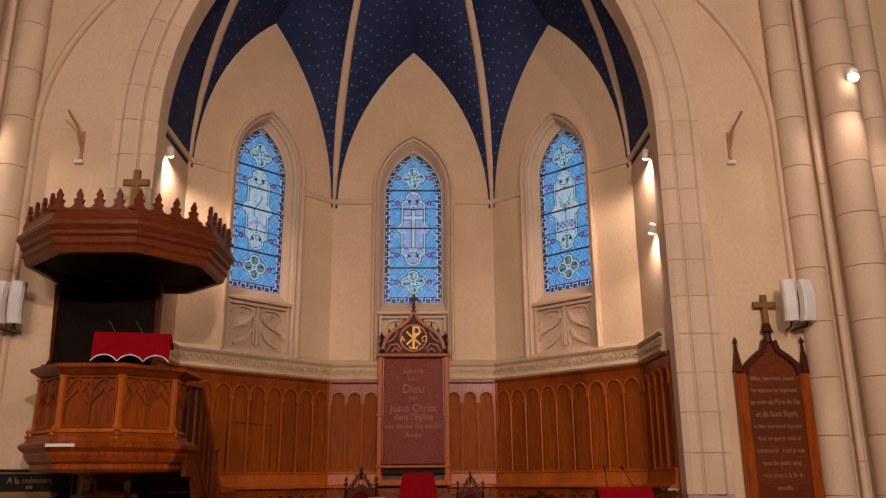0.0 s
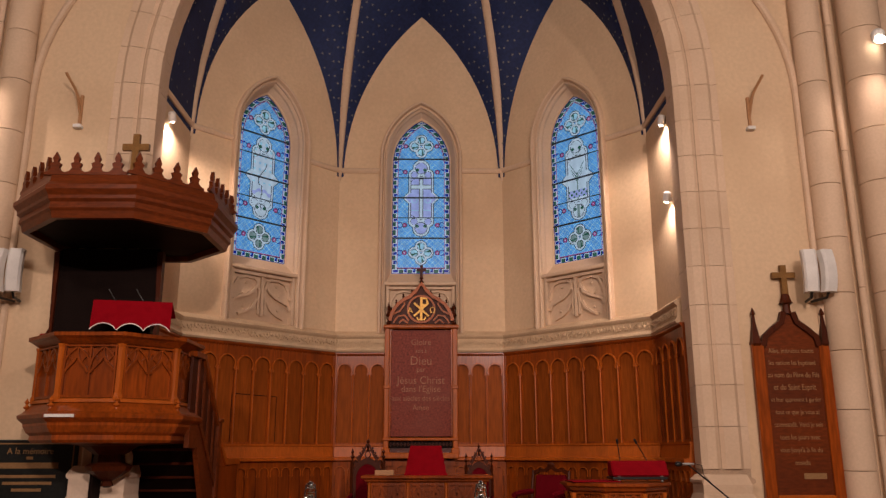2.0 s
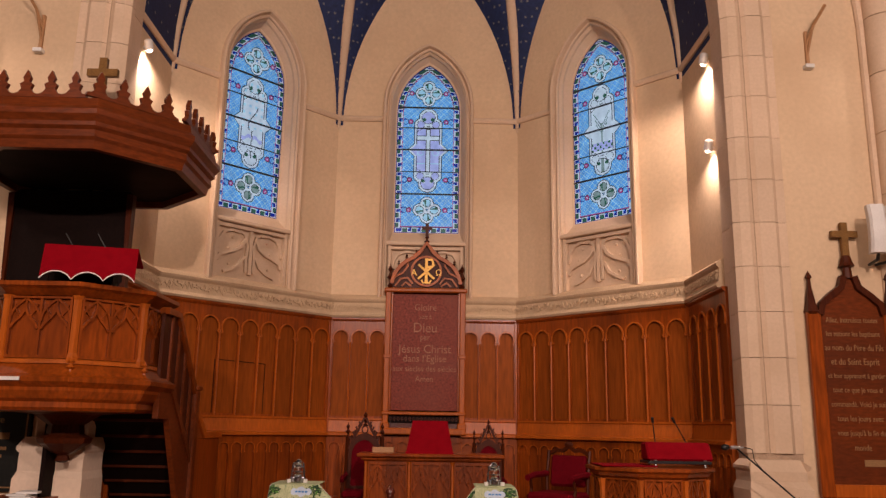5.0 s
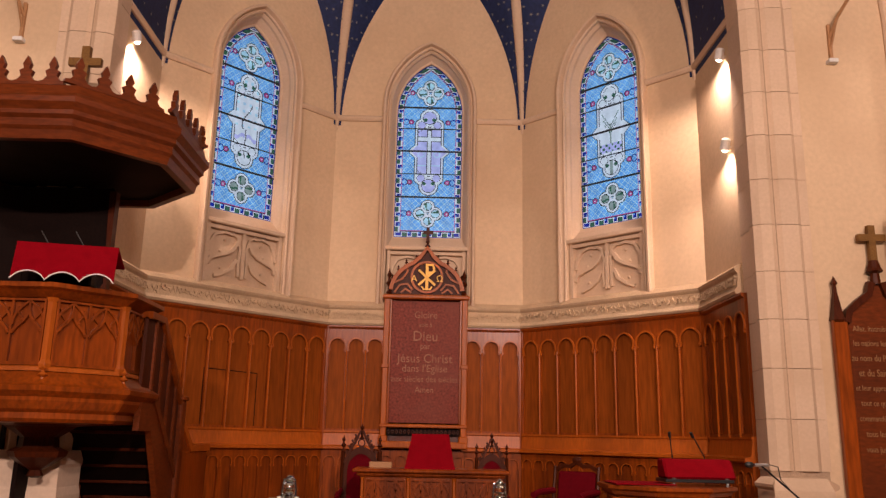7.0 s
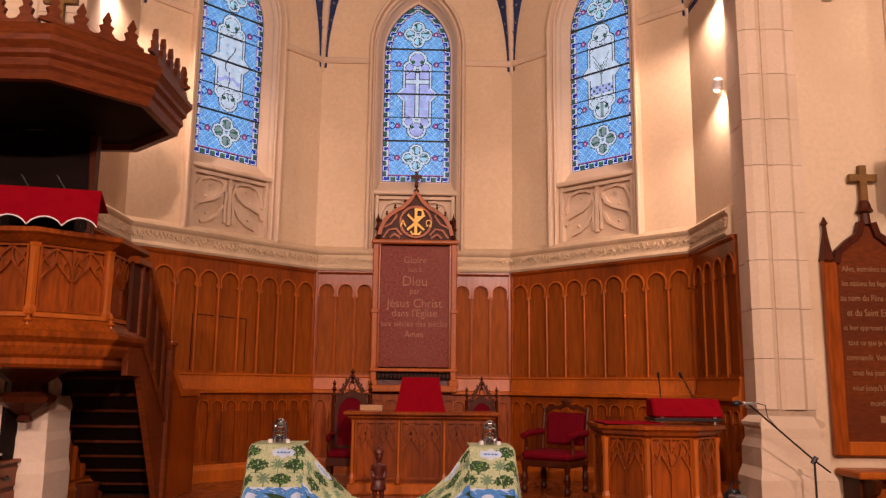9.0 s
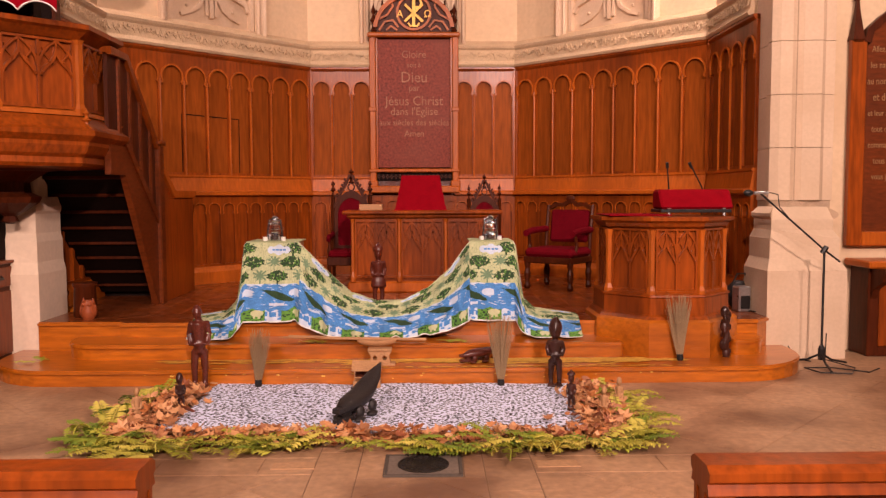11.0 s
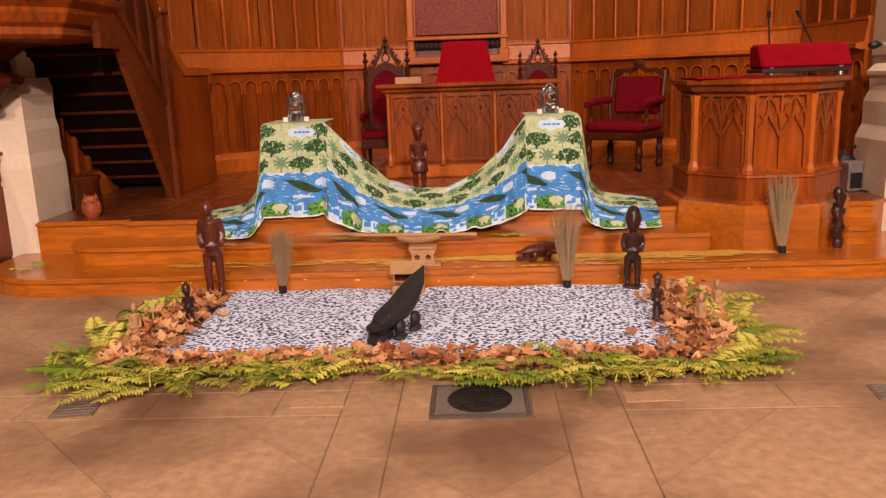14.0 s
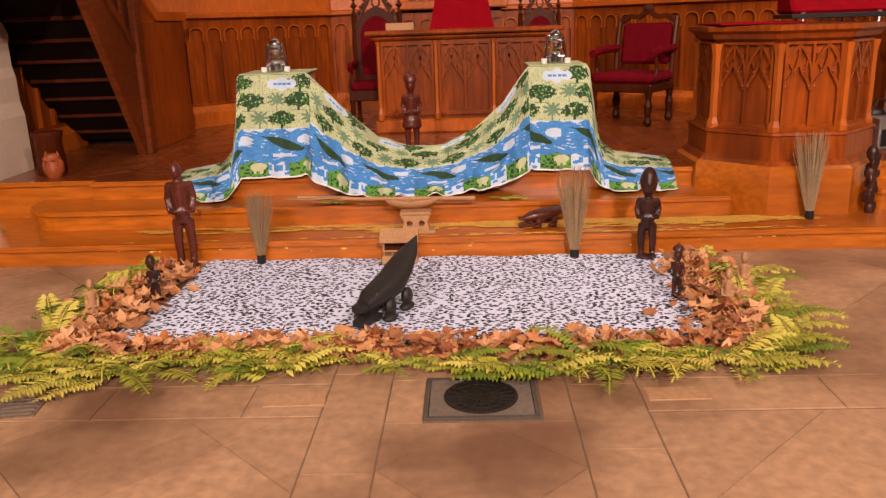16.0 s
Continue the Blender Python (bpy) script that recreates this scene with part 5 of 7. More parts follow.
PRINT = [print_mat("print_lime", (0.40, 0.45, 0.25)), print_mat("print_leaf", (0.022, 0.055, 0.022), 0.4), print_mat("print_blue", (0.06, 0.225, 0.53), 0.5), print_mat("print_pale", (0.50, 0.60, 0.72)),
         print_mat("print_palm", (0.14, 0.23, 0.13), 0.3), print_mat("print_yellow", (0.50, 0.52, 0.30)), print_mat("print_green", (0.10, 0.27, 0.04), 0.25), print_mat("print_hem", (0.75, 0.72, 0.66))]


def hash01(a, b):
    v = math.sin(a * 12.9898 + b * 78.233) * 43758.5453
    return v - math.floor(v)


def print_at(s, v):
    """Which ink lies at s metres along the cloth and v metres below its upper hem."""
    if v > 0.775 or v < 0.008:
        return 7
    wob = 0.012 * math.sin(s * 23) + 0.008 * math.sin(s * 61)
    if v < 0.43:
        row = 0 if v < 0.15 else (1 if v < 0.295 else 2)
        cell = (0.48, 0.36, 0.36)[row]
        off = (0.01, 0.10, 0.22)[row]
        k = math.floor((s + off) / cell)
        x = (s + off) - (k + 0.5) * cell
        y = v - (0.085, 0.225, 0.365)[row]
        if row == 0:
            if (x + 0.09) ** 2 / 0.0110 + y * y / (0.0024 + 0.0010 * math.cos((x + 0.09) * 70)) < 1:
                if abs(y) < 0.009 and abs(math.sin((x + 0.09) * 95)) > 0.35 and abs(x + 0.09) < 0.062:
                    return 2
                return 3
        else:
            px = x + 0.10
            r, a = math.hypot(px, y + 0.02), math.atan2(y + 0.02, px)
            if r < 0.070 * (0.42 + 0.58 * abs(math.cos(a * 4.5)) ** 2) and y < 0.02 + 0.3 * abs(px):
                return 4
            if abs(px) < 0.005 and -0.02 < y < 0.07:
                return 4
        tx = x - 0.06
        big = 0.95 + 0.35 * hash01(k * 3 + row, 5)
        tx -= 0.04 * (hash01(k, row) - 0.5)
        for bx, by, br in ((0.0, -0.034, 0.044), (-0.042, -0.008, 0.040), (0.044, -0.012, 0.042), (0.012, 0.006, 0.034)):
            ex, ey = tx - bx * big, (y - by * big) * 1.2
            if math.hypot(ex, ey) < br * big * (1 + 0.16 * math.sin(math.atan2(ey, ex) * 7 + k + bx * 50)) and hash01(int(s * 110), int(v * 110)) > 0.09:
                return 1 if hash01(int(s * 118), int(v * 118)) > 0.16 else 6
        if abs(tx) < 0.009 and 0 < y < 0.078:
            return 1
        if abs(y - 0.07) < 0.006 and abs(tx) < 0.05:
            return 4
        if hash01(int(s * 160), int(v * 160)) > 0.95:
            return 4
        return 5 if (s * 62) % 1.0 < 0.35 or hash01(int(s * 70), int(v * 70)) > 0.8 else 0
    if v < 0.435 + wob:
        return 3
    if v < 0.655:
        k = math.floor(s / 0.44)
        x, y = s - (k + 0.5) * 0.44, v - 0.535
        d = x * 0.94 + y * 0.34
        e = -x * 0.34 + y * 0.94
        if abs(e) < 0.030 * max(0, 1 - (abs(d - 0.02) / 0.15) ** 2) + (0.004 if abs(d) < 0.16 else 0) and abs(d) < 0.17:
            return 1
        if (x - 0.17) ** 2 / 0.0042 + (y + 0.02) ** 2 / 0.0012 < 1:
            return 3
        if abs(y - 0.085) < 0.011 and abs(x) < 0.07:
            return 3
        return 3 if math.sin(s * 31 + 4 * math.sin(v * 47)) * math.sin(v * 118 + 3 * math.sin(s * 17)) > 0.82 else 2
    k = math.floor(s / 0.37)
    x, y = s - (k + 0.5) * 0.37, v - 0.715
    if -0.15 < x < 0.07:
        hx = x - 0.0
        if hx * hx / 0.0030 + (y + 0.012) ** 2 / 0.0009 < 1 or (abs(abs(hx) - 0.022) < 0.011 and -0.02 < y < 0.036):
            return 5
        if y < -0.045 + 0.012 * math.sin(x * 40):
            return 2
        return 1 if hash01(int(s * 80), int(v * 80)) > 0.72 else 6
    if abs(y + 0.005) < 0.02 and hash01(int(s * 60), 3) > 0.35:
        return 2
    return 2 if y < -0.035 + 0.012 * math.sin(s * 50) or math.sin(s * 43) * math.sin(v * 90 + s * 11) > 0.55 else 3


CLOTH_COLS = [(-1.74, 10.34, .45, 9.99, .288), (-1.48, 10.38, .49, 9.99, .288), (-1.36, 10.33, .62, 10.0, .29), (-1.31, 10.33, 1.10, 10.08, .36), (-1.285, 10.33, 1.125, 10.14, .41), (-0.98, 10.335, 1.125, 10.14, .41),
              (-0.82, 10.33, 1.125, 10.12, .42), (-0.72, 10.35, 1.02, 10.08, .37), (-0.55, 10.38, .83, 10.02, .315), (-0.35, 10.40, .64, 9.97, .29), (-0.12, 10.41, .565, 9.95, .285), (0.12, 10.40, .575, 9.96, .29),
              (0.35, 10.38, .69, 10.0, .31), (0.55, 10.36, .87, 10.06, .345), (0.73, 10.335, 1.125, 10.12, .42), (0.95, 10.335, 1.125, 10.14, .41), (1.125, 10.33, 1.125, 10.14, .41), (1.15, 10.33, 1.08, 10.06, .35),
              (1.22, 10.36, .60, 10.0, .29), (1.32, 10.38, .50, 9.99, .288), (1.70, 10.34, .45, 9.99, .288)]


def cloth_at(x, v):
    for a, b in zip(CLOTH_COLS, CLOTH_COLS[1:]):
        if x <= b[0]:
            break
    t = min(1, max(0, (x - a[0]) / (b[0] - a[0])))
    y0, z0, y1, z1 = (a[k] + (b[k] - a[k]) * t for k in (1, 2, 3, 4))
    sag = 1 if -0.8 < x < 0.72 else 0
    bulge = 0.045 * math.sin(math.pi * v) if (x < -1.36 or x > 1.2) else 0.012 * math.sin(math.pi * v)
    fold = (0.032 * math.sin(x * 27 + v * 3) + 0.018 * math.sin(x * 49 - v * 5)) * (0.2 + v) + sag * 0.026 * math.sin(v * 17 + x * 5)
    if -1.29 < x < -0.85 or 0.74 < x < 1.12:
        fold *= 0.35
    vv = v ** (1.25 if sag else 1.0)
    return Vector((x, y0 + (y1 - y0) * v - fold * 0.8, z0 + (z1 - z0) * vv + bulge + abs(fold) * 0.15))


printed = thing("printed_cloth", (-0.145, -1.70, -0.003), "printed cotton cloth with trees, river and huts in green and blue", "cloth")
printed.scale = (1.033, 1.16, 1.012)
dx, rows = 0.0058, 134
xs = [-1.74 + k * dx for k in range(int(3.44 / dx) + 1)]
verts, faces, mats, run, last = [], [], [], 0.0, None
arc = []
for x in xs:
    mid = cloth_at(x, 0.4)
    if last is not None:
        run += (mid - last).length
    last = mid
    arc.append(run)
    verts += [tuple(cloth_at(x, k / rows)) for k in range(rows + 1)]
for i in range(len(xs) - 1):
    for k in range(rows):
        a = i * (rows + 1) + k
        faces.append((a, a + rows + 1, a + rows + 2, a + 1))
        mats.append(print_at(arc[i], (k + 0.5) / rows * 0.785))
mesh = bpy.data.meshes.new("drape")
mesh.from_pydata(verts, [], faces)
for m in PRINT:
    mesh.materials.append(m)
mesh.polygons.foreach_set("material_index", mats)
mesh.polygons.foreach_set("use_smooth", [True] * len(faces))
drape = new("drape", mesh)
drape.parent = printed
sol = drape.modifiers.new("thick", "SOLIDIFY")
sol.thickness, sol.offset = 0.003, 1
for x0, x1 in ((-1.29, -0.82), (0.73, 1.125)):
    part("top_fold", box(x0, x1, 10.325, 10.74, 1.117, 1.127, 0.003), PRINT[0], printed)
    part("side_fold", box(x0 if x0 < 0 else x1 - 0.006, (x0 + 0.006) if x0 < 0 else x1, 10.33, 10.74, 0.43, 1.12, 0.002), PRINT[0], printed)
    pd = thing("pedestal", (1.033 * (x0 + x1) / 2 - 0.145, 10.53, PLAT), "plain wooden pedestal hidden under the printed cloth", "pedestal", "pedestals under the cloth")
    part("box", box((x0 - x1) / 2 + 0.012, (x1 - x0) / 2 - 0.012, -0.22, 0.21, 0, 0.72), PALE, pd)

# ---- lanterns ----
CLEAR = bpy.data.materials.new("lantern_glass")
CLEAR.use_nodes = True
cn, cl_ = CLEAR.node_tree.nodes, CLEAR.node_tree.links
cn.remove(cn["Principled BSDF"])
see, shiny, both = cn.new("ShaderNodeBsdfTransparent"), cn.new("ShaderNodeBsdfGlossy"), cn.new("ShaderNodeMixShader")
see.inputs["Color"].default_value = (0.86, 0.88, 0.88, 1)
shiny.inputs["Roughness"].default_value = 0.08
both.inputs["Fac"].default_value = 0.12
cl_.new(see.outputs[0], both.inputs[1])
cl_.new(shiny.outputs[0], both.inputs[2])
cl_.new(both.outputs[0], cn["Material Output"].inputs["Surface"])
CHROME = material("chrome", (0.62, 0.62, 0.62), 0.16, 1.0, grain=30, amount=0.1, bump=0.03)
for x in (-1.24, 0.815):
    la = thing("storm_lantern", (x, 10.46, 1.139), "chrome storm lantern with a clear glass chimney", "lantern", "lanterns on the pedestals")
    part("tank", lathe([(0.05, 0), (0.064, 0.006), (0.064, 0.045), (0.05, 0.06), (0.036, 0.07), (0.042, 0.082)], 16), CHROME, la, smooth=True)
    part("chimney", lathe([(0.026, 0.085), (0.040, 0.10), (0.041, 0.125), (0.030, 0.155)], 16), CLEAR, la, smooth=True)
    part("cap", lathe([(0.048, 0.145), (0.05, 0.16), (0.036, 0.175), (0.046, 0.19), (0.046, 0.205), (0.03, 0.225), (0.012, 0.236)], 16), CHROME, la, smooth=True)
    for s in (-1, 1):
        part("frame_tube", tube([(s * 0.070, 0, 0.01), (s * 0.068, 0, 0.06), (s * 0.058, 0, 0.15), (s * 0.054, 0, 0.19), (s * 0.03, 0, 0.20)], 0.011, 8), CHROME, la)
    part("burner", lathe([(0.034, 0.055), (0.036, 0.075), (0.02, 0.085), (0.012, 0.10)], 12), BRASS, la)
    part("guard", tube([(0.05 * math.cos(math.pi * j / 8), 0.05 * math.sin(math.pi * j / 8), 0.108) for j in range(17)], 0.004, 5), CHROME, la)
    part("bail", tube([(-0.06, 0, 0.15), (-0.075, 0.02, 0.11), (-0.05, 0.045, 0.07), (0.05, 0.045, 0.07), (0.075, 0.02, 0.11), (0.06, 0, 0.15)], 0.003, 5), CHROME, la)
    for s in (-1, 1):
        cn = thing("tea_light", (x + s * 0.085, 10.42, 1.139), "small pale candle beside a lantern", "candle", "candles on the pedestals")
        part("wax", lathe([(0.022, 0), (0.022, 0.035), (0.018, 0.036)], 10), PRINT[7], cn)


# ---- carved figures: each one plain mesh ----
def limb(bm, pts, r0, r1):
    n = len(pts)
    tube(pts, r0, 8, bm, [r0 + (r1 - r0) * k / (n - 1) for k in range(n)])


def carve(ob, size):
    """Fuse the pieces of a carving into one worn skin."""
    fuse = ob.modifiers.new("fuse", "REMESH")
    fuse.mode, fuse.voxel_size, fuse.use_smooth_shade = "VOXEL", size, True
    soft = ob.modifiers.new("soft", "SMOOTH")
    soft.factor, soft.iterations = 0.5, 3


def figure(name, at, h, mat, label, head=0.11, belly=1.0, lean=0.0, rz=0, hat=False, base=True, squat=1.0, skirt=False):
    bm = bmesh.new()
    if base:
        lathe([(0.11 * h, 0), (0.115 * h, 0.01 * h), (0.11 * h, 0.045 * h)], 12, (0, 0, 0), bm, squash=0.8)
    top = h * (1 - head * 2.1)
    hip = h * 0.46 * squat
    for s in (-1, 1):
        limb(bm, [(s * 0.055 * h, -0.02 * h, 0.03 * h), (s * 0.06 * h, 0.0, hip * 0.5), (s * 0.05 * h, 0.0, hip)], 0.032 * h, 0.05 * h)
        ball((s * 0.058 * h, -0.045 * h, 0.05 * h), (0.032 * h, 0.06 * h, 0.025 * h), bm, 8, 6)
        limb(bm, [(s * 0.10 * h, 0.0, top - 0.05 * h), (s * 0.125 * h, 0.012 * h, (top + hip) / 2 + 0.01 * h), (s * 0.105 * h, -0.05 * h, hip + 0.07 * h), (s * 0.045 * h, -0.10 * h, hip + 0.09 * h)], 0.026 * h, 0.018 * h)
        ball((s * 0.088 * h, 0, top - 0.05 * h), (0.042 * h, 0.042 * h, 0.04 * h), bm, 8, 6)
    limb(bm, [(0, 0, hip - 0.03 * h), (0, -0.012 * h * belly, hip + 0.08 * h), (0, -0.01 * h, (hip + top) / 2 + 0.02 * h), (0, 0, top - 0.03 * h)], 0.068 * h, 0.085 * h)
    ball((0, -0.03 * h * belly, hip + 0.08 * h), (0.075 * h, 0.07 * h * belly, 0.07 * h), bm, 10, 8)
    ball((0, -0.02 * h, top - 0.1 * h), (0.088 * h, 0.065 * h, 0.075 * h), bm, 10, 8)
    limb(bm, [(0, 0, top - 0.04 * h), (lean * h * 0.4, 0, top + 0.04 * h)], 0.045 * h, 0.038 * h)
    hz = h - head * h * 1.05
    hx = lean * h
    ball((hx, -0.01 * h, hz), (head * h * 0.62, head * h * 0.78, head * h * 1.05), bm, 12, 10)
    ball((hx, -head * h * 0.85, hz - head * h * 0.15), (0.014 * h, 0.02 * h, 0.028 * h), bm, 6, 5)
    ball((hx, -head * h * 0.65, hz - head * h * 0.55), (0.03 * h, 0.02 * h, 0.014 * h), bm, 6, 5)
    for s in (-1, 1):
        ball((hx + s * head * h * 0.6, 0, hz), (0.012 * h, 0.02 * h, 0.03 * h), bm, 6, 5)
    if hat:
        lathe([(head * h * 0.95, h * 0.95), (head * h * 0.8, h), (head * h * 0.6, h * 1.04), (head * h * 0.25, h * 1.05), (head * h * 0.2, h * 1.1)], 10, (hx, 0, 0), bm)
    if skirt:
        lathe([(0.14 * h, hip - 0.12 * h), (0.12 * h, hip), (0.09 * h, hip + 0.05 * h)], 12, (0, 0, 0), bm, squash=0.8)
    ob = new(name, finish(bm, mat, name, True))
    carve(ob, h * 0.016)
    ob.matrix_basis = pose(*at, 0, 0, rz)
    return tagged(ob, label, "statuette", "carved figures")


figure("carved_statuette", (-1.64, 9.27, 0), 0.69, MAHOG, "tall dark red polished wooden standing figure", 0.085, 1.0, -0.02, 15)
figure("carved_statuette", (1.25, 9.22, 0), 0.58, EBONY, "dark polished wooden standing figure with a large head", 0.15, 1.0, 0.0, -10, squat=0.85)
figure("carved_statuette", (-0.30, 11.11, PLAT), 0.62, MAHOG, "brown polished wooden figure with a cap and a skirt", 0.10, 0.8, 0.0, 5, hat=True, skirt=True)
figure("carved_statuette", (-1.58, 8.56, 0.012), 0.28, EBONY, "small black carved wooden figure among the leaves", 0.15, 1.2, -0.02, 20, squat=0.8)
figure("carved_statuette", (1.25, 8.48, 0.012), 0.27, EBONY, "small black carved wooden figure with a cap", 0.13, 1.2, 0.0, -20, squat=0.8, hat=True)
figure("carved_statuette", (-1.78, 8.24, 0.012), 0.25, PALE, "small pale carved wooden figure among the leaves", 0.12, 0.7, 0.0, 30, squat=0.7)
figure("carved_statuette", (1.43, 8.21, 0.012), 0.24, PALE, "small pale carved wooden figure among the leaves", 0.12, 0.7, 0.0, -30, squat=0.7)
figure("carved_statuette", (1.60, 8.49, 0.012), 0.24, PALE, "small pale carved wooden figure among the leaves", 0.13, 0.7, 0.0, -30, squat=0.7)
bm = bmesh.new()
for k, (r, z) in enumerate(((0.05, 0.03), (0.06, 0.11), (0.045, 0.19), (0.06, 0.27), (0.045, 0.34), (0.055, 0.40))):
    ball((0.012 * (-1) ** k, 0.0, z), (r, r * 0.85, 0.055), bm, 10, 8)
for k in range(10):
    ball((0.05 * math.cos(k * 2.1), 0.045 * math.sin(k * 2.1), 0.05 + 0.036 * k), (0.022, 0.022, 0.03), bm, 6, 5)
ob = new("carved_totem", finish(bm, EBONY, "carved_totem", True))
carve(ob, 0.007)
ob.matrix_basis = pose(2.83, 9.73, STEP1) @ Matrix.Diagonal((0.74, 0.74, 1.0, 1))
tagged(ob, "black carved wooden post of entwined figures on the step", "statuette", "carved figures")
# owl and pot
bm = lathe([(0.05, 0), (0.066, 0.03), (0.07, 0.08), (0.058, 0.12), (0.062, 0.15), (0.045, 0.18), (0.01, 0.185)], 14)
for s in (-1, 1):
    ball((s * 0.028, -0.056, 0.145), (0.02, 0.012, 0.02), bm, 8, 6)
    lathe([(0.016, 0), (0.003, 0.035)], 6, (s * 0.045, 0, 0.165), bm)
    ball((s * 0.062, 0.0, 0.08), (0.018, 0.04, 0.06), bm, 8, 6)
ob = new("owl_ornament", finish(bm, TERRA, "owl_ornament", True))
ob.matrix_basis = pose(-3.00, 10.39, PLAT)
tagged(ob, "small reddish carved owl on the platform edge", "ornament")
pot = thing("wooden_pot", (-3.10, 10.56, PLAT), "plain brown wooden pot beside the pier", "pot")
part("body", lathe([(0.10, 0), (0.11, 0.02), (0.10, 0.28), (0.115, 0.30), (0.115, 0.33), (0.09, 0.33)], 18), OAKD, pot, smooth=True)

# crocodiles
def crocodile(at, L, mat, label, rz, tail_up=1.0):
    bm = bmesh.new()
    pts = [(0, -0.50, 0.22), (0, -0.33, 0.26), (0, -0.15, 0.27), (0, 0.05, 0.27 + 0.06 * tail_up), (0, 0.24, 0.27 + 0.24 * tail_up), (0, 0.46, 0.27 + 0.48 * tail_up), (0, 0.68, 0.27 + 0.78 * tail_up)]
    rad = [0.07, 0.12, 0.145, 0.15, 0.14, 0.10, 0.010]
    rings = []
    n = 12
    for (x, y, z), r in zip(pts, rad):
        rings.append([bm.verts.new((r * 1.15 * math.cos(2 * math.pi * k / n) * L, y * L, (z + r * 0.9 * math.sin(2 * math.pi * k / n)) * L)) for k in range(n)])
    for a, b in zip(rings, rings[1:]):
        for k in range(n):
            bm.faces.new((a[k], a[(k + 1) % n], b[(k + 1) % n], b[k]))
    bm.faces.new(rings[0][::-1])
    bm.faces.new(rings[-1])
    # jaws
    for z0, z1, tip in ((0.20, 0.26, 0.24), (0.05, 0.11, 0.03)):
        plate([[(-0.10 * L, -0.30 * L), (-0.055 * L, -0.62 * L), (0.055 * L, -0.62 * L), (0.10 * L, -0.30 * L)]], -z1 * L, -z0 * L, bm, Matrix(((1, 0, 0, 0), (0, 0, 1, 0), (0, -1, 0, 0), (0, 0, 0, 1))))
    for k in range(7):
        for s in (-1, 1):
            lathe([(0.011 * L, 0), (0.002 * L, -0.035 * L)], 5, (s * (0.085 - 0.005 * k) * L, (-0.36 - 0.036 * k) * L, 0.205 * L), bm)
            lathe([(0.011 * L, 0), (0.002 * L, 0.03 * L)], 5, (s * (0.085 - 0.005 * k) * L, (-0.36 - 0.036 * k) * L, 0.105 * L), bm)
    ball((0, -0.36 * L, 0.15 * L), (0.075 * L, 0.1 * L, 0.09 * L), bm, 8, 6)
    for s in (-1, 1):
        ball((s * 0.075 * L, -0.34 * L, 0.31 * L), (0.03 * L, 0.04 * L, 0.03 * L), bm, 8, 6)
        for y in (-0.2, 0.16):
            ball((s * 0.135 * L, y * L, 0.14 * L), (0.06 * L, 0.08 * L, 0.10 * L), bm, 8, 6)
            ball((s * 0.165 * L, (y - 0.06) * L, 0.055 * L), (0.07 * L, 0.11 * L, 0.045 * L), bm, 8, 6)
    ob = new("carved_crocodile", finish(bm, mat, "carved_crocodile", True))
    ob.matrix_basis = pose(*at, 0, 0, rz)
    return tagged(ob, label, "carving", "carved animals")


CHAR = material("blackened_wood", (0.020, 0.016, 0.015), 0.45, grain=22, amount=0.4, bump=0.3)
crocodile((-0.27, 8.34, 0.012), 0.50, CHAR, "black carved wooden crocodile with open jaws and raised tail", -24, 0.48)
crocodile((0.66, 9.58, STEP1), 0.30, MAHOG, "small reddish carved crocodile lying on the step", -72, 0.15)

# carved hut box, stool, boat and paddle in front of the cloth
hut = thing("model_hut", (-0.28, 9.25, 0.012), "pale wooden model hut with an open railed porch", "model")
part("base", box(-0.11, 0.11, -0.07, 0.07, 0, 0.055, 0.004), PALE, hut)
for x in (-0.095, -0.045, 0.0, 0.045, 0.095):
    part("post", lathe([(0.004, 0.055), (0.004, 0.15 if abs(x) > 0.09 else 0.085)], 6, (x, -0.06, 0)), PALE, hut)
part("railing", box(-0.1, 0.1, -0.064, -0.056, 0.082, 0.09), PALE, hut)
part("back_wall", box(-0.1, 0.1, 0.03, 0.045, 0.055, 0.15), OAKD, hut)
part("thatch", plate([[(-0.075, 0.14), (0.0, 0.2), (0.075, 0.14), (0.075, 0.155), (0.0, 0.215), (-0.075, 0.155)]], -0.12, 0.12, m=pose(0, 0, 0, 0, 0, 90)), PALE, hut)
stool = thing("carved_stool", (-0.19, 9.50, STEP1), "pale carved wooden stand with two round holes", "stand")
part("foot", box(-0.15, 0.13, -0.06, 0.06, 0, 0.022, 0.004), PALE, stool)
part("support", plate([[(-0.09, 0.02), (-0.075, 0.08), (-0.1, 0.125), (0.1, 0.125), (0.075, 0.08), (0.09, 0.02)], [(-0.055, 0.05), (-0.06, 0.075), (-0.04, 0.09), (-0.02, 0.075), (-0.025, 0.05)], [(0.055, 0.05), (0.06, 0.075), (0.04, 0.09), (0.02, 0.075), (0.025, 0.05)]], -0.045, 0.045), PALE, stool)
part("top", box(-0.1, 0.1, -0.055, 0.055, 0.125, 0.145, 0.004), PALE, stool)
boat = thing("wooden_bowl", (-0.22, 9.56, STEP1 + 0.146), "pale wooden boat-shaped bowl on the carved stand", "bowl")
bm = ball((0, 0, 0.055), (0.17, 0.06, 0.055), None, 16, 10)
for v in bm.verts:
    if v.co.z > 0.055:
        v.co.z = 0.055 + abs(v.co.x) * 0.08
part("hull", bm, PALE, boat, smooth=True)
pad = thing("wooden_paddle", (-0.22, 9.58, STEP1 + 0.205), "long pale reddish wooden paddle laid across the bowl", "paddle", rz=2)
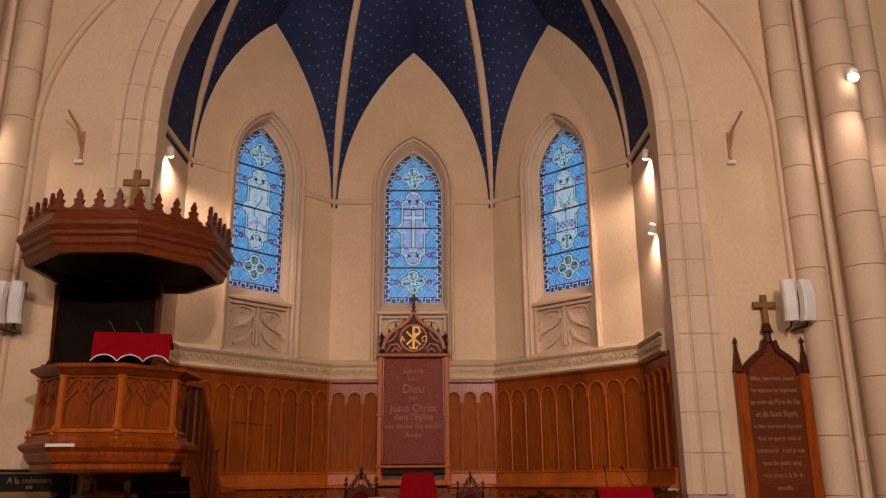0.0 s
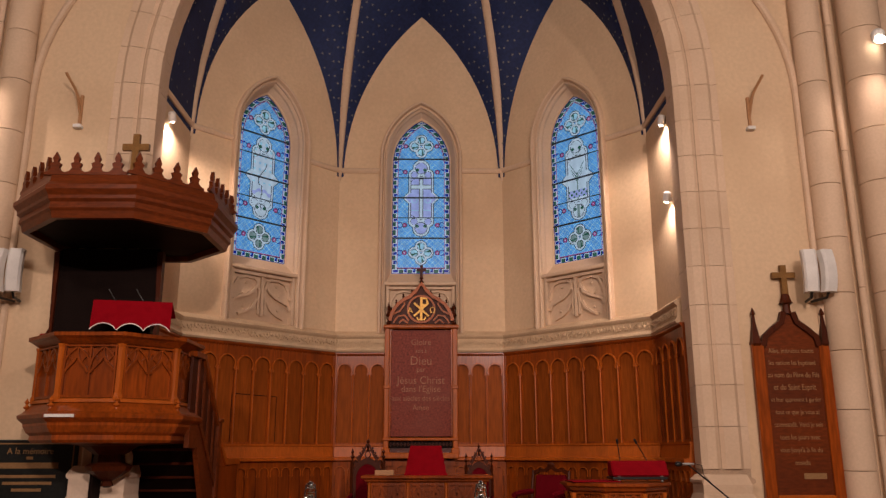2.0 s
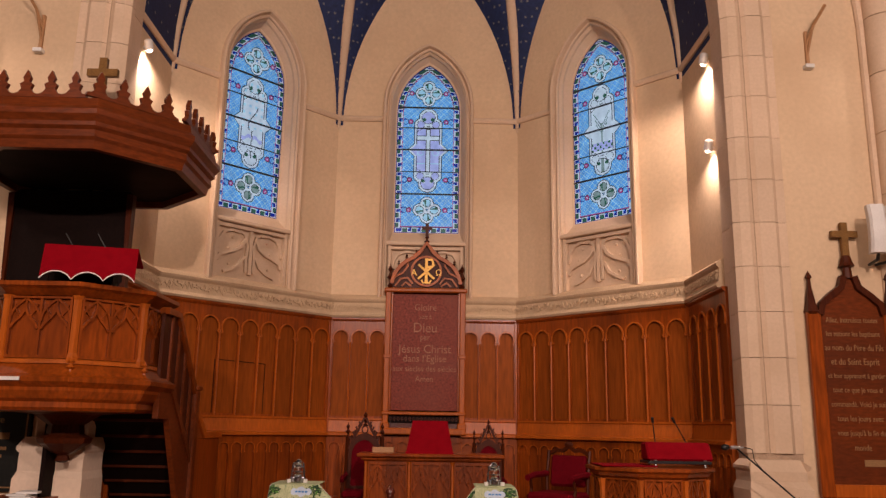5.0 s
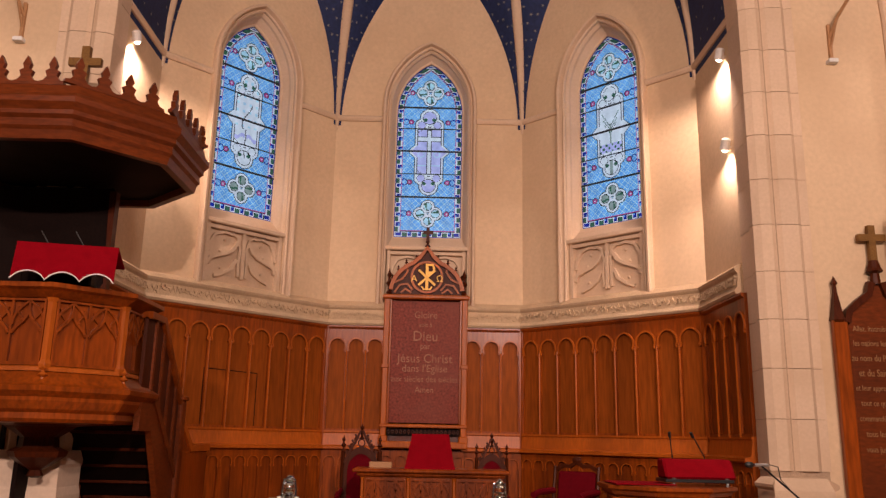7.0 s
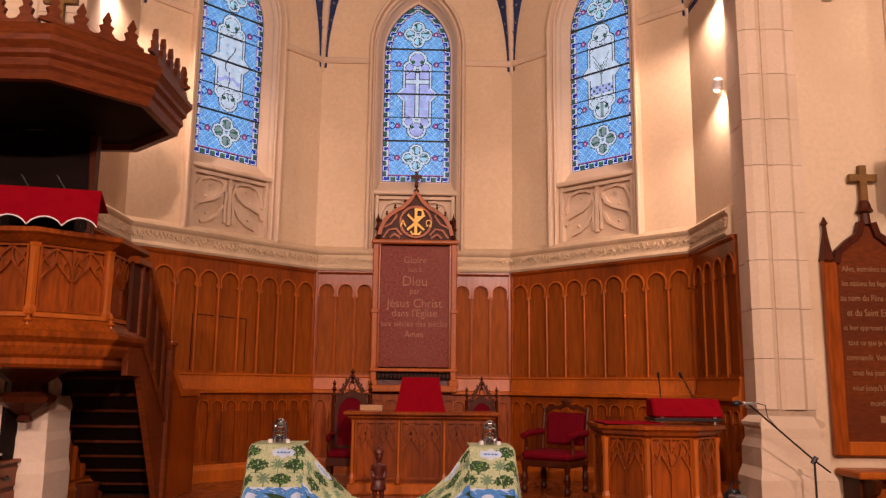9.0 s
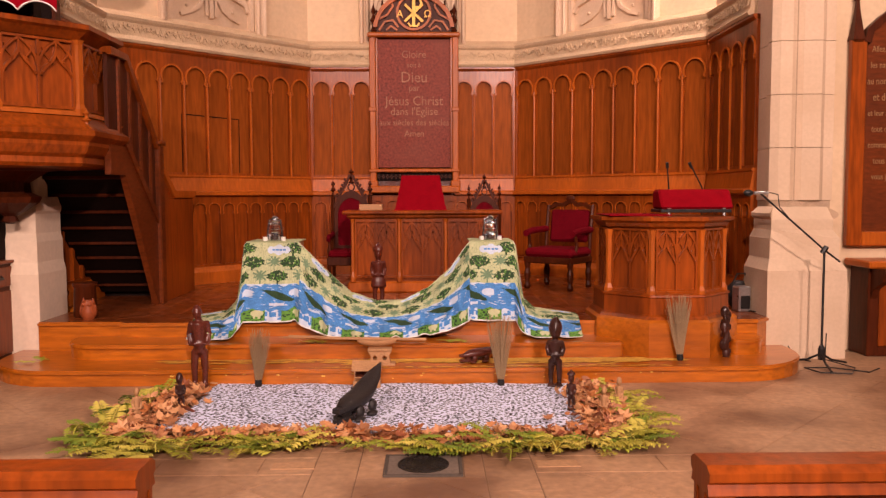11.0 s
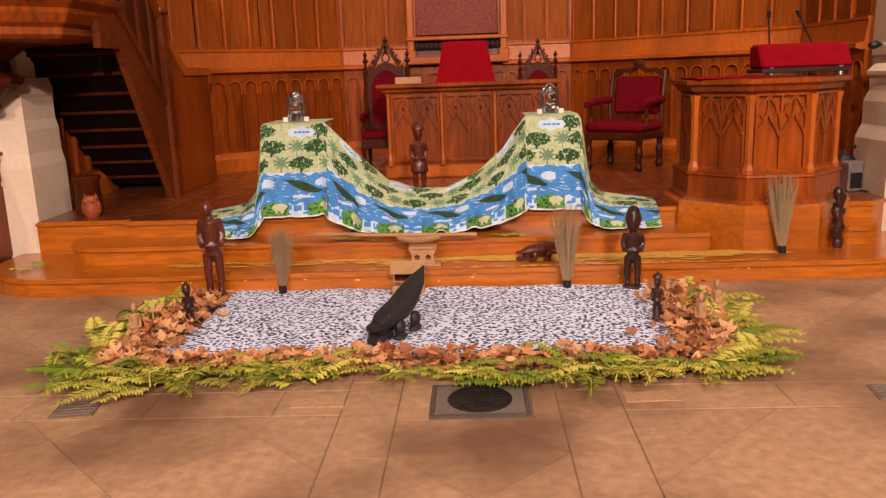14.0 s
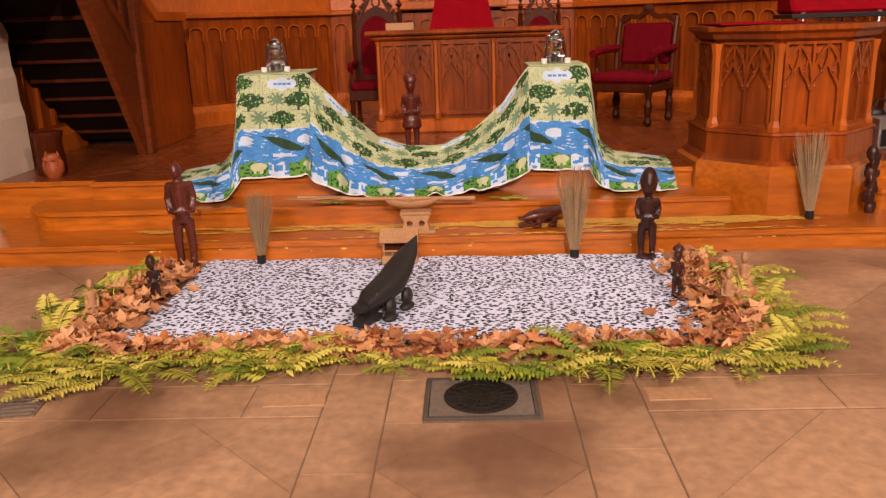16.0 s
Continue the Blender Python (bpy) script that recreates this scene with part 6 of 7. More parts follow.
part("shaft", tube([(-0.75, 0.02, 0.03), (-0.35, 0, 0.012), (0.42, -0.01, -0.005)], 0.013, 8), PALE, pad)
bm = ball((-0.62, 0.015, 0.024), (0.22, 0.045, 0.008), None, 12, 6)
part("blade", bm, PALE, pad)

# ---- brooms ----
STRAW = material("broom_straw", (0.33, 0.22, 0.12), 0.8, grain=30, amount=0.4)


def broom(at, h, w, label):
    br = thing("palm_broom", at, label, "broom", "brooms at the steps")
    bm = bmesh.new()
    for k in range(125):
        a, q = random.uniform(0, 2 * math.pi), math.sqrt(random.random())
        b = (0.022 * q * math.cos(a), 0.018 * q * math.sin(a) - 0.02, 0.03)
        e = (w * q * math.cos(a), 0.05 * q * math.sin(a) + 0.04, h * random.uniform(0.78, 1.04))
        mid = tuple(b[i] * 0.45 + e[i] * 0.55 for i in range(3))
        mid = (mid[0] * 0.95, mid[1], mid[2])
        tube([b, mid, e], 0.0025, 3, bm, [0.003, 0.0026, 0.0012])
    part("bristles", bm, STRAW, br, kind="stuff")
    part("binding", lathe([(0.028, 0), (0.03, 0.02), (0.027, 0.055)], 10, (0, -0.02, 0)), BLACK, br)
    return br


broom((-1.17, 9.30, 0.012), 0.46, 0.10, "bundle of thin brown twigs standing against the step")
broom((0.81, 9.26, 0.012), 0.56, 0.12, "tall bundle of brown twigs standing against the step")
broom((2.39, 9.62, STEP1), 0.55, 0.12, "tall bundle of brown twigs standing against the lectern")

# ---- microphone stand, small boxes on the platform ----
ms = thing("microphone_stand", (3.79, 9.94, 0), "black microphone stand with a boom arm and cable", "microphone stand")
for a in (20, 140, 260):
    part("leg", tube([(0, 0, 0.12), (0.12 * math.cos(radians(a)), 0.12 * math.sin(radians(a)), 0.05), (0.3 * math.cos(radians(a)), 0.3 * math.sin(radians(a)), 0.012)], 0.011, 6), BLACK, ms)
part("hub", lathe([(0.03, 0.06), (0.032, 0.16), (0.02, 0.19)], 10), BLACK, ms)
part("pole", tube([(0, 0, 0.1), (0, 0, 1.06)], 0.011, 8), BLACK, ms)
part("clutch", tube([(-0.02, 0, 1.03), (0.02, 0, 1.09)], 0.024, 8), BLACK, ms)
part("boom", tube([(0.16, 0.03, 0.95), (0, 0, 1.06), (-0.62, -0.07, 1.57)], 0.009, 8), BLACK, ms)
mic = part("microphone", tube([(-0.55, -0.06, 1.575), (-0.68, -0.07, 1.575)], 0.016, 10), STEEL, ms, "silver handheld microphone")
part("grille", ball((-0.73, -0.07, 1.575), (0.045, 0.03, 0.03), None, 10, 8), BLACK, mic)
part("cable", tube([(-0.54, -0.06, 1.58), (-0.46, -0.06, 1.56), (-0.44, -0.05, 1.45), (-0.36, -0.05, 1.36)], 0.005, 5), BLACK, ms)
part("floor_cable", tube([(0.05, 0.02, 0.3), (0.06, 0.05, 0.05), (0.25, -0.12, 0.01), (0.1, -0.35, 0.01), (-0.15, -0.3, 0.01), (-0.2, -0.1, 0.01), (0.05, -0.12, 0.012), (0.28, -0.3, 0.01), (0.45, -0.15, 0.01)], 0.006, 5), BLACK, ms)
sk = thing("small_loudspeaker", (3.33, 10.66, PLAT), "small silver box loudspeaker on the platform", "loudspeaker", rz=10)
part("case", box(-0.065, 0.065, -0.07, 0.07, 0, 0.25, 0.012), STEEL, sk)
part("grille", box(-0.05, 0.05, -0.078, -0.07, 0.03, 0.16, 0.004), BLACK, sk)
bg = thing("black_bag", (3.36, 10.86, PLAT), "black bag lying behind the small loudspeaker", "bag")
bm = ball((0, 0, 0.14), (0.13, 0.11, 0.15), None, 12, 8)
for v in bm.verts:
    v.co.x += 0.02 * math.sin(v.co.z * 30)
part("sack", bm, BLACK, bg, smooth=True)
part("strap", tube([(-0.08, -0.05, 0.22), (-0.03, -0.08, 0.36), (0.06, -0.06, 0.36), (0.1, -0.02, 0.22)], 0.01, 6), BLACK, bg)
cbx = thing("step_cable", (3.43, 10.31, PLAT), "thin black cable running down the platform edge", "cable")
part("wire", tube([(-0.1, 0.4, 0.01), (0.1, 0.0, 0.012), (0.17, -0.02, -0.05), (0.19, -0.02, -0.25), (0.25, -0.1, -0.39), (0.35, -0.2, -0.395)], 0.006, 5), BLACK, cbx)

# ---- pews ----
for s, x0, x1 in ((-1, -4.9, -0.53), (1, 0.96, 5.4)):
    pew = thing("pew", ((x0 + x1) / 2, 4.90, 0), "varnished brown pew front with moulded rail and panels", "pew", "front pews")
    pew.scale = (1, 1, 1.105)
    w = (x1 - x0) / 2
    part("back", box(-w + 0.05, w - 0.05, -0.02, 0.025, 0.08, 0.70), OAK, pew)
    part("top_rail", plate([[(-0.07, 0.70), (-0.06, 0.725), (-0.075, 0.735), (-0.075, 0.755), (-0.05, 0.77), (0.05, 0.77), (0.075, 0.755), (0.075, 0.735), (0.06, 0.725), (0.07, 0.70)]], -w, w, m=pose(0, 0, 0, 0, 0, 90)), OAK, pew)
    part("bottom_rail", box(-w + 0.02, w - 0.02, -0.04, 0.045, 0, 0.16, 0.01), OAK, pew)
    for e in (-1, 1):
        part("end_post", plate([[(-0.09, 0), (-0.09, 0.1), (-0.06, 0.16), (-0.06, 0.5), (-0.075, 0.58), (-0.06, 0.70), (0.06, 0.70), (0.06, 0)]], -0.035, 0.035, m=pose(e * (w - 0.04), 0, 0, 0, 0, 90)), OAK, pew)
    n = 5
    for k in range(n):
        c = -w + 2 * w * (k + 0.5) / n
        for side_y in (-0.035, 0.025):
            part("panel_frame", plate([[(c - w / n, 0.16), (c - w / n, 0.70), (c + w / n, 0.70), (c + w / n, 0.16)], [(c - w / n + 0.09, 0.24), (c - w / n + 0.09, 0.62), (c + w / n - 0.09, 0.62), (c + w / n - 0.09, 0.24)]], side_y, side_y + 0.012), OAK, pew)


# ---- patterned ground cloth ----
LAID = Matrix(((1.045, 0.048, 0, -0.617), (-0.022, 0.961, 0, 0.239), (0, 0, 1, 0), (0, 0, 0, 1)))
SPECK = bpy.data.materials.new("speckled_cotton")
SPECK.use_nodes = True
n, l = SPECK.node_tree.nodes, SPECK.node_tree.links
co, mp, vo, ns, rp, mx = (n.new("ShaderNode" + k) for k in ("TexCoord", "Mapping", "TexVoronoi", "TexNoise", "ValToRGB", "MixRGB"))
mp.inputs["Scale"].default_value = (38, 46, 1)
mp.inputs["Rotation"].default_value = (0, 0, 0.5)
ns.inputs["Scale"].default_value = 26
ns.inputs["Detail"].default_value = 3
l.new(co.outputs["Object"], mp.inputs["Vector"])
l.new(co.outputs["Object"], ns.inputs["Vector"])
l.new(ns.outputs["Color"], mx.inputs["Color2"])
l.new(mp.outputs[0], mx.inputs["Color1"])
mx.blend_type = "ADD"
mx.inputs["Fac"].default_value = 0.6
vo.inputs["Scale"].default_value = 1.0
vo.inputs["Randomness"].default_value = 1.0
l.new(mx.outputs[0], vo.inputs["Vector"])
rp.color_ramp.elements[0].position, rp.color_ramp.elements[1].position = 0.42, 0.47
rp.color_ramp.elements[0].color, rp.color_ramp.elements[1].color = (0.012, 0.012, 0.016, 1), (0.74, 0.79, 0.98, 1)
l.new(vo.outputs["Distance"], rp.inputs["Fac"])
l.new(rp.outputs[0], n["Principled BSDF"].inputs["Base Color"])
n["Principled BSDF"].inputs["Roughness"].default_value = 0.9
ground_cloth = thing("ground_cloth", (0, 0, 0), "white cotton cloth with a fine black speckle on the floor", "cloth")
bm = bmesh.new()
grid = []
for j in range(41):
    row = []
    for i in range(71):
        u, v = i / 70, j / 40
        x0, x1 = -1.30 + 0.02 * v - 0.02 * math.sin(v * 9), 1.42 + 0.04 * v
        x = x0 + (x1 - x0) * u
        y = 7.93 + (9.46 - 7.93) * v + 0.10 * u * (1 - v)
        z = 0.010 + 0.006 * (noise.noise((x * 3, y * 3, 0)) + 0.6) + 0.004 * math.sin(x * 9 + y * 4)
        row.append(bm.verts.new((x, y, max(0.006, z))))
    grid.append(row)
for a, b in zip(grid, grid[1:]):
    for i in range(70):
        bm.faces.new((a[i], a[i + 1], b[i + 1], b[i]))
bm.transform(LAID)
part("sheet", bm, SPECK, ground_cloth, smooth=True)


# ---- dry leaves and ferns round the cloth ----
def foliage_mat(name, a, b, c):
    m = bpy.data.materials.new(name)
    m.use_nodes = True
    n, l = m.node_tree.nodes, m.node_tree.links
    g, r, co, t, mx = (n.new("ShaderNode" + k) for k in ("NewGeometry", "ValToRGB", "TexCoord", "TexNoise", "MixRGB"))
    r.color_ramp.elements[0].color, r.color_ramp.elements[1].color = (*a, 1), (*c, 1)
    e = r.color_ramp.elements.new(0.5)
    e.color = (*b, 1)
    l.new(g.outputs["Random Per Island"], r.inputs["Fac"])
    t.inputs["Scale"].default_value = 60
    l.new(co.outputs["Object"], t.inputs["Vector"])
    mx.blend_type = "MULTIPLY"
    mx.inputs["Fac"].default_value = 0.45
    l.new(r.outputs[0], mx.inputs["Color1"])
    l.new(t.outputs["Fac"], mx.inputs["Color2"])
    l.new(mx.outputs[0], n["Principled BSDF"].inputs["Base Color"])
    n["Principled BSDF"].inputs["Roughness"].default_value = 0.6
    return m


DRY = foliage_mat("dry_leaf", (0.58, 0.19, 0.05), (0.76, 0.39, 0.17), (0.28, 0.065, 0.02))
FERN = foliage_mat("fern_green", (0.15, 0.24, 0.02), (0.42, 0.42, 0.035), (0.76, 0.63, 0.12))
rnd = random.Random(7)
LOBES = [(0, -0.5), (0.14, -0.34), (0.46, -0.30), (0.30, -0.08), (0.52, 0.16), (0.22, 0.18), (0.0, 0.56), (-0.22, 0.18), (-0.52, 0.16), (-0.30, -0.08), (-0.46, -0.30), (-0.14, -0.34)]
ROUND = [(0, -0.5), (0.16, -0.36), (0.27, -0.1), (0.24, 0.16), (0.1, 0.4), (0, 0.54), (-0.1, 0.4), (-0.24, 0.16), (-0.27, -0.1), (-0.16, -0.36)]


def ring_place():
    """A place in the band of leaves: along the front edge or beside the cloth."""
    q = rnd.random()
    if q < 0.52:
        return rnd.uniform(-1.5, 1.6), 7.86 + rnd.gauss(0, 0.065)
    if q < 0.76:
        return -1.43 + rnd.gauss(0, 0.09), rnd.uniform(7.9, 9.25)
    return 1.58 + rnd.gauss(0, 0.10), rnd.uniform(7.95, 9.3)


verts, faces = [], []
for k in range(2000):
    x, y = ring_place()
    size = rnd.uniform(0.045, 0.088) * (1.45 if rnd.random() < 0.2 else 1.0)
    m = pose(x, y, 0.022 + 0.07 * rnd.random() ** 1.3, rnd.gauss(0, 26), rnd.gauss(0, 26), rnd.uniform(0, 360))
    shape = LOBES if rnd.random() < 0.55 else ROUND
    curl = rnd.uniform(0.1, 0.9)
    base = len(verts)
    verts.append(tuple(m @ Vector((0, 0, 0))))
    for px, py in shape:
        verts.append(tuple(m @ Vector((px * size, py * size, curl * size * (px * px * 1.4 + py * py * 0.7)))))
    for i in range(len(shape)):
        faces.append((base, base + 1 + i, base + 1 + (i + 1) % len(shape)))
for i, (x, y, z) in enumerate(verts):
    if z < 0.004:
        verts[i] = (x, y, 0.004 + 0.002 * rnd.random())
mesh = bpy.data.meshes.new("dry_leaves")
mesh.from_pydata(verts, [], faces)
mesh.transform(LAID)
mesh.materials.append(DRY)
tagged(new("dry_leaves", mesh), "heap of orange brown dry autumn leaves round the cloth", "leaves", kind="stuff")

verts, faces = [], []


def frond(x, y, rz, length, lift, z0):
    m = pose(x, y, z0, 0, 0, rz)
    n = int(length / 0.016)
    base = len(verts)
    for k in range(n + 1):
        t = k / n
        z = lift * math.sin(t * math.pi * 0.75) * length
        for s in (-1, 1):
            verts.append(tuple(m @ Vector((s * 0.003, t * length, z))))
    for k in range(n):
        a = base + 2 * k
        faces.append((a, a + 1, a + 3, a + 2))
    for k in range(2, n):
        t = k / n
        z = lift * math.sin(t * math.pi * 0.75) * length
        w = length * 0.26 * math.sin(min(1, t * 1.6 + 0.25) * math.pi * 0.5) * (1 - t) ** 0.65 + 0.006
        for s in (-1, 1):
            d = rnd.uniform(-0.012, 0.012)
            b = len(verts)
            # leaflets share the midrib's points so that a frond is one island
            tip = m @ Vector((s * w, t * length + w * 0.35, z + d - 0.12 * w))
            up = m @ Vector((s * w * 0.45, t * length + w * 0.28 + 0.008, z + d * 0.5 + 0.006))
            lo = m @ Vector((s * w * 0.45, t * length + w * 0.02 - 0.004, z + d * 0.5))
            verts.extend((tuple(tip), tuple(up), tuple(lo)))
            root = base + 2 * k + (1 if s > 0 else 0)
            faces.append((root, b + 2, b, b + 1))


for k in range(300):
    q = rnd.random()
    if q < 0.62:
        x = rnd.choice((rnd.uniform(-1.5, 1.55), rnd.gauss(-1.2, 0.2), rnd.gauss(-0.55, 0.16), rnd.gauss(0.75, 0.22), rnd.gauss(1.3, 0.18)))
        x = max(-1.55, min(1.58, x))
        y = 7.70 + rnd.gauss(0, 0.06) + 0.05 * math.sin(x * 7)
        rz = rnd.choice((rnd.uniform(60, 130), rnd.uniform(230, 300), rnd.uniform(130, 230)))
        if abs(x - 0.42) < 0.35:
            y, rz = 7.60 + 0.5 * (y - 7.70), rnd.choice((80, 100, 260, 280)) + rnd.uniform(-12, 12)
    elif q < 0.79:
        x, y, rz = -1.60 + rnd.gauss(0, 0.05), rnd.uniform(7.65, 9.0), rnd.choice((rnd.uniform(150, 220), rnd.uniform(-20, 60)))
    else:
        x, y, rz = 1.68 + rnd.gauss(0, 0.05), rnd.uniform(7.75, 9.2), rnd.choice((rnd.uniform(150, 210), rnd.uniform(-40, 30), 250))
    frond(x, y, rz, rnd.choice((rnd.uniform(0.12, 0.22), rnd.uniform(0.22, 0.34))), rnd.uniform(0.04, 0.3), 0.015 + 0.035 * rnd.random())
for x, y, rz in ((-1.35, 7.75, 100), (-1.4, 7.66, 80), (-1.3, 7.6, 112), (-1.2, 7.6, 150), (1.5, 7.9, 262), (1.45, 7.72, 245)):
    frond(x, y, rz, 0.42, 0.12, 0.03)
for x, y, z in ((-0.55, 9.93, STEP2), (-0.48, 9.91, STEP2), (0.6, 9.92, STEP2), (0.7, 9.93, STEP2), (-2.85, 9.75, STEP1), (-2.8, 9.82, STEP1)):
    frond(x, y, rnd.uniform(60, 120), 0.2, 0.05, z + 0.012)
for i, (x, y, z) in enumerate(verts):
    if z < 0.004 and y < 9.4:
        verts[i] = (x, y, 0.004 + 0.002 * rnd.random())
mesh = bpy.data.meshes.new("fern_fronds")
mesh.from_pydata(verts, [], faces)
mesh.transform(LAID)
mesh.materials.append(FERN)
tagged(new("fern_fronds", mesh), "bed of fresh green and yellowing fern fronds on the floor", "ferns", kind="stuff")

# ---- floor grate ----
GREY = material("grey_slate", (0.17, 0.13, 0.10), 0.6, grain=8, amount=0.2)
RUST = material("rusty_iron", (0.19, 0.12, 0.08), 0.7, grain=12, amount=0.3)
IRON = material("dark_iron", (0.035, 0.028, 0.022), 0.5, 0.5, grain=15, amount=0.3)
gr = thing("floor_grate", (0.19, 7.35, 0), "round pierced iron grate set in a grey slate slab", "grate")
bm = slab([(-0.205, -0.16), (0.205, -0.16), (0.205, 0.16), (-0.205, 0.16)], -0.01, 0.006, 0.003)
part("slab", bm, GREY, gr)
part("edge", plate([[(-0.225, -0.18), (0.225, -0.18), (0.225, 0.18), (-0.225, 0.18)], [(-0.207, -0.162), (0.207, -0.162), (0.207, 0.162), (-0.207, 0.162)]], -0.004, 0.008, m=pose(0, 0, 0, 90, 0, 0)), material("worn_slate_edge", (0.09, 0.07, 0.055), 0.6, grain=8), gr)
# flat black disc in place of the unlit hole under the grating
part("well", lathe([(0.140, 0.0062), (0.140, 0.0075)], 28), BLACK, gr)
bm = bmesh.new()
for r, w in ((0.142, 0.012), (0.108, 0.007), (0.07, 0.007), (0.022, 0.02)):
    ribbon([(r * math.cos(a * math.pi / 24), r * math.sin(a * math.pi / 24)) for a in range(49)], w, -0.013, -0.007, bm)
for k in range(20):
    a = math.pi * k / 10
    strip((0.02 * math.cos(a), 0.02 * math.sin(a)), (0.138 * math.cos(a), 0.138 * math.sin(a)), 0.009 if k % 2 else 0.014, -0.0125, -0.007, bm)
bm.transform(pose(0, 0, 0, 90, 0, 0) @ Matrix.Diagonal((1, 1, 1, 1)))
for v in bm.verts:
    v.co.z = abs(v.co.z)
part("grating", bm, IRON, gr)

# ---- worn patches of old paint on the lowest tread ----
OCHRE = material("bare_ochre_wood", (0.72, 0.42, 0.07), 0.6, grain=15, amount=0.3)
worn = thing("paint_wear", (-0.15, -0.12, 0), "worn ochre patches on the lowest step", "wear", kind="structure")
bm = bmesh.new()
for k in range(1100):
    x = rnd.choice((rnd.uniform(-1.9, 2.6), rnd.uniform(-0.5, 2.3), rnd.uniform(0.3, 2.2), rnd.gauss(1.2, 0.4)))
    y = 9.835 - abs(rnd.gauss(0, 0.075)) if rnd.random() < 0.8 else 9.50 + abs(rnd.gauss(0, 0.02))
    r = rnd.uniform(0.008, 0.036) * (1.0 if y > 9.6 else 0.4)
    pts = [(x + 2.6 * r * rnd.uniform(0.6, 1.4) * math.cos(a * 0.7), min(9.855, y + 0.8 * r * rnd.uniform(0.5, 1.2) * math.sin(a * 0.7))) for a in range(9)]
    bm.faces.new([bm.verts.new((px, max(9.475, py), STEP1 + 0.0015 + 0.000004 * k)) for px, py in pts])
for k in range(60):
    x, z, r = rnd.uniform(-2.0, 2.4), STEP1 - abs(rnd.gauss(0.0, 0.03)) - 0.012, rnd.uniform(0.003, 0.014)
    bm.faces.new([bm.verts.new((x + r * rnd.uniform(0.7, 2.0) * math.cos(a * 1.05), 9.4685 - 0.00003 * k, z + 0.6 * r * math.sin(a * 1.05))) for a in range(6)])
part("patches", bm, OCHRE, worn, kind="stuff")

# ---- stone floor and parquet, piece by piece ----
def shrink(poly, d):
    c = sum((Vector(p) for p in poly), Vector((0, 0))) / len(poly)
    return [tuple(c + (Vector(p) - c) * (1 - d / max(0.05, (Vector(p) - c).length))) for p in poly]


floor_ob = bpy.data.objects["floor"]
slab_cache = {}


def floor_stone(x, y, w, d, rz=0.0):
    key = (round(w, 3), round(d, 3))
    if key not in slab_cache:
        g = 0.0015
        slab_cache[key] = finish(slab([(-w / 2 + g, -d / 2 + g), (w / 2 - g, -d / 2 + g), (w / 2 - g, d / 2 - g), (-w / 2 + g, d / 2 - g)], -0.02, 0.0, 0.002), FLOORM, "paving_stone")
    ob = new("paving_stone", slab_cache[key])
    ob.parent = floor_ob
    ob.matrix_basis = pose(x, y, rnd.uniform(-0.0015, 0.0), rnd.uniform(-0.06, 0.06), rnd.uniform(-0.06, 0.06), rz)


def clipped(cx, cy, s, x0, x1, y0, y1):
    """A square set on its corner, cut to the strip."""
    poly = [(cx - s, cy), (cx, cy - s), (cx + s, cy), (cx, cy + s)]
    for axis, lim, sign in ((0, x0, 1), (0, x1, -1), (1, y0, 1), (1, y1, -1)):
        out = []
        for i, p in enumerate(poly):
            q = poly[(i + 1) % len(poly)]
            a, b = sign * (p[axis] - lim), sign * (q[axis] - lim)
            if a >= 0:
                out.append(p)
            if a * b < 0:
                t = a / (a - b)
                out.append((p[0] + (q[0] - p[0]) * t, p[1] + (q[1] - p[1]) * t))
        poly = out
        if len(poly) < 3:
            return None
    return poly


def diagonal(x0, x1, y0, y1, s):
    i = 0
    y = y0
    while y < y1 + s:
        x = x0 + (s if i % 2 else 0)
        while x < x1 + s:
            poly = clipped(x, y, s, x0, x1, y0, y1)
            if poly:
                poly = shrink(poly, 0.002)
                if max(p[0] for p in poly) - min(p[0] for p in poly) > 0.04:
                    part("paving_stone", slab(poly, -0.02, rnd.uniform(-0.0015, 0.0), 0.002), FLOORM, floor_ob)
            x += 2 * s
        y += s
        i += 1


# middle aisle: squares set cornerwise between two bands, then bigger squares to both sides
diagonal(-0.18, 0.54, 4.3, 7.15, 0.36)
for x, w in ((-0.31, 0.254), (0.685, 0.284)):
    y = 4.3
    while y < 9.3:
        d = rnd.choice((0.52, 0.66, 0.8))
        d = min(d, 9.34 - y)
        floor_stone(x, y + d / 2, w, d)
        y += d
floor_stone(-0.107, 7.34, 0.146, 0.38)
floor_stone(0.482, 7.34, 0.116, 0.38)
for x0, x1 in ((-4.8, -0.44), (0.83, 5.4)):
    diagonal(x0, x1, 4.3, 7.21, 0.45)
    diagonal(x0, x1, 7.51, 10.6, 0.45)
    x = x0
    while x < x1 - 0.01:
        w = min(rnd.choice((0.6, 0.75, 0.9)), x1 - x)
        floor_stone(x + w / 2, 7.36, w, 0.28)
        x += w
diagonal(-0.18, 0.54, 7.53, 9.34, 0.36)
for x, w in ((-0.56, 0.25), (0.975, 0.25)):
    bm = slab([(-w / 2, -0.06), (w / 2, -0.055), (w / 2 - 0.01, 0.06), (-w / 2, 0.055)], -0.01, 0.0, 0.003)
    part("paving_stone", bm, TAN, floor_ob).matrix_basis = pose(x, 7.36, 0.004)
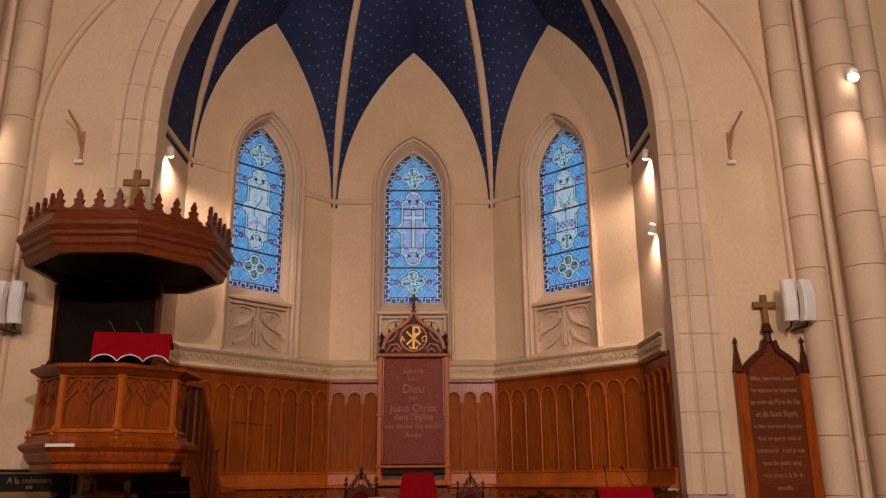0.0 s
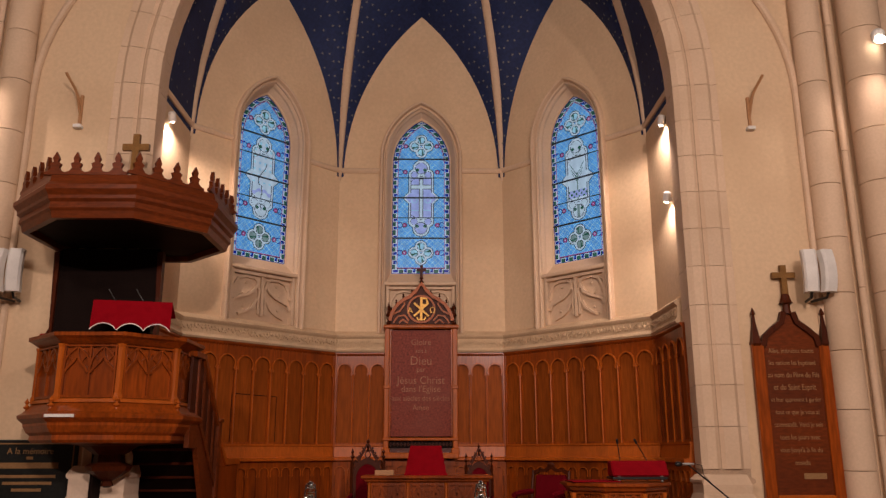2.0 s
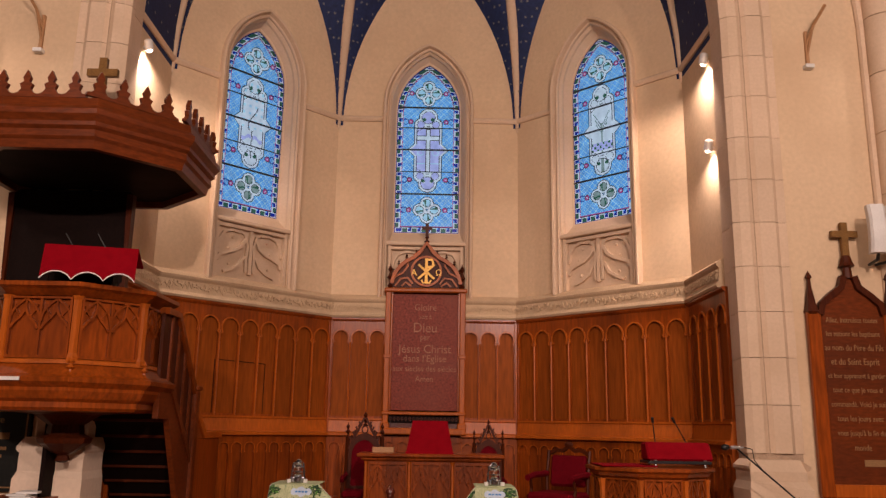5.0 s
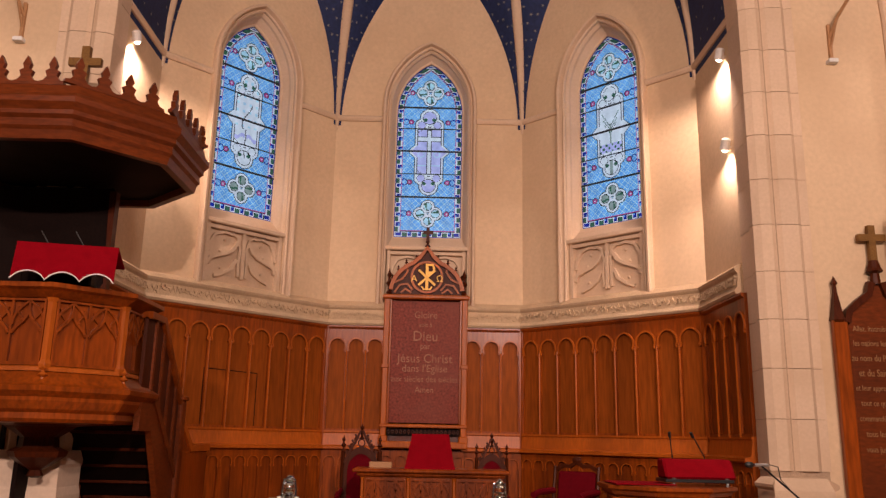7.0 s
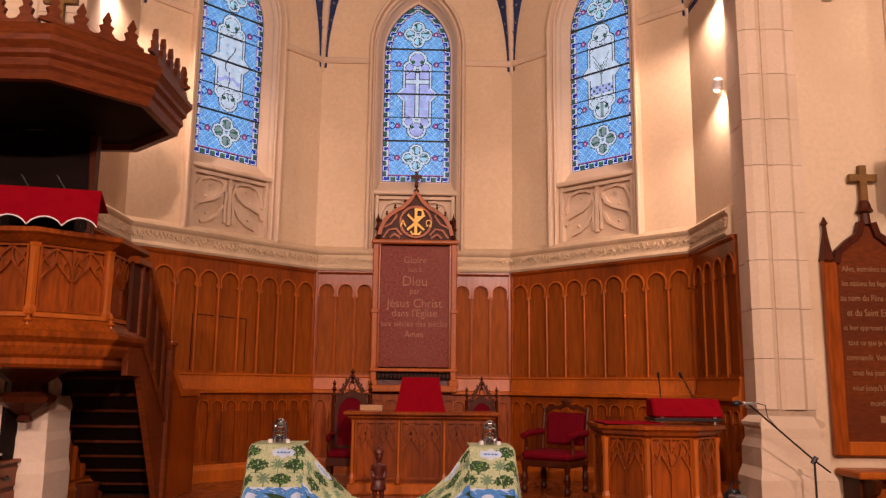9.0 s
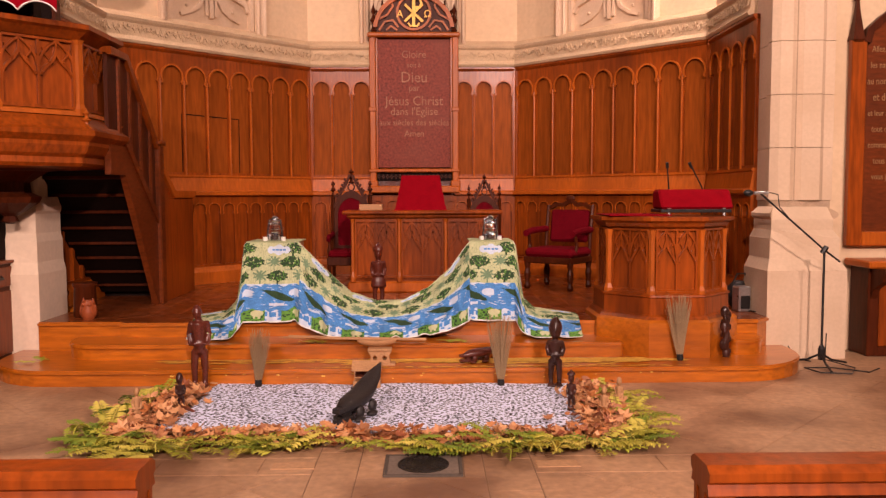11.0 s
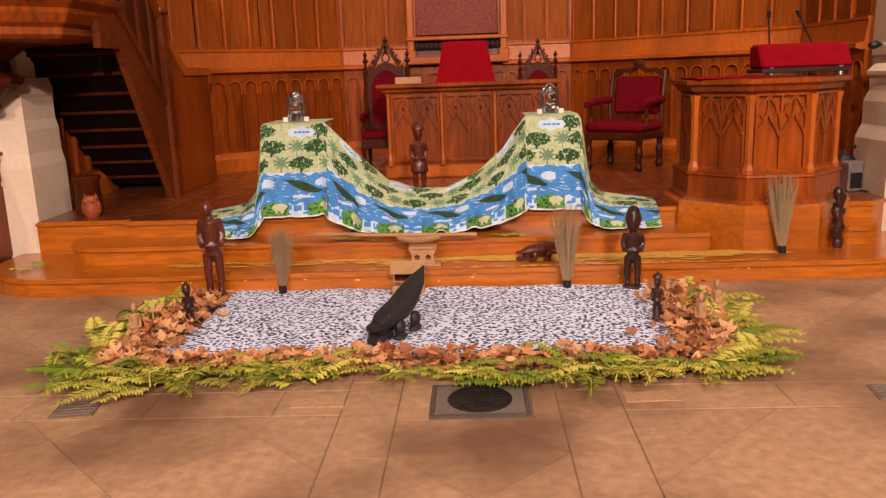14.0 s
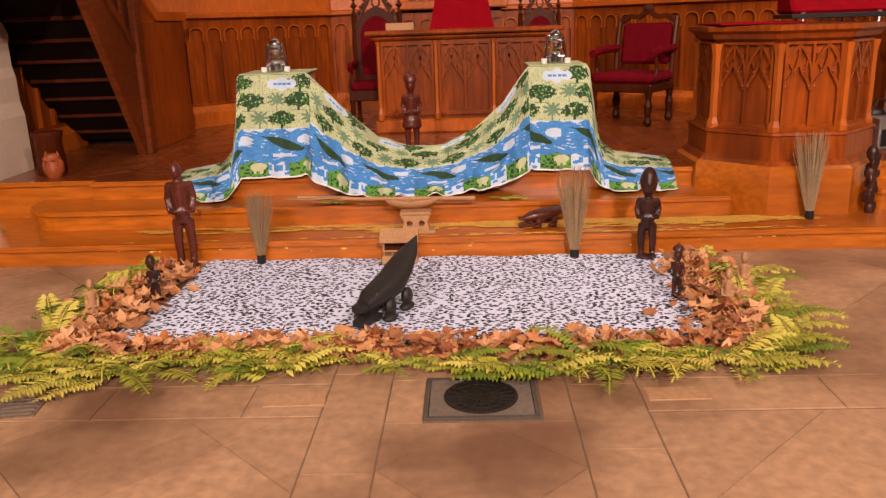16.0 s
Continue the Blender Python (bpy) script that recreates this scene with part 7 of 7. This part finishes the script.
for x, y, turn in ((-1.70, 7.33, 8), (2.07, 7.35, -6)):
    vent = thing("floor_vent", (x, y, 0), "small worn ribbed iron vent set in the floor", "vent", "floor vents", rz=turn)
    part("frame", slab([(-0.10, -0.09), (0.10, -0.09), (0.10, 0.09), (-0.10, 0.09)], -0.005, 0.004, 0.002), RUST, vent)
    for k in range(5):
        part("rib", slab([(-0.085, -0.072 + 0.034 * k), (0.085, -0.072 + 0.034 * k), (0.085, -0.056 + 0.034 * k), (-0.085, -0.056 + 0.034 * k)], 0.0, 0.009, 0.002), GREY, vent)
# herringbone parquet on the platform
plank = finish(box(-0.0365, 0.0365, -0.1825, 0.1825, 0, 0.006, 0.0015), PARQUET, "parquet_block")
W, H = 0.075, 0.37
GAP = H * 0.7071


def on_platform(x, y):
    return 10.42 < y < AY - 0.45 and abs(x) < 3.05 and abs(x) + y < 15.55 and not (x < -2.65 and y < 12.6)


pieces = []
for i in range(-13, 14):
    for j in range(60):
        x, y = i * GAP, 10.3 + j * W * 1.41421
        if on_platform(x, y):
            pieces.append((x, y, 45 if i % 2 else -45))
pieces.sort(key=lambda p: p[1])
plat = bpy.data.objects["platform"]
for x, y, rz in pieces[:300]:
    ob = new("parquet_block", plank)
    ob.parent = plat
    ob.matrix_basis = pose(x, y, PLAT - 0.003 + rnd.uniform(0, 0.0006), 0, 0, rz)
verts, faces = [], []
for x, y, rz in pieces[300:]:
    m = pose(x, y, PLAT - 0.003 + rnd.uniform(0, 0.0006), 0, 0, rz)
    b = len(verts)
    for z, g in ((0, 0), (0.0045, 0), (0.006, 0.0015)):
        for sx, sy in ((-1, -1), (1, -1), (1, 1), (-1, 1)):
            verts.append(tuple(m @ Vector((sx * (0.0365 - g), sy * (0.1825 - g), z))))
    for q in (0, 4):
        for i in range(4):
            faces.append((b + q + i, b + q + (i + 1) % 4, b + q + 4 + (i + 1) % 4, b + q + 4 + i))
    faces.append((b + 8, b + 9, b + 10, b + 11))
mesh = bpy.data.meshes.new("parquet_rest")
mesh.from_pydata(verts, [], faces)
mesh.materials.append(PARQUET)
ob = new("parquet_rest", mesh)
ob.parent = plat
tagged(ob, kind="stuff")
